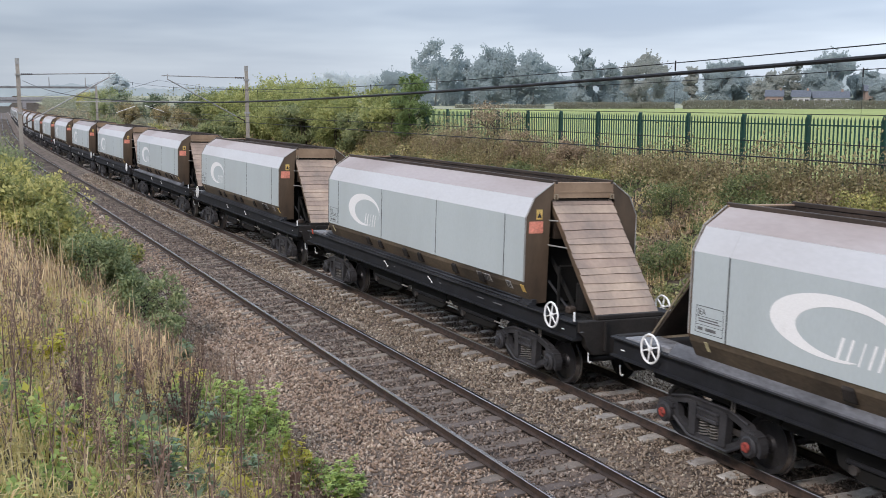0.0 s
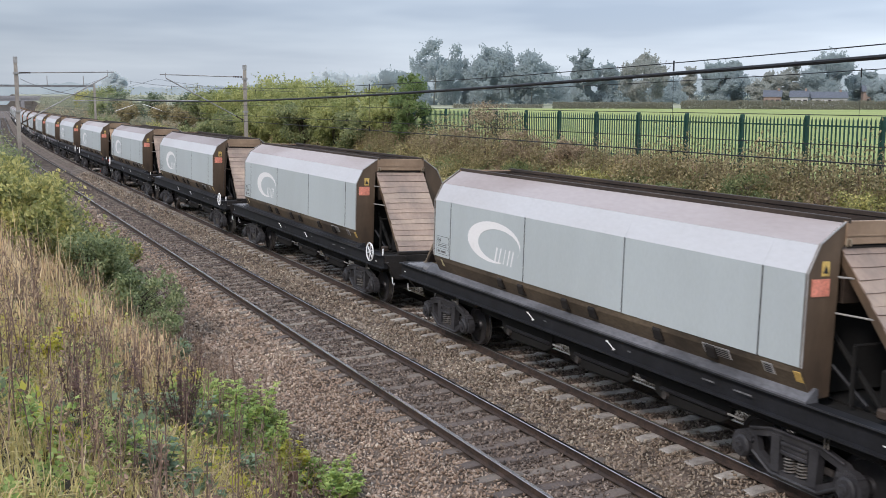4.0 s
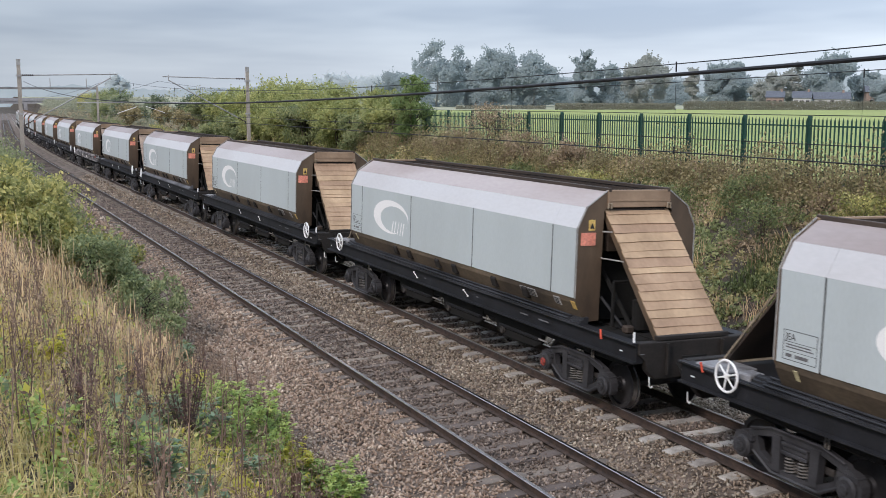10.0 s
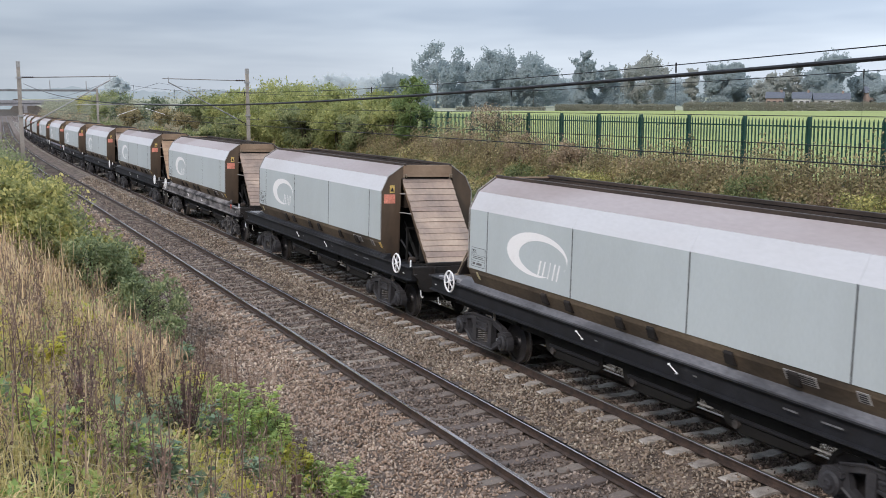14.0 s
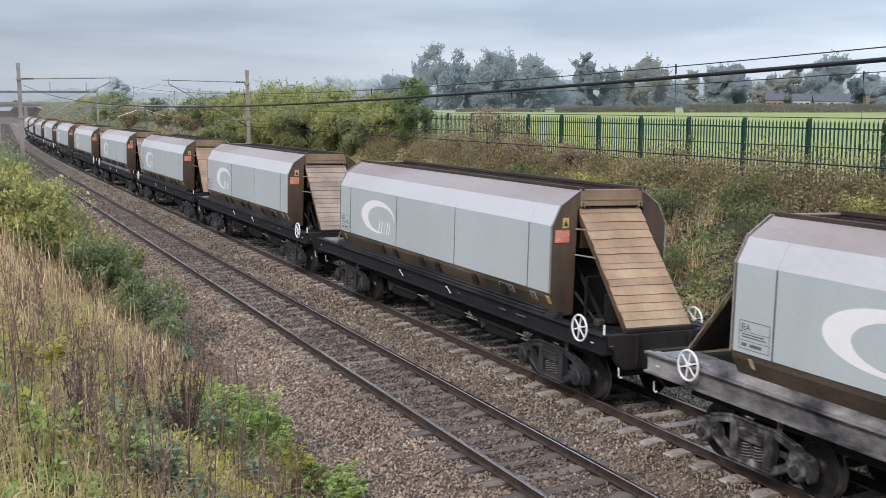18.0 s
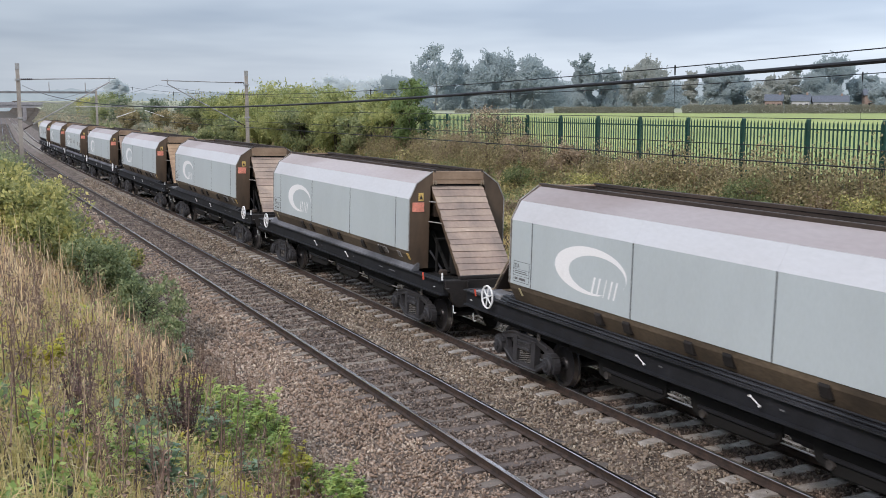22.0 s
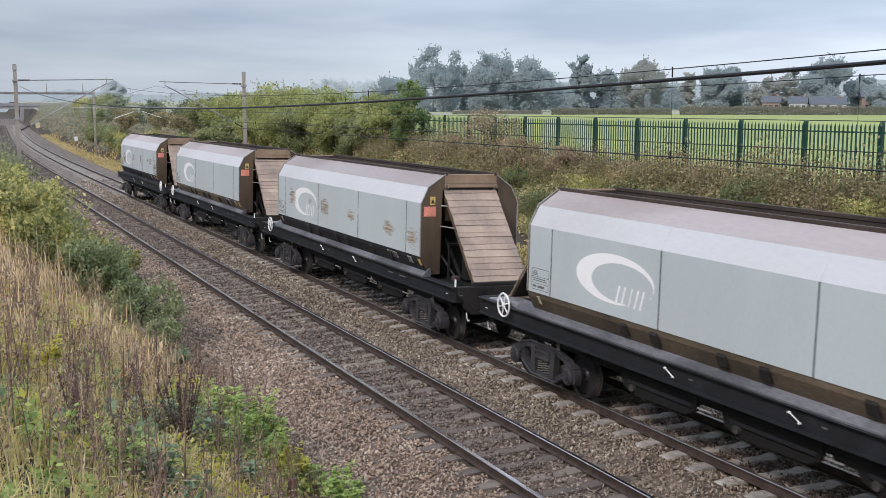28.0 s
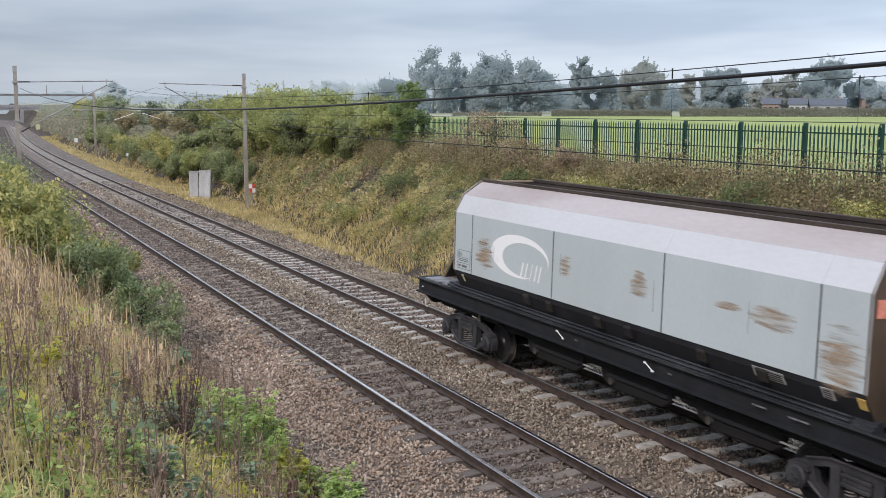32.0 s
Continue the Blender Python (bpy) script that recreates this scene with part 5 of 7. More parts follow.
M["rust_scrub"] = leaf_mat("rust_scrub", (0.14, 0.105, 0.07), (0.32, 0.245, 0.165), (0.55, 0.44, 0.3), 0.4, 0.8)
M["willow"] = leaf_mat("willow", (0.17, 0.2, 0.07), (0.33, 0.36, 0.14), (0.52, 0.51, 0.21), 0.5, 0.55)
M["hawthorn"] = leaf_mat("hawthorn", (0.11, 0.145, 0.07), (0.23, 0.27, 0.125), (0.46, 0.45, 0.22), 0.45, 0.55)
M["birch"] = leaf_mat("birch", (0.085, 0.14, 0.05), (0.15, 0.215, 0.075), (0.25, 0.305, 0.11), 0.45, 0.55)
# far leaves: blue-grey, with the distance haze put into the base colour
M["hazed_leaf"] = leaf_mat("hazed_leaf", (0.275, 0.335, 0.35), (0.29, 0.35, 0.365), (0.305, 0.365, 0.375), 0.5, 0.9)
M["hazed_leaf_warm"] = leaf_mat("hazed_leaf_warm", (0.28, 0.31, 0.3), (0.31, 0.335, 0.315), (0.35, 0.365, 0.33), 0.5, 0.8)
M["shaded_bush"] = leaf_mat("shaded_bush", (0.06, 0.085, 0.035), (0.14, 0.175, 0.07), (0.34, 0.35, 0.15), 0.4, 0.55)
M["spruce"] = leaf_mat("spruce", (0.085, 0.12, 0.075), (0.14, 0.18, 0.11), (0.2, 0.245, 0.145), 0.35, 0.6)
# greyed, paler growth for the far slope: haze put into the colour
M["hazed_olive"] = leaf_mat("hazed_olive", (0.22, 0.24, 0.18), (0.3, 0.31, 0.225), (0.4, 0.39, 0.28), 0.4, 0.75)
M["hazed_dry"] = leaf_mat("hazed_dry", (0.28, 0.25, 0.18), (0.4, 0.345, 0.235), (0.52, 0.44, 0.3), 0.4, 0.75)
# the farthest trees: paler still, more haze in the colour
M["hazed_leaf_pale"] = leaf_mat("hazed_leaf_pale", (0.5, 0.555, 0.58), (0.54, 0.595, 0.61), (0.58, 0.63, 0.64), 0.5, 0.9)
M["tussock"] = leaf_mat("tussock", (0.22, 0.21, 0.085), (0.48, 0.42, 0.19), (0.76, 0.64, 0.35), 0.45, 0.75)
M["dull_scrub"] = leaf_mat("dull_scrub", (0.11, 0.1, 0.055), (0.27, 0.23, 0.12), (0.5, 0.41, 0.24), 0.4, 0.75)
M["rank_green"] = leaf_mat("rank_green", (0.05, 0.07, 0.028), (0.1, 0.13, 0.045), (0.22, 0.23, 0.09), 0.35, 0.6)
M["hedge"] = leaf_mat("hedge", (0.135, 0.14, 0.11), (0.155, 0.155, 0.12), (0.185, 0.18, 0.135), 0.3, 0.8)


# far trunks: bark greyed, haze put into its colour
M["hazed_bark"] = mat("hazed_bark", (0.30, 0.31, 0.30), (0.22, 0.23, 0.23), 1, 8, 0.9)


def limbs(bm, base, height, spread, r, rng, count=6, trunks=1):
    tops = []
    for k in range(trunks):
        off = Vector((rng.uniform(-1, 1), rng.uniform(-1, 1), 0)) * (0.25 * spread if trunks > 1 else 0.0)
        b = Vector(base) + off * 0.4
        t = b + Vector((rng.uniform(-0.08, 0.08) * height + off.x, rng.uniform(-0.08, 0.08) * height + off.y, height * 0.62))
        mid = b.lerp(t, 0.45) + Vector((rng.uniform(-0.04, 0.04), rng.uniform(-0.04, 0.04), 0)) * height
        tube(bm, b - Vector((0, 0, 0.2)), mid, r, r * 0.75, 7); tube(bm, mid, t, r * 0.75, r * 0.4, 7)
        for i in range(count):
            s = mid.lerp(t, rng.uniform(0, 1.0))
            a = rng.uniform(0, 2 * math.pi)
            e = s + Vector((math.cos(a) * spread * rng.uniform(0.4, 0.85), math.sin(a) * spread * rng.uniform(0.4, 0.85), height * rng.uniform(0.08, 0.34)))
            tube(bm, s, e, r * 0.35, r * 0.10, 5)
            tops.append(e)
    return tops


def rounded(me, centre, k):
    """Leaves turned outwards, with normals bent towards the crown's own roundness."""
    n = len(me.vertices)
    co = np.empty(n * 3, dtype=np.float32); me.vertices.foreach_get("co", co); co = co.reshape(-1, 4, 3)
    out = unit(co.mean(1) - np.array(centre))
    flat = unit(np.cross(co[:, 1] - co[:, 0], co[:, 2] - co[:, 0]))
    turn = (flat * out).sum(1) < 0
    co[turn] = co[turn][:, ::-1]
    flat[turn] *= -1
    me.vertices.foreach_set("co", np.ascontiguousarray(co.reshape(-1)))
    me.update()
    nr = unit(flat * (1 - k) + out * k)
    me.normals_split_custom_set_from_vertices(np.repeat(nr, 4, 0).tolist())
    return me


def make_tree(name, x, y, z, height, spread, material, label, category, group, seed, leaves, size, low=0.15, trunks=1, taper=0.0, gaps=0.0, kind=""):
    """A trunk with limbs, and a crown of many leaves grouped in lobes of uneven size."""
    rng, r2 = np.random.default_rng(seed), random.Random(seed)
    t = thing(name, Matrix.Translation((x, y, z)), label, category, group, kind)
    bm = bmesh.new()
    tops = limbs(bm, (0, 0, 0), height, spread, max(0.03, height * 0.018), r2, 7, trunks)
    part("trunk", bm, M["hazed_bark" if name == "far_tree" else "bark"], t)
    lobes = []
    for i in range(30 + int(10 * r2.random())):
        k = r2.uniform(low, 0.97)
        prof = math.sin(math.pi * min(1.0, (k - low * 0.6) / (1 - low * 0.6)) ** (0.75 + taper)) ** 0.7 if k < 1 else 0
        a, rad = r2.uniform(0, 2 * math.pi), spread * prof * math.sqrt(r2.random()) * 0.9
        lobes.append((math.cos(a) * rad, math.sin(a) * rad, k * height, spread * r2.uniform(0.14, 0.38) * (0.45 + 0.55 * prof)))
    for e in tops:
        lobes.append((e.x, e.y, min(e.z, height * 0.95), spread * r2.uniform(0.2, 0.34)))
    w = np.array([l[3] ** 2 for l in lobes]); w /= w.sum()
    pick = rng.choice(len(lobes), leaves, p=w)
    L = np.array(lobes)[pick]
    d = unit(rng.normal(size=(leaves, 3)))
    rr = L[:, 3:4] * (rng.uniform(0.25, 1.0, (leaves, 1)) ** 0.45) * rng.uniform(0.85, 1.18, (leaves, 1))
    pts = L[:, :3] + d * rr * np.array([1, 1, 0.85])
    pts = pts[pts[:, 2] > 0.05]
    if gaps:
        hole = np.array([noise.noise(Vector(p) * (1.6 / max(spread, 0.4)) + Vector((seed, 0, 0))) for p in pts])
        pts = pts[hole > gaps - 0.6]
    k = leaves // 12
    root = pts[rng.integers(0, len(pts), k // 9 + 1)]
    way = unit(rng.normal(size=(len(root), 3)) * np.array([0.5, 0.5, 0.25]) + np.array([0, 0, 0.8]) + root * np.array([0.5, 0.5, 0]) / max(spread, 0.3))
    pts = np.concatenate([pts, (root[:, None] + way[:, None] * (np.linspace(0.05, 0.32, 9)[None, :, None] * spread)).reshape(-1, 3)])
    if name == "far_tree":
        v, f = leaf_quads(pts, size, rng, 0.3, 0.95, (-0.5, -0.75, 0.35))
        part("crown", fast_mesh("crown", v, f, material), None, t)
    else:
        v, f = leaf_quads(pts, size, rng, 0.3, 0.55)
        part("crown", rounded(fast_mesh("crown", v, f, material), (0, 0, height * 0.35), 0.4), None, t)
    return t


def near_bank():
    rng = np.random.default_rng(21)
    clear = lambda x, y: (x + 4.3) ** 2 + ((y - 14.0) * 0.7) ** 2 > 0.75 ** 2
    # grass in tussocks: thick close by, thinner with distance
    sets_v, sets_f, b = [], [], 0
    for x0, x1, y0, y1, n, h, wd in ((-10.5, -3.9, 5.0, 14.0, 15000, 0.42, 0.008), (-10.5, -3.9, 14.0, 26.0, 20000, 0.5, 0.010), (-9.5, -3.7, 26.0, 60.0, 13000, 0.6, 0.016)):
        p = scatter(x0, x1, y0, y1, n, rng, lambda x, y: clear(x, y) & (patchy(x, y, 1.7, 1.0) > -0.12) & ((x < -6.0) | (y > 19.5) | (rng.random(len(x)) < 0.6)))
        v, f = blade_quads(p, h, wd, rng, 0.7)
        sets_v.append(v); sets_f.append(f + b); b += len(v)
    stuff("bank_grass", np.concatenate(sets_v), np.concatenate(sets_f), M["grass_mix"], "long dry yellow-green grass on the near bank", "grass")
    # straw and flattened litter
    p = np.concatenate([scatter(-10.5, -4.2, 5, 20, 8000, rng, lambda x, y: clear(x, y) & (patchy(x, y, 1.3, 31.0) > 0.0)), scatter(-10.5, -4.0, 20, 48, 7000, rng, lambda x, y: patchy(x, y, 0.9, 32.0) > 0.05)])
    v, f = blade_quads(p, 0.5, 0.010, rng, 1.0)
    stuff("dead_stalks", v, f, M["straw"], "bleached straw and flattened dead stalks among the grass", "dead plants")
    p = scatter(-10.3, -4.3, 5, 34, 13000, rng, lambda x, y: patchy(x, y, 0.8, 41.0) > 0.02)
    p[:, 2] += rng.uniform(0.1, 0.6, len(p))
    v, f = leaf_quads(p, 0.07, rng, 0.3, 0.45)
    stuff("brown_leaves", v, f, M["weed_brown"], "shrivelled brown leaves among the stems", "dead plants")
    # low leafy undergrowth, olive to yellow, in mounds
    for nm, mt, cut, sd, k, label in (("undergrowth", "tussock", -0.05, 71.0, 560, "olive and yellow undergrowth on the near bank"), ("dark_undergrowth", "scrub", 0.0, 81.0, 380, "tangled dull green undergrowth on the near bank")):
        c = scatter(-10.0, -4.4, 7.5, 27.0, k, rng, lambda x, y: (patchy(x, y, 0.9, sd) > cut) & clear(x, y))
        d = unit(rng.normal(size=(len(c), 70, 3))); d[..., 2] = np.abs(d[..., 2]) * 1.5
        p = (c[:, None] + d * (rng.uniform(0.15, 0.36, len(c))[:, None] * rng.uniform(0.3, 1.1, (len(c), 70)))[..., None]).reshape(-1, 3)
        v, f = leaf_quads(p, 0.055, rng, 0.1, 0.42)
        stuff(nm, v, f, M[mt], label, "weeds")
    # pale grass about the foot of the bank
    p = scatter(-5.3, -3.5, 15.2, 19.0, 3600, rng, lambda x, y: patchy(x, y, 1.2, 77.0) > -0.1)
    v, f = blade_quads(p, 0.4, 0.009, rng, 0.7)
    stuff("foot_grass", v, f, M["grass_mix"], "pale yellow grass among the herbs at the foot of the bank", "grass")
    # russet dry growth behind
    c = scatter(-9.0, -5.0, 17.0, 30.0, 330, rng, lambda x, y: patchy(x, y, 0.8, 51.0) > -0.05)
    p = (c[:, None] + rng.normal(size=(len(c), 40, 3)) * np.array([0.2, 0.2, 0.22])).reshape(-1, 3)
    p[:, 2] += 0.35
    v, f = blade_quads(p, 0.28, 0.012, rng, 0.8)
    stuff("dry_bracken", v, f, M["rust_straw"], "dry russet bracken and dead grass on the bank", "dead plants")
    # pale tall canes
    p = scatter(-9.6, -5.4, 18, 32, 120, rng)
    v, f = blade_quads(p, 1.7, 0.011, rng, 0.14)
    stuff("tall_canes", v, f, M["straw"], "tall pale dead canes standing on the bank", "dead plants")
    # upright brown weeds with short branches and seed, gathered in stands
    vs, fs, b = [], [], 0
    p = np.concatenate([scatter(-9.6, -4.6, 8.5, 20.0, 1150, rng, lambda x, y: (patchy(x, y, 0.9, 61.0) > 0.03) & clear(x, y)), scatter(-8.8, -4.6, 20.0, 40.0, 800, rng, lambda x, y: patchy(x, y, 0.7, 62.0) > 0.0),
                        scatter(-5.0, -3.1, 18.0, 29.0, 190, rng), scatter(-5.2, -3.4, 15.4, 18.0, 70, rng)])
    for q in p:
        h = rng.uniform(0.55, 1.35) * (0.75 if q[0] > -5 else 1.0)
        tip = q + np.array([rng.normal(0, 0.09), rng.normal(0, 0.09), h])
        k = 12
        s = rng.uniform(0.3, 1.0, k)[:, None]
        a = q + (tip - q) * s
        e = a + np.stack([rng.normal(0, 0.045, k), rng.normal(0, 0.045, k), rng.uniform(0.05, 0.15, k)], 1)
        st = np.concatenate([q[None], a]); en = np.concatenate([tip[None], e])
        wd = np.concatenate([[0.010], np.full(k, 0.0045)])[:, None]
        side = unit(np.cross(en - st, rng.normal(size=st.shape))) * wd
        vv = np.stack([st - side, st + side, en + side * 0.5, en - side * 0.5], 1).reshape(-1, 3)
        vs.append(vv); fs.append(np.arange(len(vv)).reshape(-1, 4) + b); b += len(vv)
        hd = np.repeat(e, 2, 0) + rng.normal(0, 0.012, (k * 2, 3))
        vv, ff = leaf_quads(hd, 0.035, rng, 0.0, 0.55)
        vs.append(vv); fs.append(ff + b); b += len(vv)
    stuff("withered_weeds", np.concatenate(vs), np.concatenate(fs), M["stem_brown"], "tall withered brown weeds with short seed branches", "weeds")
    # green leafy herbs in clumps, low on the bank and in its hollows
    for name, mt, boxes_, seed, size, label in (
            ("green_herbs", "herb", ((-5.0, -3.3, 13.4, 17.2, 90, 0.35, 0.0), (-8.9, -6.8, 8.5, 13.0, 90, 0.28, 0.0), (-8.4, -4.6, 12, 34, 420, 0.45, 0.08), (-4.6, -3.5, 22, 30, 60, 0.35, 0.0)), 7.0, 0.082, "fresh green leafy herbs and nettles on the bank"),
            ("yellow_herbs", "herb_yellow", ((-5.2, -3.6, 13.6, 17.0, 40, 0.3, 0.1), (-8.6, -4.6, 11, 30, 150, 0.4, 0.1)), 17.0, 0.10, "yellowing leafy herbs on the bank"),
            ("grey_herbs", "herb_grey", ((-6.6, -4.2, 12.0, 18.5, 70, 0.35, 0.1), (-8.4, -5.4, 11, 22, 60, 0.3, 0.1)), 27.0, 0.15, "blue-green thistle leaves low on the bank")):
        ps = []
        for x0, x1, y0, y1, n, tall, cut in boxes_:
            c = scatter(x0, x1, y0, y1, n, rng, lambda x, y: (patchy(x, y, 0.8, seed) > cut) & clear(x, y))
            r = rng.uniform(0.5, 1.0, len(c)) * tall
            d = unit(rng.normal(size=(len(c), 64, 3))); d[..., 2] = np.abs(d[..., 2]) * 1.7
            ps.append((c[:, None] + d * (r[:, None] * rng.uniform(0.25, 1.05, (len(c), 64)))[..., None] * np.array([0.75, 0.75, 1.0])).reshape(-1, 3))
        v, f = leaf_quads(np.concatenate(ps), size, rng, 0.15, 0.62)
        stuff(name, v, f, M[mt], label, "weeds")


near_bank()


def make_herb(x, y, h, seed, mt, label, stems=9, spread=0.32, size=0.085):
    """A bushy herb: leaning stems with lobed leaves up their length."""
    rng = np.random.default_rng(seed)
    t = thing("leafy_herb", Matrix.Translation((x, y, ground_z(x, y))), label, "weed", "leafy herbs at the foot of the bank")
    pts = []
    for k in range(stems):
        a, sp = rng.uniform(0, 6.28), spread * math.sqrt(rng.random())
        foot = Vector((math.cos(a) * sp * 0.35, math.sin(a) * sp * 0.35, -0.05))
        tip = Vector((math.cos(a) * sp * 1.25, math.sin(a) * sp * 1.25, h * rng.uniform(0.6, 1.0)))
        part("stem", tube(bmesh.new(), foot, tip, 0.008, 0.004, 5), M["herb_stem"], t)
        n = int(14 + 22 * h)
        u = rng.uniform(0.15, 1.0, n) ** 0.8
        ax = np.outer(1 - u, np.array(foot)) + np.outer(u, np.array(tip))
        ang = rng.uniform(0, 6.28, n)
        way = np.stack([np.cos(ang), np.sin(ang), rng.uniform(0.05, 0.7, n)], 1)
        ln = size * (1.35 - 0.7 * u) * rng.uniform(0.7, 1.3, n)
        for off, ll in ((0.0, 1.6), (0.75, 1.1), (-0.75, 1.1)):
            ca, sa = np.cos(off), np.sin(off)
            w = np.stack([way[:, 0] * ca - way[:, 1] * sa, way[:, 0] * sa + way[:, 1] * ca, way[:, 2] - abs(off) * 0.25], 1)
            side = unit(np.cross(w, np.array([0, 0, 1.0]))) * (ln * 0.33)[:, None]
            base = ax + way * (ln * (0.0 if off == 0 else 0.25))[:, None]
            L = w * (ln * ll)[:, None]
            droop = np.array([0, 0, 1.0]) * (ln * 0.25)[:, None]
            pts.append(np.stack([base, base + L * 0.5 + side, base + L - droop, base + L * 0.5 - side], 1).reshape(-1, 3))
    v = np.concatenate(pts)
    part("leaves", fast_mesh("leaves", v, np.arange(len(v)).reshape(-1, 4), M[mt]), None, t)
    return t


M["herb_stem"] = mat("herb_stem", (0.16, 0.15, 0.06), (0.1, 0.07, 0.04), 5, 40, 0.7, bump=0.1)
GREEN_HERB, YELLOW_HERB, GREY_HERB = "bushy fresh green herb with lobed leaves", "yellowing leafy herb by the ballast edge", "grey-green thistle with broad cut leaves"
for i, (x, y, h, mt, label, n, sp) in enumerate((
        (-4.15, 17.6, 0.95, "herb", GREEN_HERB, 13, 0.42), (-4.55, 17.0, 0.85, "herb", GREEN_HERB, 12, 0.4), (-4.85, 17.9, 0.7, "herb", GREEN_HERB, 10, 0.36), (-4.3, 16.4, 0.7, "herb", GREEN_HERB, 12, 0.4), (-4.9, 16.0, 0.6, "herb", GREEN_HERB, 11, 0.4),
        (-3.65, 17.5, 0.75, "herb", GREEN_HERB, 9, 0.3), (-3.5, 18.4, 0.6, "herb", GREEN_HERB, 7, 0.26), (-5.3, 17.0, 0.6, "herb", GREEN_HERB, 10, 0.36), (-5.2, 15.2, 0.5, "herb", GREEN_HERB, 10, 0.36), (-4.7, 15.2, 0.45, "herb", GREEN_HERB, 9, 0.32),
        (-3.35, 15.75, 0.42, "herb", GREEN_HERB, 9, 0.34), (-3.2, 15.3, 0.34, "herb", GREEN_HERB, 8, 0.3), (-3.75, 15.95, 0.36, "herb", GREEN_HERB, 9, 0.26), (-4.0, 16.1, 0.5, "herb_yellow", YELLOW_HERB, 8, 0.24), (-3.75, 16.2, 0.62, "herb_yellow", YELLOW_HERB, 6, 0.16), (-5.0, 18.6, 0.6, "herb_yellow", YELLOW_HERB, 7, 0.25),
        (-5.45, 15.7, 0.5, "herb_grey", GREY_HERB, 9, 0.34), (-5.9, 15.5, 0.62, "herb_grey", GREY_HERB, 7, 0.28), (-5.2, 14.3, 0.4, "herb_grey", GREY_HERB, 9, 0.36), (-7.2, 12.0, 0.35, "herb", GREEN_HERB, 8, 0.32), (-7.9, 11.6, 0.34, "herb", GREEN_HERB, 8, 0.34), (-6.7, 12.2, 0.4, "herb_grey", GREY_HERB, 7, 0.3),
        (-5.5, 21.5, 0.55, "herb", GREEN_HERB, 8, 0.3), (-4.4, 22.8, 0.6, "herb_grey", GREY_HERB, 8, 0.3), (-6.7, 19.5, 0.6, "herb_yellow", YELLOW_HERB, 7, 0.26), (-7.6, 15.6, 0.5, "herb_yellow", YELLOW_HERB, 7, 0.26))):
    make_herb(x, y, h * 1.3, 700 + i, mt, label, n + 3, sp * 1.3, 0.11 if mt == "herb_grey" else 0.095)


def make_dock(x, y, h, seed, stems=7):
    """A withered dock: a few stems crowded with dark red-brown seed."""
    z = ground_z(x, y)
    rng = np.random.default_rng(seed)
    t = thing("dock_plant", Matrix.Translation((x, y, z)), "withered dock with dark red-brown seed spikes", "weed", "withered docks")
    for k in range(stems):
        a = rng.uniform(0, 6.28)
        sp = rng.uniform(0.05, 0.38)
        tip = Vector((math.cos(a) * sp, math.sin(a) * sp, h * rng.uniform(0.75, 1.0)))
        st = part("stem", tube(bmesh.new(), (0, 0, -0.05), tip, 0.009, 0.004, 5), M["bark"], t)
        n = 150
        s = rng.uniform(0.3, 1.0, n)
        p = np.outer(s, np.array(tip)) + rng.normal(0, 1, (n, 3)) * (0.028 * (1.3 - s))[:, None]
        v, f = leaf_quads(p, 0.031, rng, 0.0, 0.7)
        tagged(part("seed_spike", fast_mesh("seed_spike", v, f, M["dock"]), None, st), kind="stuff")


for i, (x, y, h, n) in enumerate(((-5.75, 14.9, 1.5, 13), (-6.15, 15.1, 1.3, 4), (-7.4, 12.4, 1.15, 4), (-7.1, 12.7, 1.2, 2))):
    make_dock(x, y, h, 60 + i, n)

# bushes along the near bank
for i, (x, y, h, s, mt) in enumerate(((-7.2, 34, 2.7, 1.5, "bramble"), (-6.5, 32.5, 2.6, 1.3, "bramble"), (-5.7, 31.5, 2.3, 1.2, "bramble"), (-4.95, 29.5, 2.0, 1.1, "bush_green"), (-4.5, 27.0, 1.6, 0.95, "bush_green"), (-3.95, 28.6, 1.3, 0.85, "bush_green"), (-4.4, 24.9, 1.0, 0.75, "bush_green"),
                                      (-5.5, 28.5, 2.0, 1.1, "bush_green"), (-6.6, 29.0, 1.9, 1.1, "bramble"), (-7.6, 30.5, 2.2, 1.2, "bramble"), (-4.6, 33.5, 1.7, 1.0, "bramble"),
                                      (-6.3, 38, 2.2, 1.7, "bramble"), (-5.2, 41, 1.8, 1.6, "hawthorn"), (-6.4, 46, 2.3, 1.9, "bramble"), (-5.2, 51, 2.0, 1.8, "hawthorn"), (-6.5, 57, 2.4, 2.0, "hawthorn"), (-5.4, 66, 2.2, 2.0, "hawthorn"),
                                      (-5.6, 78, 2.4, 2.2, "hawthorn"), (-5.5, 92, 2.4, 2.4, "hawthorn"), (-6.0, 110, 2.6, 2.6, "hawthorn"), (-6.0, 130, 2.8, 3.0, "hawthorn"))):
    what = {"bramble": "yellow-green bramble bush on the bank", "bush_green": "dense leafy green bush above the ballast", "hawthorn": "dark hawthorn bush on the bank"}[mt]
    make_tree("bush", x, y, ground_z(x, y) - 0.1, h, s, M[mt], what, "bush", "bushes on the near bank", 100 + i, 6500 if y < 35 else 4000 if y < 60 else 1500, (0.13 if mt == "bramble" else 0.09) if y < 35 else 0.12 if y < 60 else 0.18, 0.05, 3, gaps=0.52 if y < 35 else 0.0)


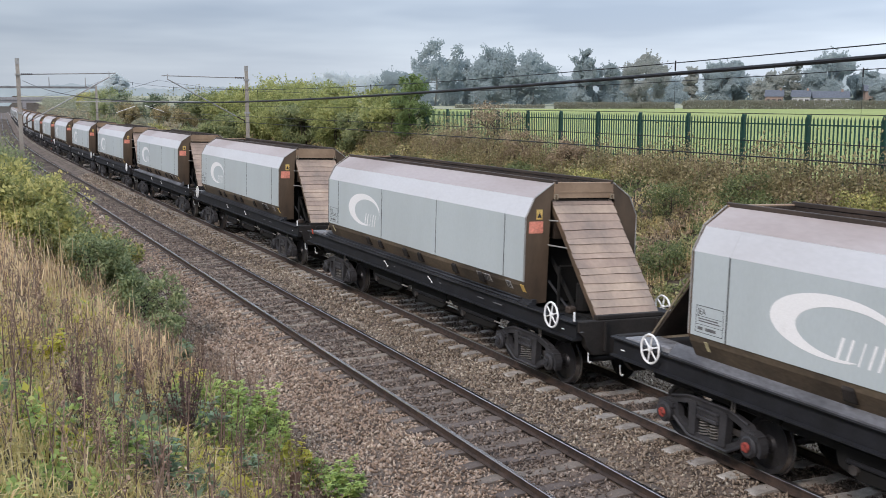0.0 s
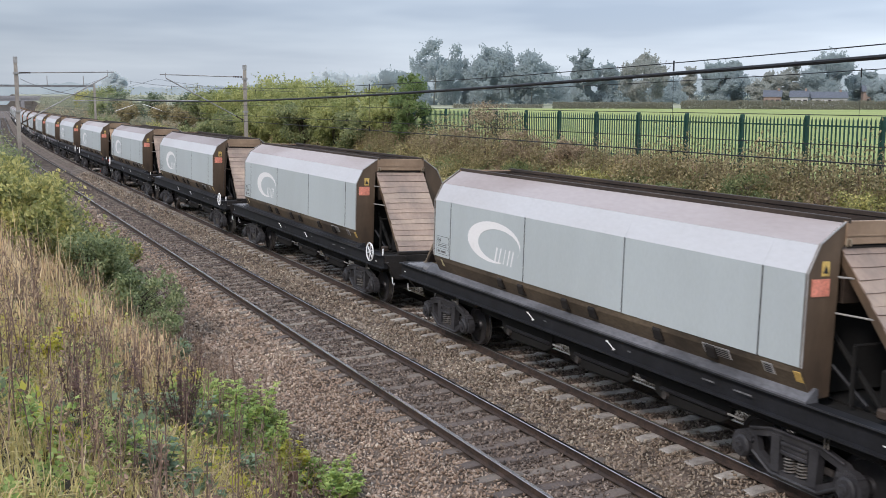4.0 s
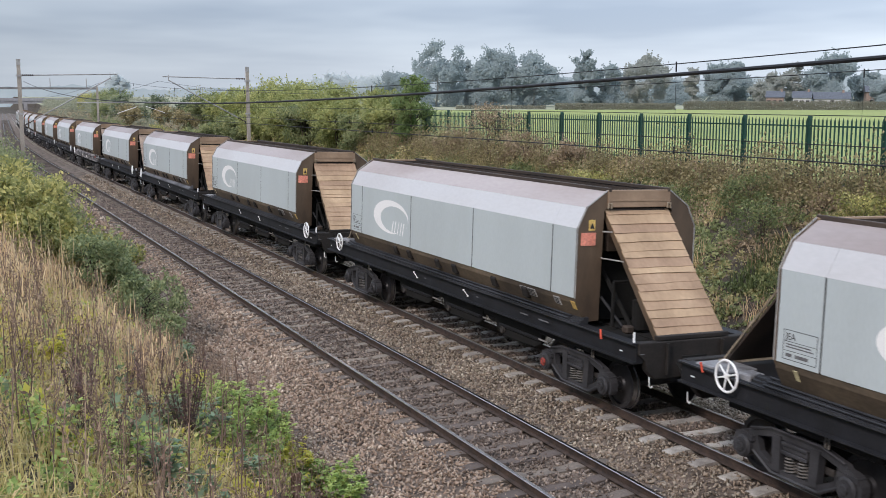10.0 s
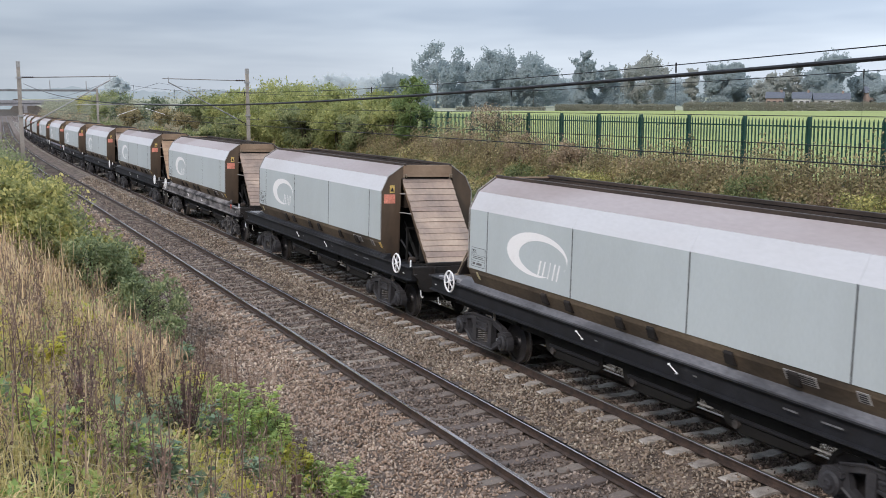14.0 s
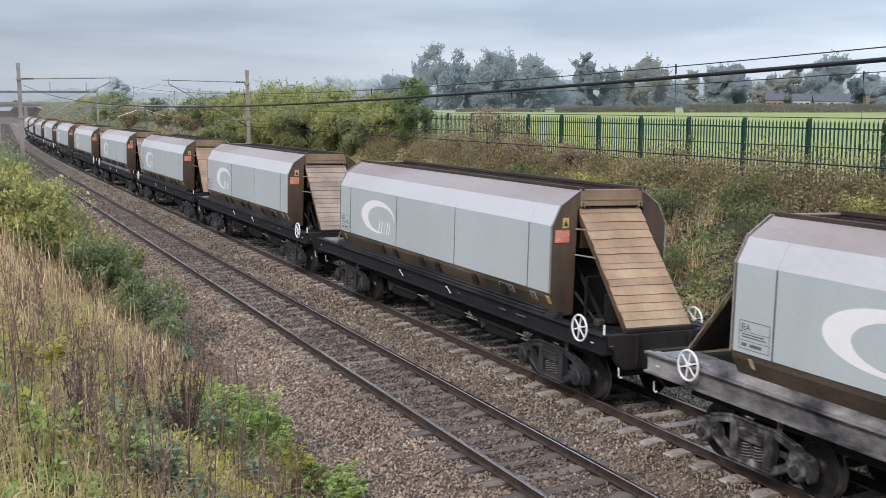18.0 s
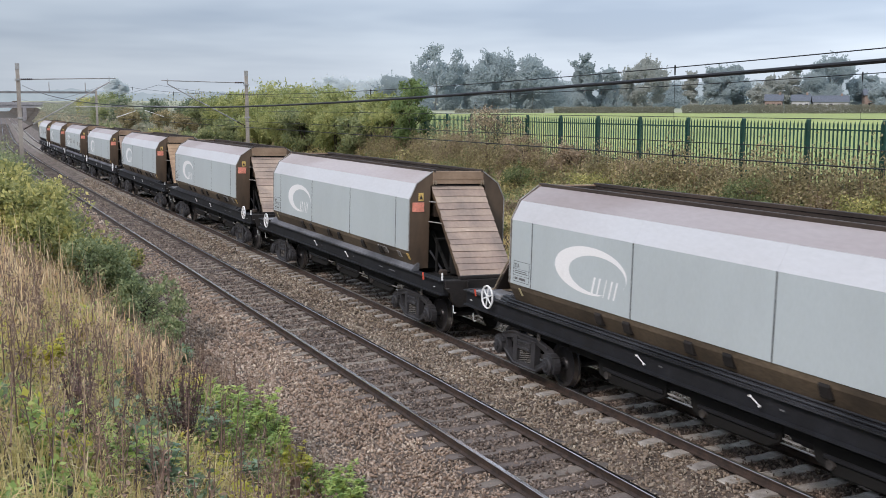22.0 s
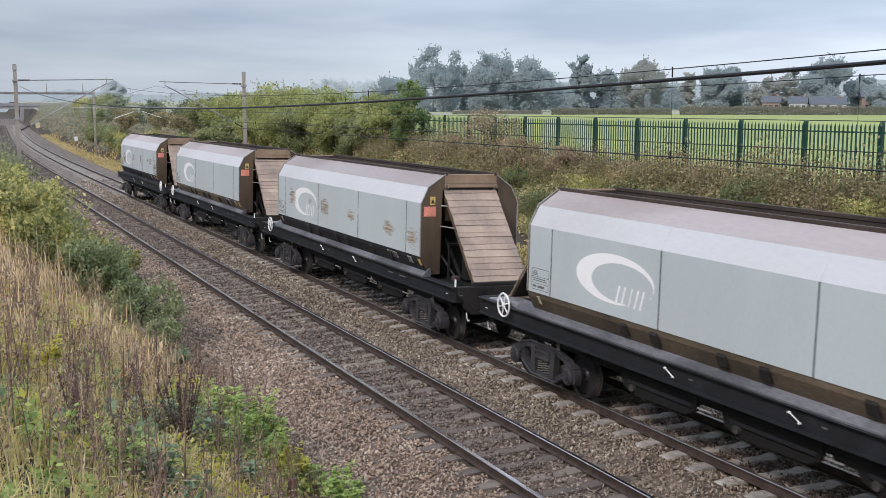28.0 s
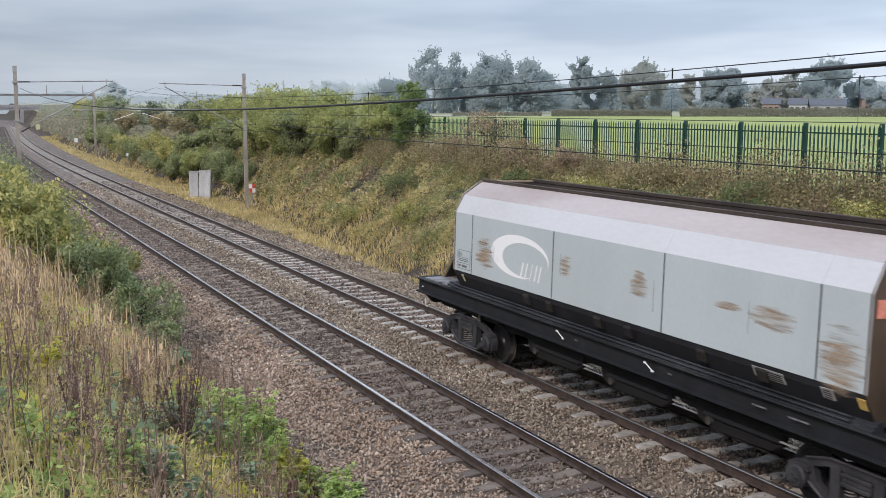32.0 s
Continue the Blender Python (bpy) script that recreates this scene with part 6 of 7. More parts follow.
def make_whip(x, y, h, seed, mt):
    rng = np.random.default_rng(seed)
    t = thing("young_sapling", Matrix.Translation((x, y, ground_z(x, y) - 0.05)), "thin young sapling with a few yellow leaves beside the ballast", "sapling", "young saplings by the line")
    bm = bmesh.new()
    top = Vector((rng.normal(0, 0.1), rng.normal(0, 0.1), h))
    tube(bm, (0, 0, 0), top, 0.013, 0.005, 5)
    ends = []
    for k in range(7):
        b = top * rng.uniform(0.45, 1.0)
        e = b + Vector((rng.normal(0, 0.22), rng.normal(0, 0.22), rng.uniform(0.02, 0.22)))
        tube(bm, b, e, 0.006, 0.003, 4)
        ends.append(np.linspace(np.array(b), np.array(e), 9)[3:])
    part("stem", bm, M["bark"], t)
    p = np.repeat(np.concatenate(ends), 3, 0)
    v, f = leaf_quads(p + rng.normal(0, 0.03, p.shape), 0.11, rng, 0.4, 0.6)
    part("leaves", fast_mesh("leaves", v, f, M[mt]), None, t)


for i, (x, y, h, mt) in enumerate(((-3.55, 40.0, 1.5, "herb_yellow"), (-3.2, 44.5, 1.3, "herb_yellow"), (-3.75, 47.5, 1.6, "bush_green"), (-3.4, 35.0, 1.3, "herb_yellow"), (-3.7, 33.0, 1.1, "bush_green"), (-3.9, 52.5, 1.7, "bush_green"))):
    make_whip(x, y, h, 800 + i, mt)


def far_bank():
    rng = np.random.default_rng(33)
    # golden grass towards the foot, scrub above
    def low_zone(x, y):
        t = np.array([toe(b) for b in y])
        return (x - t < np.where(y < 70, 2.7, 0.8) + patchy(x, y, 0.25, 2.0) * 2.6) & (x > np.array([verge(b) for b in y])) & (patchy(x, y, 0.8, 5.0) > -0.45)
    vs, fs, b = [], [], 0
    for y0, y1, n, h, wd in ((26, 40, 15000, 0.28, 0.012), (40, 70, 20000, 0.3, 0.02), (70, 130, 24000, 0.26, 0.03), (130, 260, 12000, 0.32, 0.055)):
        p = scatter(5.2, 13.0, y0, y1, int(n * 1.2), rng, low_zone)
        p[:, 2] = np.maximum(p[:, 2], -0.44)
        v, f = blade_quads(p, h, wd, rng, 1.1)
        vs.append(v); fs.append(f + b); b += len(v)
    stuff("slope_grass", np.concatenate(vs), np.concatenate(fs), M["grass_gold"], "golden tussock grass at the foot of the cutting", "grass")
    for name, mt, seed, cut, label in (("slope_scrub", "scrub", 9.0, -0.15, "tangled olive-brown scrub on the cutting slope"), ("dry_scrub", "rust_scrub", 14.0, 0.08, "dry russet bracken and weeds on the cutting slope"),
                                       ("slope_bramble", "hawthorn", 19.0, 0.0, "low green bramble mounds on the cutting slope"), ("slope_tussocks", "tussock", 24.0, -0.1, "soft olive grass tussocks on the cutting slope")):
        vs, fs, b = [], [], 0
        for y0, y1, n, per, size in ((10, 45, 3600, 34, 0.09), (45, 80, 1600, 26, 0.14), (80, 170, 1900, 18, 0.2), (170, 420, 1700, 14, 0.4)):
            def zone(x, y):
                t = np.array([toe(q) for q in y])
                return ((y > 19) | (x > 10.8)) & (patchy(x, y, 0.5, seed) > cut - np.clip((x - t - 2.2) * 0.07, -0.3, 0.25)) & (x > t + 0.6) & ((mt != "tussock") | (y > 30))
            c = scatter(7.0, 13.35, y0, y1, n, rng, zone)
            xl = c[:, 0] - np.array([drift(q) for q in c[:, 1]])
            big = np.clip(0.5 + 0.8 * patchy(c[:, 0], c[:, 1], 0.7, seed + 1), 0.2, 1.25) * np.where(xl > 12.2, 1.25, 1.0)
            r = rng.uniform(0.16, 0.42, len(c)) * big * (1 + y0 / 110)
            d = unit(rng.normal(size=(len(c), per, 3)))
            d[..., 2] = np.abs(d[..., 2]) * 1.2
            p = (c[:, None] + d * (r[:, None] * rng.uniform(0.5, 1.1, (len(c), per)))[..., None]).reshape(-1, 3)
            v, f = leaf_quads(p, size, rng, 0.1, 0.6)
            vs.append(v); fs.append(f + b); b += len(v)
            if y1 == 80:
                stuff(name, np.concatenate(vs), np.concatenate(fs), M[mt], label, "scrub")
                vs, fs, b = [], [], 0
        # beyond 80 m the growth takes the colours with haze in them
        stuff("distant_scrub", np.concatenate(vs), np.concatenate(fs), M["hazed_olive" if mt in ("hawthorn", "scrub") else "hazed_dry"], "tangled growth on the distant cutting slope, haze in its pale colour", "scrub")
    # rank dark grass low on the slope, and bleached tufts
    p = scatter(9.0, 12.2, 9.5, 21.0, 9000, rng, lambda x, y: patchy(x, y, 0.55, 91.0) > 0.02)
    v, f = blade_quads(p, 0.42, 0.012, rng, 0.9)
    stuff("rank_grass", v, f, M["rank_green"], "rank dark green grass low on the cutting slope", "grass")
    p = scatter(8.4, 12.0, 9.5, 30.0, 5000, rng, lambda x, y: patchy(x, y, 0.8, 96.0) > 0.16)
    v, f = blade_quads(p, 0.5, 0.010, rng, 0.8)
    stuff("bleached_tufts", v, f, M["rust_straw"], "bleached orange-tan grass tufts on the slope", "grass")
    # thicker growth against the fence, then stalks
    c = scatter(12.1, 13.35, 14, 56, 900, rng)
    r = rng.uniform(0.25, 0.62, len(c)) * np.clip(1.0 + patchy(c[:, 0], c[:, 1], 0.35, 44.0), 0.55, 1.5)
    d = unit(rng.normal(size=(len(c), 60, 3))); d[..., 2] = np.abs(d[..., 2]) * 2.4
    p = (c[:, None] + d * (r[:, None] * rng.uniform(0.4, 1.1, (len(c), 60)))[..., None]).reshape(-1, 3)
    v, f = leaf_quads(p, 0.085, rng, 0.1, 0.6)
    stuff("fence_scrub", v, f, M["dull_scrub"], "thick weeds and bramble growing against the fence", "scrub")
    # stalks standing along the fence
    p = scatter(12.4, 13.4, 14, 56, 1500, rng)
    v, f = blade_quads(p, 1.15, 0.007, rng, 0.25)
    stuff("fence_stalks", v, f, M["weed_brown"], "pale dead stalks standing along the fence", "weeds")


far_bank()

BANK_TREES = (
    # x, y, height, spread, material, leaf size
    (13.4, 50.4, 3.9, 1.15, "birch", 0.17), (13.6, 54.0, 3.0, 1.5, "willow", 0.18), (12.7, 56.0, 2.3, 1.3, "hawthorn", 0.18), (13.9, 57.5, 3.2, 1.7, "willow", 0.18), (12.8, 60.0, 2.9, 1.6, "willow", 0.19), (13.6, 62.5, 3.5, 1.8, "willow", 0.2),
    (12.4, 64.5, 2.9, 1.6, "hawthorn", 0.2), (13.7, 66.5, 3.8, 1.9, "willow", 0.2), (12.4, 69.5, 3.4, 1.8, "willow", 0.21), (13.8, 72.0, 4.0, 2.2, "willow", 0.22), (12.2, 75.5, 3.2, 1.9, "willow", 0.22), (13.7, 78.5, 4.0, 2.3, "willow", 0.23), (11.9, 82.0, 2.8, 1.7, "hawthorn", 0.22),
    (13.2, 86.0, 3.8, 2.3, "willow", 0.24), (11.4, 90.0, 2.6, 1.8, "hawthorn", 0.24), (13.6, 95.0, 3.4, 2.2, "hawthorn", 0.26), (13.0, 101.0, 2.0, 1.8, "dull_scrub", 0.28), (14.2, 109.0, 3.3, 1.5, "spruce", 0.26),
    (13.4, 118.0, 1.9, 1.8, "dull_scrub", 0.28), (14.0, 128.0, 3.4, 1.5, "spruce", 0.28), (13.0, 136.0, 2.0, 1.8, "dull_scrub", 0.32), (14.0, 147.0, 2.2, 2.0, "dull_scrub", 0.32), (14.2, 160.0, 3.7, 1.5, "spruce", 0.3), (13.4, 172.0, 2.4, 2.2, "hawthorn", 0.36), (15.0, 188.0, 3.6, 3.0, "hawthorn", 0.36),
    (-11.0, 190.0, 3.2, 2.6, "hawthorn", 0.4), (-9.0, 230.0, 3.4, 3.0, "hawthorn", 0.46), (-10.0, 280.0, 4.0, 3.6, "hawthorn", 0.5), (-8.0, 340.0, 4.5, 4.5, "hawthorn", 0.6), (-7.5, 160.0, 2.6, 2.2, "hawthorn", 0.4),
    (18.0, 205.0, 5.0, 3.2, "hawthorn", 0.4), (16.0, 225.0, 4.0, 3.4, "bramble", 0.44), (19.0, 250.0, 4.6, 4.0, "hawthorn", 0.5), (19.0, 280.0, 4.6, 4.5, "bramble", 0.55),
    (10.2, 72.0, 2.0, 1.3, "bush_green", 0.14), (10.6, 78.5, 2.4, 1.6, "bush_green", 0.16), (10.4, 85.0, 2.4, 1.6, "willow", 0.18), (10.8, 97.0, 2.2, 1.8, "bramble", 0.2), (11.0, 110.0, 2.4, 2.0, "bramble", 0.22), (10.2, 89.0, 2.2, 1.6, "hawthorn", 0.18), (10.0, 94.0, 1.8, 1.5, "hawthorn", 0.2), (10.2, 103.0, 2.2, 1.7, "hawthorn", 0.22), (10.4, 117.0, 2.2, 1.9, "hawthorn", 0.24), (10.5, 126.0, 2.4, 2.0, "bramble", 0.26), (10.8, 138.0, 2.4, 2.2, "hawthorn", 0.3), (11.0, 152.0, 2.6, 2.4, "hawthorn", 0.34),
    (9.6, 18.5, 1.1, 0.8, "bush_green", 0.09), (10.9, 21.5, 1.3, 1.0, "hawthorn", 0.09), (9.2, 23.5, 1.0, 0.8, "hawthorn", 0.09), (11.3, 26.0, 1.2, 1.0, "bush_green", 0.09), (9.8, 28.5, 1.3, 1.1, "hawthorn", 0.09), (11.6, 31.0, 1.0, 0.9, "bramble", 0.09),
    (10.6, 32.5, 1.1, 0.9, "hawthorn", 0.09), (9.0, 33.5, 0.9, 0.8, "bush_green", 0.09), (11.9, 36.5, 0.9, 0.8, "hawthorn", 0.1), (12.0, 19.0, 1.0, 0.8, "bramble", 0.09), (12.1, 23.5, 1.1, 0.9, "hawthorn", 0.09),
    (9.3, 41.0, 1.0, 0.8, "bramble", 0.09), (8.9, 47.0, 0.9, 0.7, "bramble", 0.10), (10.2, 36.0, 1.0, 0.9, "hawthorn", 0.09), (10.8, 45.5, 1.1, 1.0, "hawthorn", 0.10))
for i, (x, y, h, s, mt, lf) in enumerate(BANK_TREES):
    xx = x + drift(y)
    # nearer bushes get a darker green: the slope's shade put into their colour
    mt = "shaded_bush" if y < 48 and mt != "bramble" else mt
    what = {"shaded_bush": "leafy bush on the cutting slope, shade in its dark green", "birch": "bright green conical sapling at the top of the cutting", "willow": "yellow-green willow scrub turning with autumn", "hawthorn": "dark green hawthorn on the cutting slope", "spruce": "dark green young conifer at the top of the cutting", "dull_scrub": "dry tan-brown scrub at the top of the cutting", "bush_green": "leafy green bush on the cutting slope", "bramble": "low yellow-green bramble thicket on the slope"}[mt]
    make_tree("sapling" if mt == "birch" else "conifer" if mt == "spruce" else "shrub", xx, y, ground_z(xx, y) - 0.15, h, s, M[mt], what, "shrub", "shrubs along the cutting", 300 + i, 9500 if 50 < y < 100 else 4600 if y >= 100 else 2600, lf * (0.72 if 50 < y < 100 else 0.74 if y < 100 else 0.62), 0.0, 3, -0.35 if mt in ("birch", "spruce") else 0.0)
# brown withered bush by the fence
for i, (x, y, h, s) in enumerate(((12.9, 40.8, 2.6, 1.25), (12.7, 37.6, 1.4, 1.0), (12.9, 44.4, 1.3, 1.0), (12.8, 34.5, 1.1, 0.9))):
    make_tree("withered_bush", x, y, ground_z(x, y) - 0.1, h, s, M["rust_scrub"], "withered brown bush against the green fence", "bush", "withered bushes by the fence", 360 + i, 3600, 0.09, 0.05, 3, gaps=0.45)


# ---- the country beyond the field ----
def along(px_angle, dist):
    """A place at a bearing (degrees right of the line) and distance from the bank's top."""
    a = radians(px_angle)
    x, y = EYE[0] + math.sin(a) * dist, math.cos(a) * dist
    return x, y, ground_z(x, y)


FAR_TREES = (
    # bearing, distance, height, half-width, warm
    (24.9, 400, 24.0, 9.5, 0), (26.6, 420, 17.0, 4.5, 0), (28.0, 400, 20.5, 9.5, 0), (30.1, 400, 19.5, 10.0, 0), (32.9, 400, 21.0, 5.0, 0), (33.9, 410, 15.0, 6.0, 0),
    (36.1, 420, 19.0, 8.0, 1), (38.4, 430, 15.0, 3.0, 1), (39.9, 430, 15.5, 6.0, 0), (40.6, 440, 17.0, 6.5, 0), (42.2, 430, 12.0, 6.5, 1), (43.6, 440, 17.5, 5.0, 1), (45.3, 430, 19.0, 9.5, 0),
    (46.9, 440, 13.0, 5.0, 0), (47.9, 420, 9.0, 5.0, 0), (22.9, 480, 13.0, 9.0, 0), (21.6, 520, 13.0, 9.0, 0), (20.3, 560, 13.0, 10.0, 0), (19.3, 560, 14.0, 8.0, 0), (31.5, 470, 11.0, 9.0, 0),
    (35.0, 470, 10.0, 9.0, 1), (37.3, 470, 9.0, 9.0, 0), (29.0, 470, 12.0, 8.0, 0), (23.8, 470, 13.0, 8.0, 0), (8.3, 600, 14.0, 6.0, 0))
for i, (a, d, h, s, warm) in enumerate(FAR_TREES):
    x, y, z = along(a, d)
    make_tree("far_tree", x, y, z - 0.3, h, s * 1.2, M["hazed_leaf_warm" if warm else "hazed_leaf_pale" if d > 500 else "hazed_leaf"], "pale broadleaf tree beyond the field, mist put into its colour" if not warm else "thin autumn tree beyond the field", "tree", "trees beyond the field", 500 + i, 12000, 0.56, 0.02, 1, gaps=0.30 if warm or i in (0, 1, 4) else 0.0)


def far_hedge(a0, a1, dist, h, seed, n, material="hedge", size=0.30, label="clipped dark hedge across the far side of the field"):
    rng = np.random.default_rng(seed)
    ang, dd = np.radians(rng.uniform(a0, a1, n)), dist + rng.uniform(-1.0, 1.0, n)
    x, y = EYE[0] + np.sin(ang) * dd, np.cos(ang) * dd
    z = np.array([ground_z(p, q) for p, q in zip(x, y)]) + rng.uniform(0, 1, n) * h * (0.96 + 0.04 * np.sin(ang * 300))
    v, f = leaf_quads(np.stack([x, y, z], 1), size, rng, face=(-0.5, -0.75, 0.35))
    ob = thing("far_hedge", Matrix(), label, "hedge", "far hedges")
    part("leafage", fast_mesh("leafage", v, f, M[material]), None, ob)
    bm = bmesh.new()
    for i in range(24):
        a = radians(a0 + (a1 - a0) * (i + 0.5) / 24)
        p = (EYE[0] + math.sin(a) * dist, math.cos(a) * dist)
        z0 = ground_z(*p)
        tube(bm, (*p, z0 - 0.2), (*p, z0 + h * 0.8), 0.08, 0.04, 5)
    part("hedge_stems", bm, M["bark"], ob)


def bank_hedge():
    """A loose hedge along the top of the cutting, running off into the distance."""
    rng = np.random.default_rng(77)
    n = 30000
    y = 100 + 330 * rng.random(n) ** 0.8
    clump = np.array([noise.noise(Vector((q * 0.12, 0, 8))) for q in y])
    x = 14.6 + np.array([drift(q) for q in y]) + rng.normal(0, 0.8, n)
    z = np.array([ground_z(a, b) for a, b in zip(x, y)]) + rng.uniform(0, 1, n) * np.clip(2.6 + 2.4 * clump, 1.0, 4.6)
    v, f = leaf_quads(np.stack([x, y, z], 1), 0.25, rng)
    ob = thing("bank_hedge", Matrix(), "loose overgrown hedge along the top of the cutting", "hedge")
    part("leafage", fast_mesh("leafage", v, f, M["hazed_olive"]), None, ob)
    bm = bmesh.new()
    for q in range(104, 420, 9):
        xx = 14.6 + drift(q)
        tube(bm, (xx, q, ground_z(xx, q) - 0.2), (xx + 0.1, q, ground_z(xx, q) + 1.3), 0.07, 0.03, 5)
    part("hedge_stems", bm, M["bark"], ob)


bank_hedge()
far_hedge(31.3, 37.6, 330, 2.0, 71, 9000)
far_hedge(38.0, 50.5, 325, 2.6, 72, 19000)
far_hedge(26.0, 30.8, 345, 1.2, 73, 3500)
far_hedge(23.0, 52.0, 445, 5.5, 74, 16000, "hazed_leaf", 0.7, "overgrown hedgerow below the far trees, mist put into its colour")


def far_house(a, d, w, h, turn, wall, roof, label):
    x, y, z = along(a, d)
    hs = thing("far_house", pose(x, y, z, 0, 0, turn), label, "house", "houses beyond the field")
    part("wall", boxes((-w / 2, w / 2, -3.5, 3.5, -0.5, h)), wall, hs)
    bm = bmesh.new()
    prism(bm, [(-3.9, h), (3.9, h), (0, h + 2.4)], -w / 2 - 0.4, w / 2 + 0.4, "x")
    part("roof", bm, roof, hs)
    for k in range(3):
        xx = -w / 2 + w * (k + 0.5) / 3
        win = part("window", boxes((xx - 0.6, xx + 0.6, -3.53, -3.505, 1.0, 2.2)), M["ink"], hs)
        part("sill", boxes((xx - 0.7, xx + 0.7, -3.60, -3.505, 0.9, 0.98)), M["white"], win)
    part("chimney", boxes((w * 0.3, w * 0.3 + 0.7, -0.4, 0.4, h + 1.6, h + 3.1)), M["brick"], hs)


# brick muted towards grey, the haze over the field included
M["brick"] = mat("brick", (0.30, 0.23, 0.20), (0.23, 0.175, 0.155), 2, 20, 0.9)
M["pale_wall"] = mat("pale_wall", (0.42, 0.43, 0.44), (0.34, 0.35, 0.36), 2, 20, 0.9)
M["slate"] = mat("slate", (0.10, 0.112, 0.135), (0.07, 0.08, 0.1), 2, 20, 0.8)
M["tile"] = mat("tile", (0.50, 0.17, 0.10), (0.36, 0.12, 0.075), 2, 20, 0.85)
far_house(43.9, 405, 6.0, 3.1, -45, M["pale_wall"], M["slate"], "low pale bungalow with a grey roof")
far_house(45.3, 408, 12.0, 2.7, -40, M["pale_wall"], M["slate"], "low pale farm building with a grey roof")
far_house(47.6, 430, 11.0, 5.0, -40, M["brick"], M["slate"], "brick house with a dark roof")
far_house(27.4, 430, 7.0, 2.6, -25, M["brick"], M["tile"], "red-brick house with an orange tiled roof")
far_house(25.8, 450, 7.0, 2.6, -20, M["brick"], M["slate"], "red-brick cottage beyond the field")
far_house(42.6, 412, 6.0, 3.2, -45, M["brick"], M["slate"], "brick outbuilding beyond the field")


# bridge masonry paled to grey: distance haze put into its colour
M["hazed_bridge"] = mat("hazed_bridge", (0.30, 0.295, 0.305), (0.24, 0.235, 0.245), 1.0, 12, 0.9, bump=0.1)


def make_bridge():
    """A road bridge over the line, far off in the mist."""
    y = 520.0
    b = thing("road_bridge", Matrix.Translation((drift(y), y, 0)), "grey road bridge over the line in the distance", "bridge")
    part("deck", boxes((-30, 34, -4, 4, 5.4, 6.6)), M["hazed_bridge"], b)
    part("parapet", boxes((-30, 34, -4.3, -4.0, 6.6, 7.9)), M["hazed_bridge"], b)
    part("pier", boxes((8.2, 9.8, -4, 4, -0.4, 5.4)), M["hazed_bridge"], b)
    part("abutment", boxes((-30, -4.7, -4, 4, -0.4, 5.4)), M["hazed_bridge"], b)


make_bridge()


def make_backdrop():
    """Misty wooded skyline, a kilometre and a half off."""
    n, d = 900, 1500.0
    verts, faces = [], []
    for i in range(n + 1):
        a = radians(-40 + 130 * i / n)
        h = 26 + 9 * noise.noise(Vector((i * 0.03, 0, 5))) + 4 * noise.noise(Vector((i * 0.33, 2, 5))) + 3 * noise.noise(Vector((i * 1.3, 4, 5)))
        h += 14 * max(0.0, min(1.0, (math.degrees(a) - 14.0) / 8.0))
        x, y = EYE[0] + math.sin(a) * d, math.cos(a) * d
        verts += [(x, y, 0.0), (x, y, max(12.0, h))]
    for i in range(n):
        faces.append((2 * i, 2 * i + 2, 2 * i + 3, 2 * i + 1))
    m, nt, b = tree_of("woods_haze_glow", 1.0)
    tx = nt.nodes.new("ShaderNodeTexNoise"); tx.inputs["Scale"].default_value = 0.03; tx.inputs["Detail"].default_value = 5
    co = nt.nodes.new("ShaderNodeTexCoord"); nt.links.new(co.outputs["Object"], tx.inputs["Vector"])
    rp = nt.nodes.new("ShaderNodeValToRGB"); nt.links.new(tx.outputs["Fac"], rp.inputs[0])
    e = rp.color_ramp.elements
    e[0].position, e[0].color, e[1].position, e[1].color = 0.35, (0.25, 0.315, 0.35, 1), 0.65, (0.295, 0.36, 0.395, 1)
    # the haze is emitted as a flat colour, unlit by sun or sky
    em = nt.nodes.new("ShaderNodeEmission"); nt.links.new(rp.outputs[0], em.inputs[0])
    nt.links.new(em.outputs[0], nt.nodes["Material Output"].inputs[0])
    tagged(new("backdrop", mesh_of("backdrop", verts, faces, m)), "misty woods on the skyline, glowing pale blue-grey by themselves", "backdrop", kind="structure")


make_backdrop()


# ---- signs and posts by the line ----
M["pale_yellow"] = mat("pale_yellow", (0.62, 0.58, 0.36), (0.5, 0.47, 0.3), 3, 20, 0.7)


def make_sign(x, y, h, w, t, face, label, checks=False):
    s = thing("trackside_sign", pose(x, y, ground_z(x, y) - 0.1, 0, 0, 0), label, "sign", "trackside signs")
    part("post", boxes((-0.035, 0.035, -0.035, 0.035, -0.2, h)), M["galv"], s)
    part("plate", boxes((-w / 2, w / 2, -0.06, -0.037, h - t, h)), M[face], s)
    if checks:
        for i in range(2):
            for j in range(2):
                if (i + j) % 2 == 0:
                    part("check", boxes((-w / 2 + i * w / 2, -w / 2 + (i + 1) * w / 2, -0.068, -0.0605, h - t + j * t / 2, h - t + (j + 1) * t / 2)), M["red"], s)


make_sign(9.25, 66.0, 1.5, 0.40, 0.55, "white", "red and white chequered sign on a post by the mast", True)
make_sign(9.2 + drift(115.5), 115.5, 1.8, 0.22, 0.3, "white", "small white sign on a thin post")
make_sign(9.0 + drift(168), 168.0, 2.1, 0.5, 0.6, "white", "small white sign on a thin post")
make_sign(8.6 + drift(300), 300.0, 2.6, 1.0, 1.5, "pale_yellow", "pale yellow board on a post by the line")

M["rusty"] = mat("rusty", (0.17, 0.095, 0.065), (0.085, 0.05, 0.038), 6, 50, 0.85, bump=0.3)
stake = thing("rusty_stake", pose(-4.13, 14.95, ground_z(-4.13, 14.95) - 0.16, 3, 2, 16), "short rusty steel stake in the weeds", "stake")
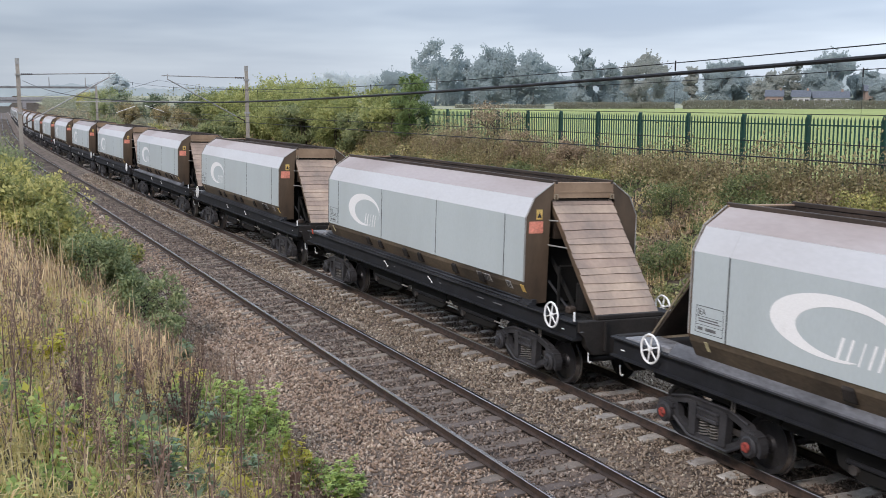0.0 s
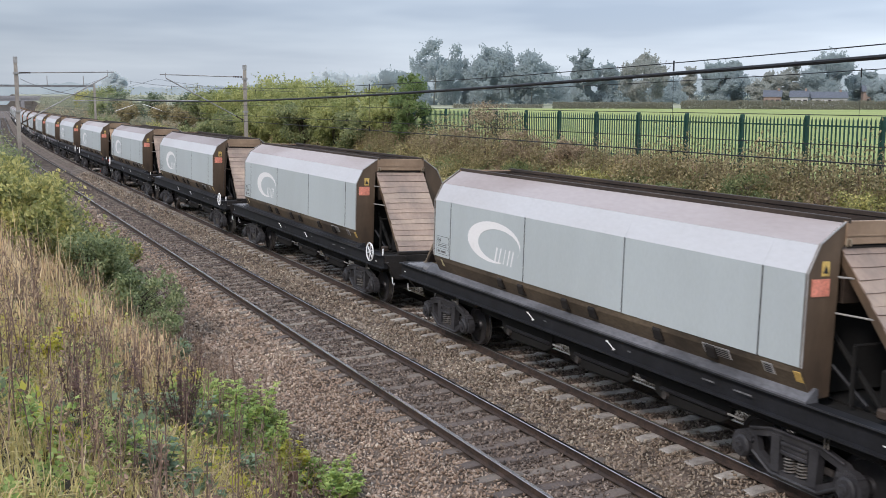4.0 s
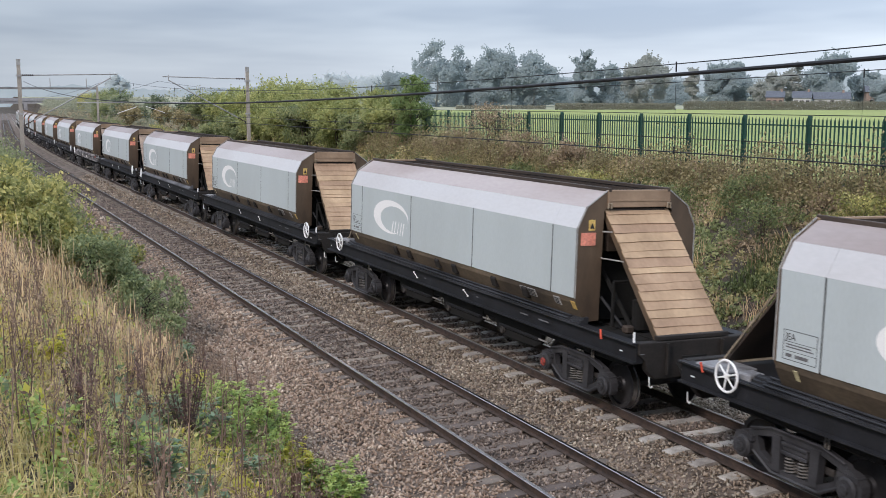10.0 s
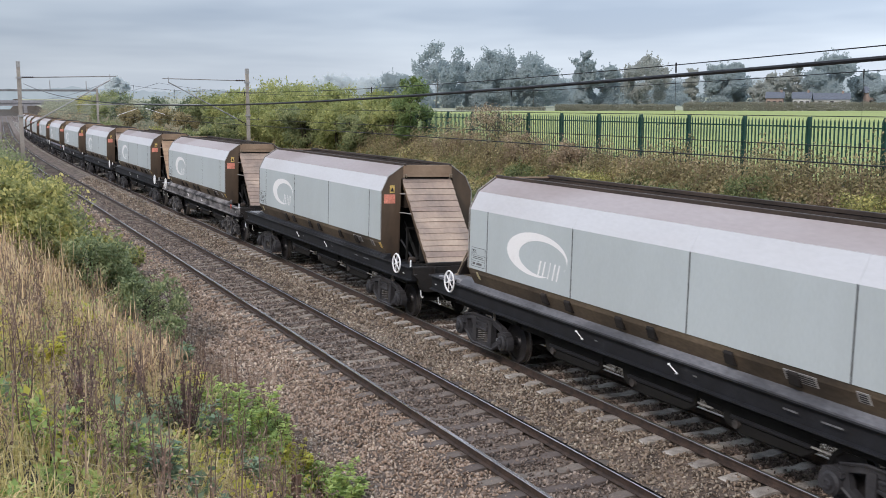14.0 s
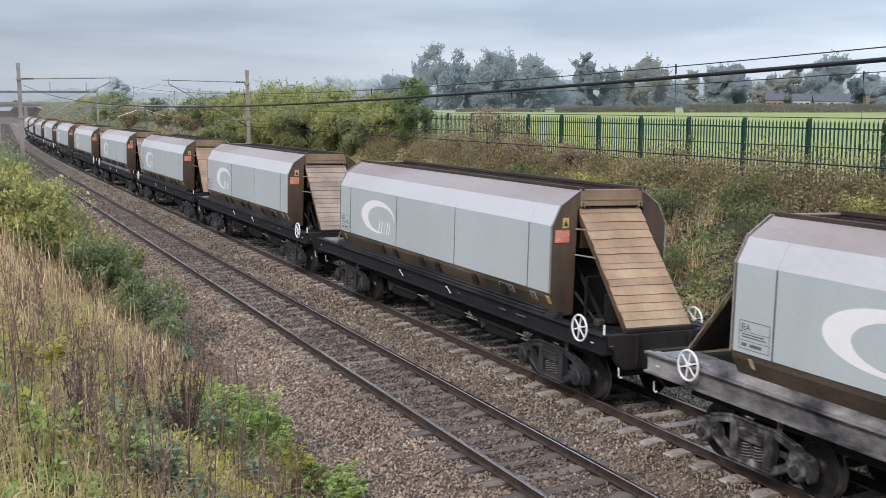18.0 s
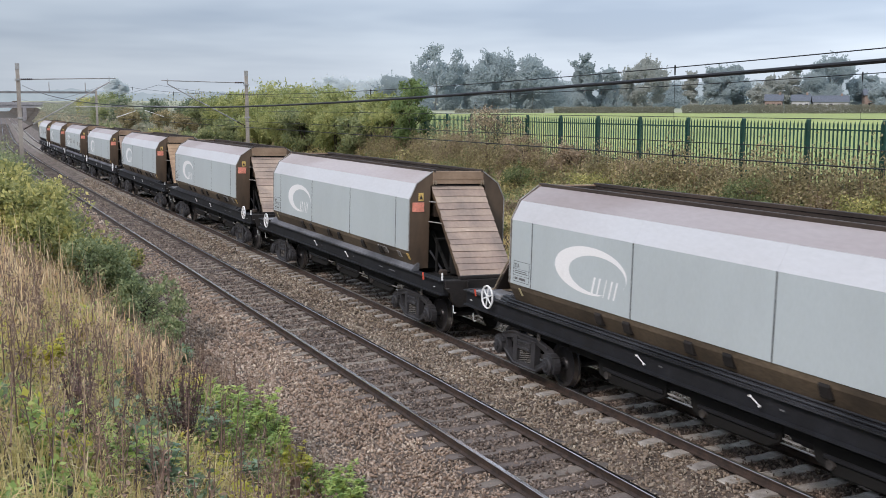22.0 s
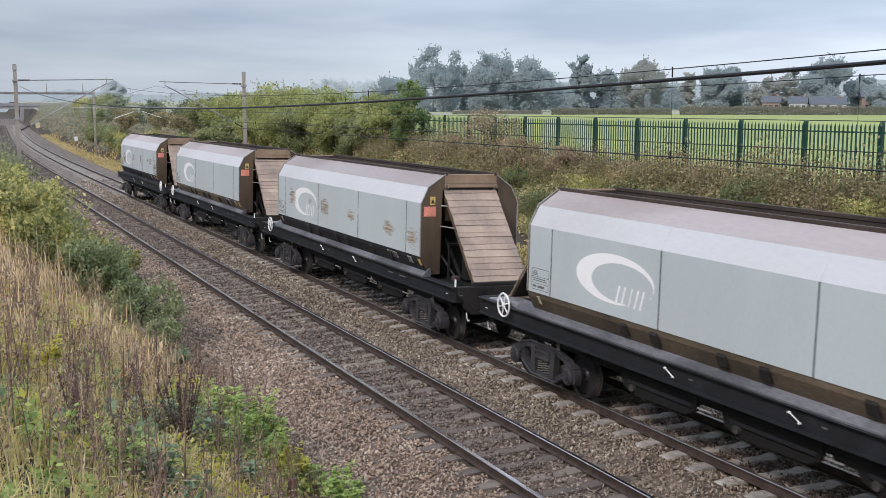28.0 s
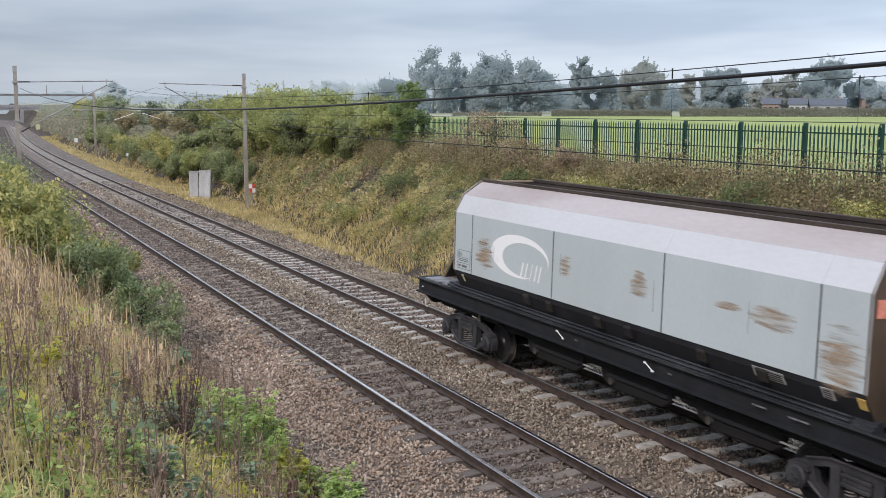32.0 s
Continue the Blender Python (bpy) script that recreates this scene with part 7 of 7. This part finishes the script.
part("stake_body", boxes((-0.06, 0.06, -0.02, 0.02, -0.3, 0.62), (-0.06, -0.04, -0.0205, 0.08, -0.3, 0.615)), M["rusty"], stake)
lone = thing("dead_stalk", pose(-2.45, 33.0, -0.45), "single dry stalk standing in the ballast", "weed")
part("stem", tube(bmesh.new(), (0, 0, 0), (0.03, 0, 1.45), 0.012, 0.004, 5), M["weed_brown"], lone)
_r = np.random.default_rng(8)
_p = np.stack([_r.normal(0.02, 0.035, 120), _r.normal(0, 0.035, 120), _r.uniform(0.6, 1.5, 120)], 1)
_v, _f = leaf_quads(_p, 0.05, _r)
part("seed_head", fast_mesh("seed_head", _v, _f, M["weed_brown"]), None, lone)


# ---- loose ballast stones where they can be told apart ----
def make_stones():
    rng = np.random.default_rng(55)
    total = []
    for y0, y1, n, r in ((9.0, 18, 46000, 0.0245), (18, 26, 42000, 0.026), (26, 38, 32000, 0.032), (38, 55, 21000, 0.036), (55, 92, 17000, 0.047)):
        x, y = rng.uniform(-4.0, 7.3, n), rng.uniform(y0, y1, n)
        rail = np.minimum(np.minimum(abs(x - RAIL), abs(x + RAIL)), np.minimum(abs(x - FAR_X - RAIL), abs(x - FAR_X + RAIL)))
        k = (rail > 0.085) & (x < np.array([verge(b) for b in y]) + 0.3) & (y > 15.0 - 1.1 * (x + 3.7))
        x, y = x[k], y[k]
        z = np.array([bed_z(a, b) for a, b in zip(x, y)])
        z += rng.uniform(-0.03, 0.035, len(x))
        # keep most of each sleeper's top clear
        for far in (0, 1):
            c, ph = (FAR_X, 7.08) if far else (0.0, 7.35)
            on = (abs(x - c) < 1.3) & (abs((y - ph + SLEEPER / 2) % SLEEPER - SLEEPER / 2) < 0.14)
            drop = on & (rng.random(len(x)) < np.where(abs(x - c) > 1.0, 0.85 if far else 0.6, np.where(abs(x - c) > 0.8, 0.25, 0.9 if far else 0.6)))
            x, y, z = x[~drop], y[~drop], z[~drop]
        total.append(np.stack([x, y, z, np.full(len(x), r) * rng.uniform(0.6, 1.5, len(x))], 1))
    # dark rubble strewn over the foot of the far bank
    x, y = rng.uniform(6.9, 10.6, 5200), rng.uniform(8.5, 24.0, 5200)
    k = rng.random(len(x)) < np.clip((11.2 - x) / 3.0, 0, 1)
    x, y = x[k], y[k]
    total.append(np.stack([x, y, [ground_z(a, b) for a, b in zip(x, y)], 0.034 * rng.uniform(0.5, 1.6, len(x))], 1))
    P = np.concatenate(total)
    P[:, 0] += np.array([drift(q) for q in P[:, 1]])
    n = len(P)
    chip = np.array([(1, 0, 0), (-1, 0, 0), (0, 1, 0), (0, -1, 0), (0, 0, 1), (0, 0, -1)], dtype=float)
    c = (chip[None] * rng.uniform(0.75, 1.25, (n, 6, 1)) + rng.normal(0, 0.3, (n, 6, 3))) * np.array([1.55, 1.1, 0.75])
    q = unit(rng.normal(size=(n, 4)))
    w, a, b, d = q.T
    R = np.stack([1 - 2 * (b * b + d * d), 2 * (a * b - w * d), 2 * (a * d + w * b), 2 * (a * b + w * d), 1 - 2 * (a * a + d * d), 2 * (b * d - w * a), 2 * (a * d - w * b), 2 * (b * d + w * a), 1 - 2 * (a * a + b * b)], 1).reshape(n, 3, 3)
    v = (np.einsum("nij,nkj->nki", R, c) * P[:, 3][:, None, None] + P[:, None, :3]).reshape(-1, 3)
    f = np.array([(0, 2, 4), (2, 1, 4), (1, 3, 4), (3, 0, 4), (2, 0, 5), (1, 2, 5), (3, 1, 5), (0, 3, 5)])
    f = (np.arange(n)[:, None, None] * 6 + f[None]).reshape(-1, 3)
    # greasy and dark between the rails, clean outside them
    xl = P[:, 0] - np.array([drift(q) for q in P[:, 1]])
    edge = 0.66 + 0.12 * rng.random(n)
    dirty = (np.abs(xl) < edge) | (np.abs(xl - FAR_X) < edge) | (xl > 7.3)
    ob = new("ballast_stones", fast_mesh("ballast_stones", v, f, [M["stone"], M["stone_dirty"], M["stone_rusty"]], np.repeat(np.where(dirty, 1, np.where(xl < -0.6 + rng.normal(0, 0.35, n), 2, 0)).astype(np.int32), 8)))
    tagged(ob, "loose crushed ballast stones, grey and brown", "ballast", kind="stuff")


make_stones()


# ---- what moves: the train and its wheels ----
def motions():
    times = [i * 1.0 for i in range(33)]
    runs = {round(t, 2): gone(t) for t in times}
    fine = [round(i * 0.05, 2) for i in range(641)]
    steps = [gone(t) for t in fine]
    for n, w in WAGONS.items():
        walk(w, [(t, wagon_pose(n, runs[round(t, 2)])) for t in times])
        near = [(t, s) for t, s in zip(fine, steps) if -16.0 < LEAD + n * PITCH - s < 48.0]
        if not near:
            continue
        for bog in [c for c in w.children if c.name.startswith("bogie")]:
            for ws in [c for c in bog.children if c.name.startswith("wheelset")]:
                y = ws.location.y
                rows, a = [], 0.0
                s0 = near[0][1]
                if near[0][0] > 0:
                    rows.append((0.0, pose(0, y, WHEEL)))
                for t, s in near:
                    a = math.degrees((s - s0) / WHEEL)
                    rows.append((t, pose(0, y, WHEEL, a, 0, 0)))
                if near[-1][0] < SECONDS:
                    rows.append((SECONDS, pose(0, y, WHEEL, a, 0, 0)))
                walk(ws, rows)


motions()
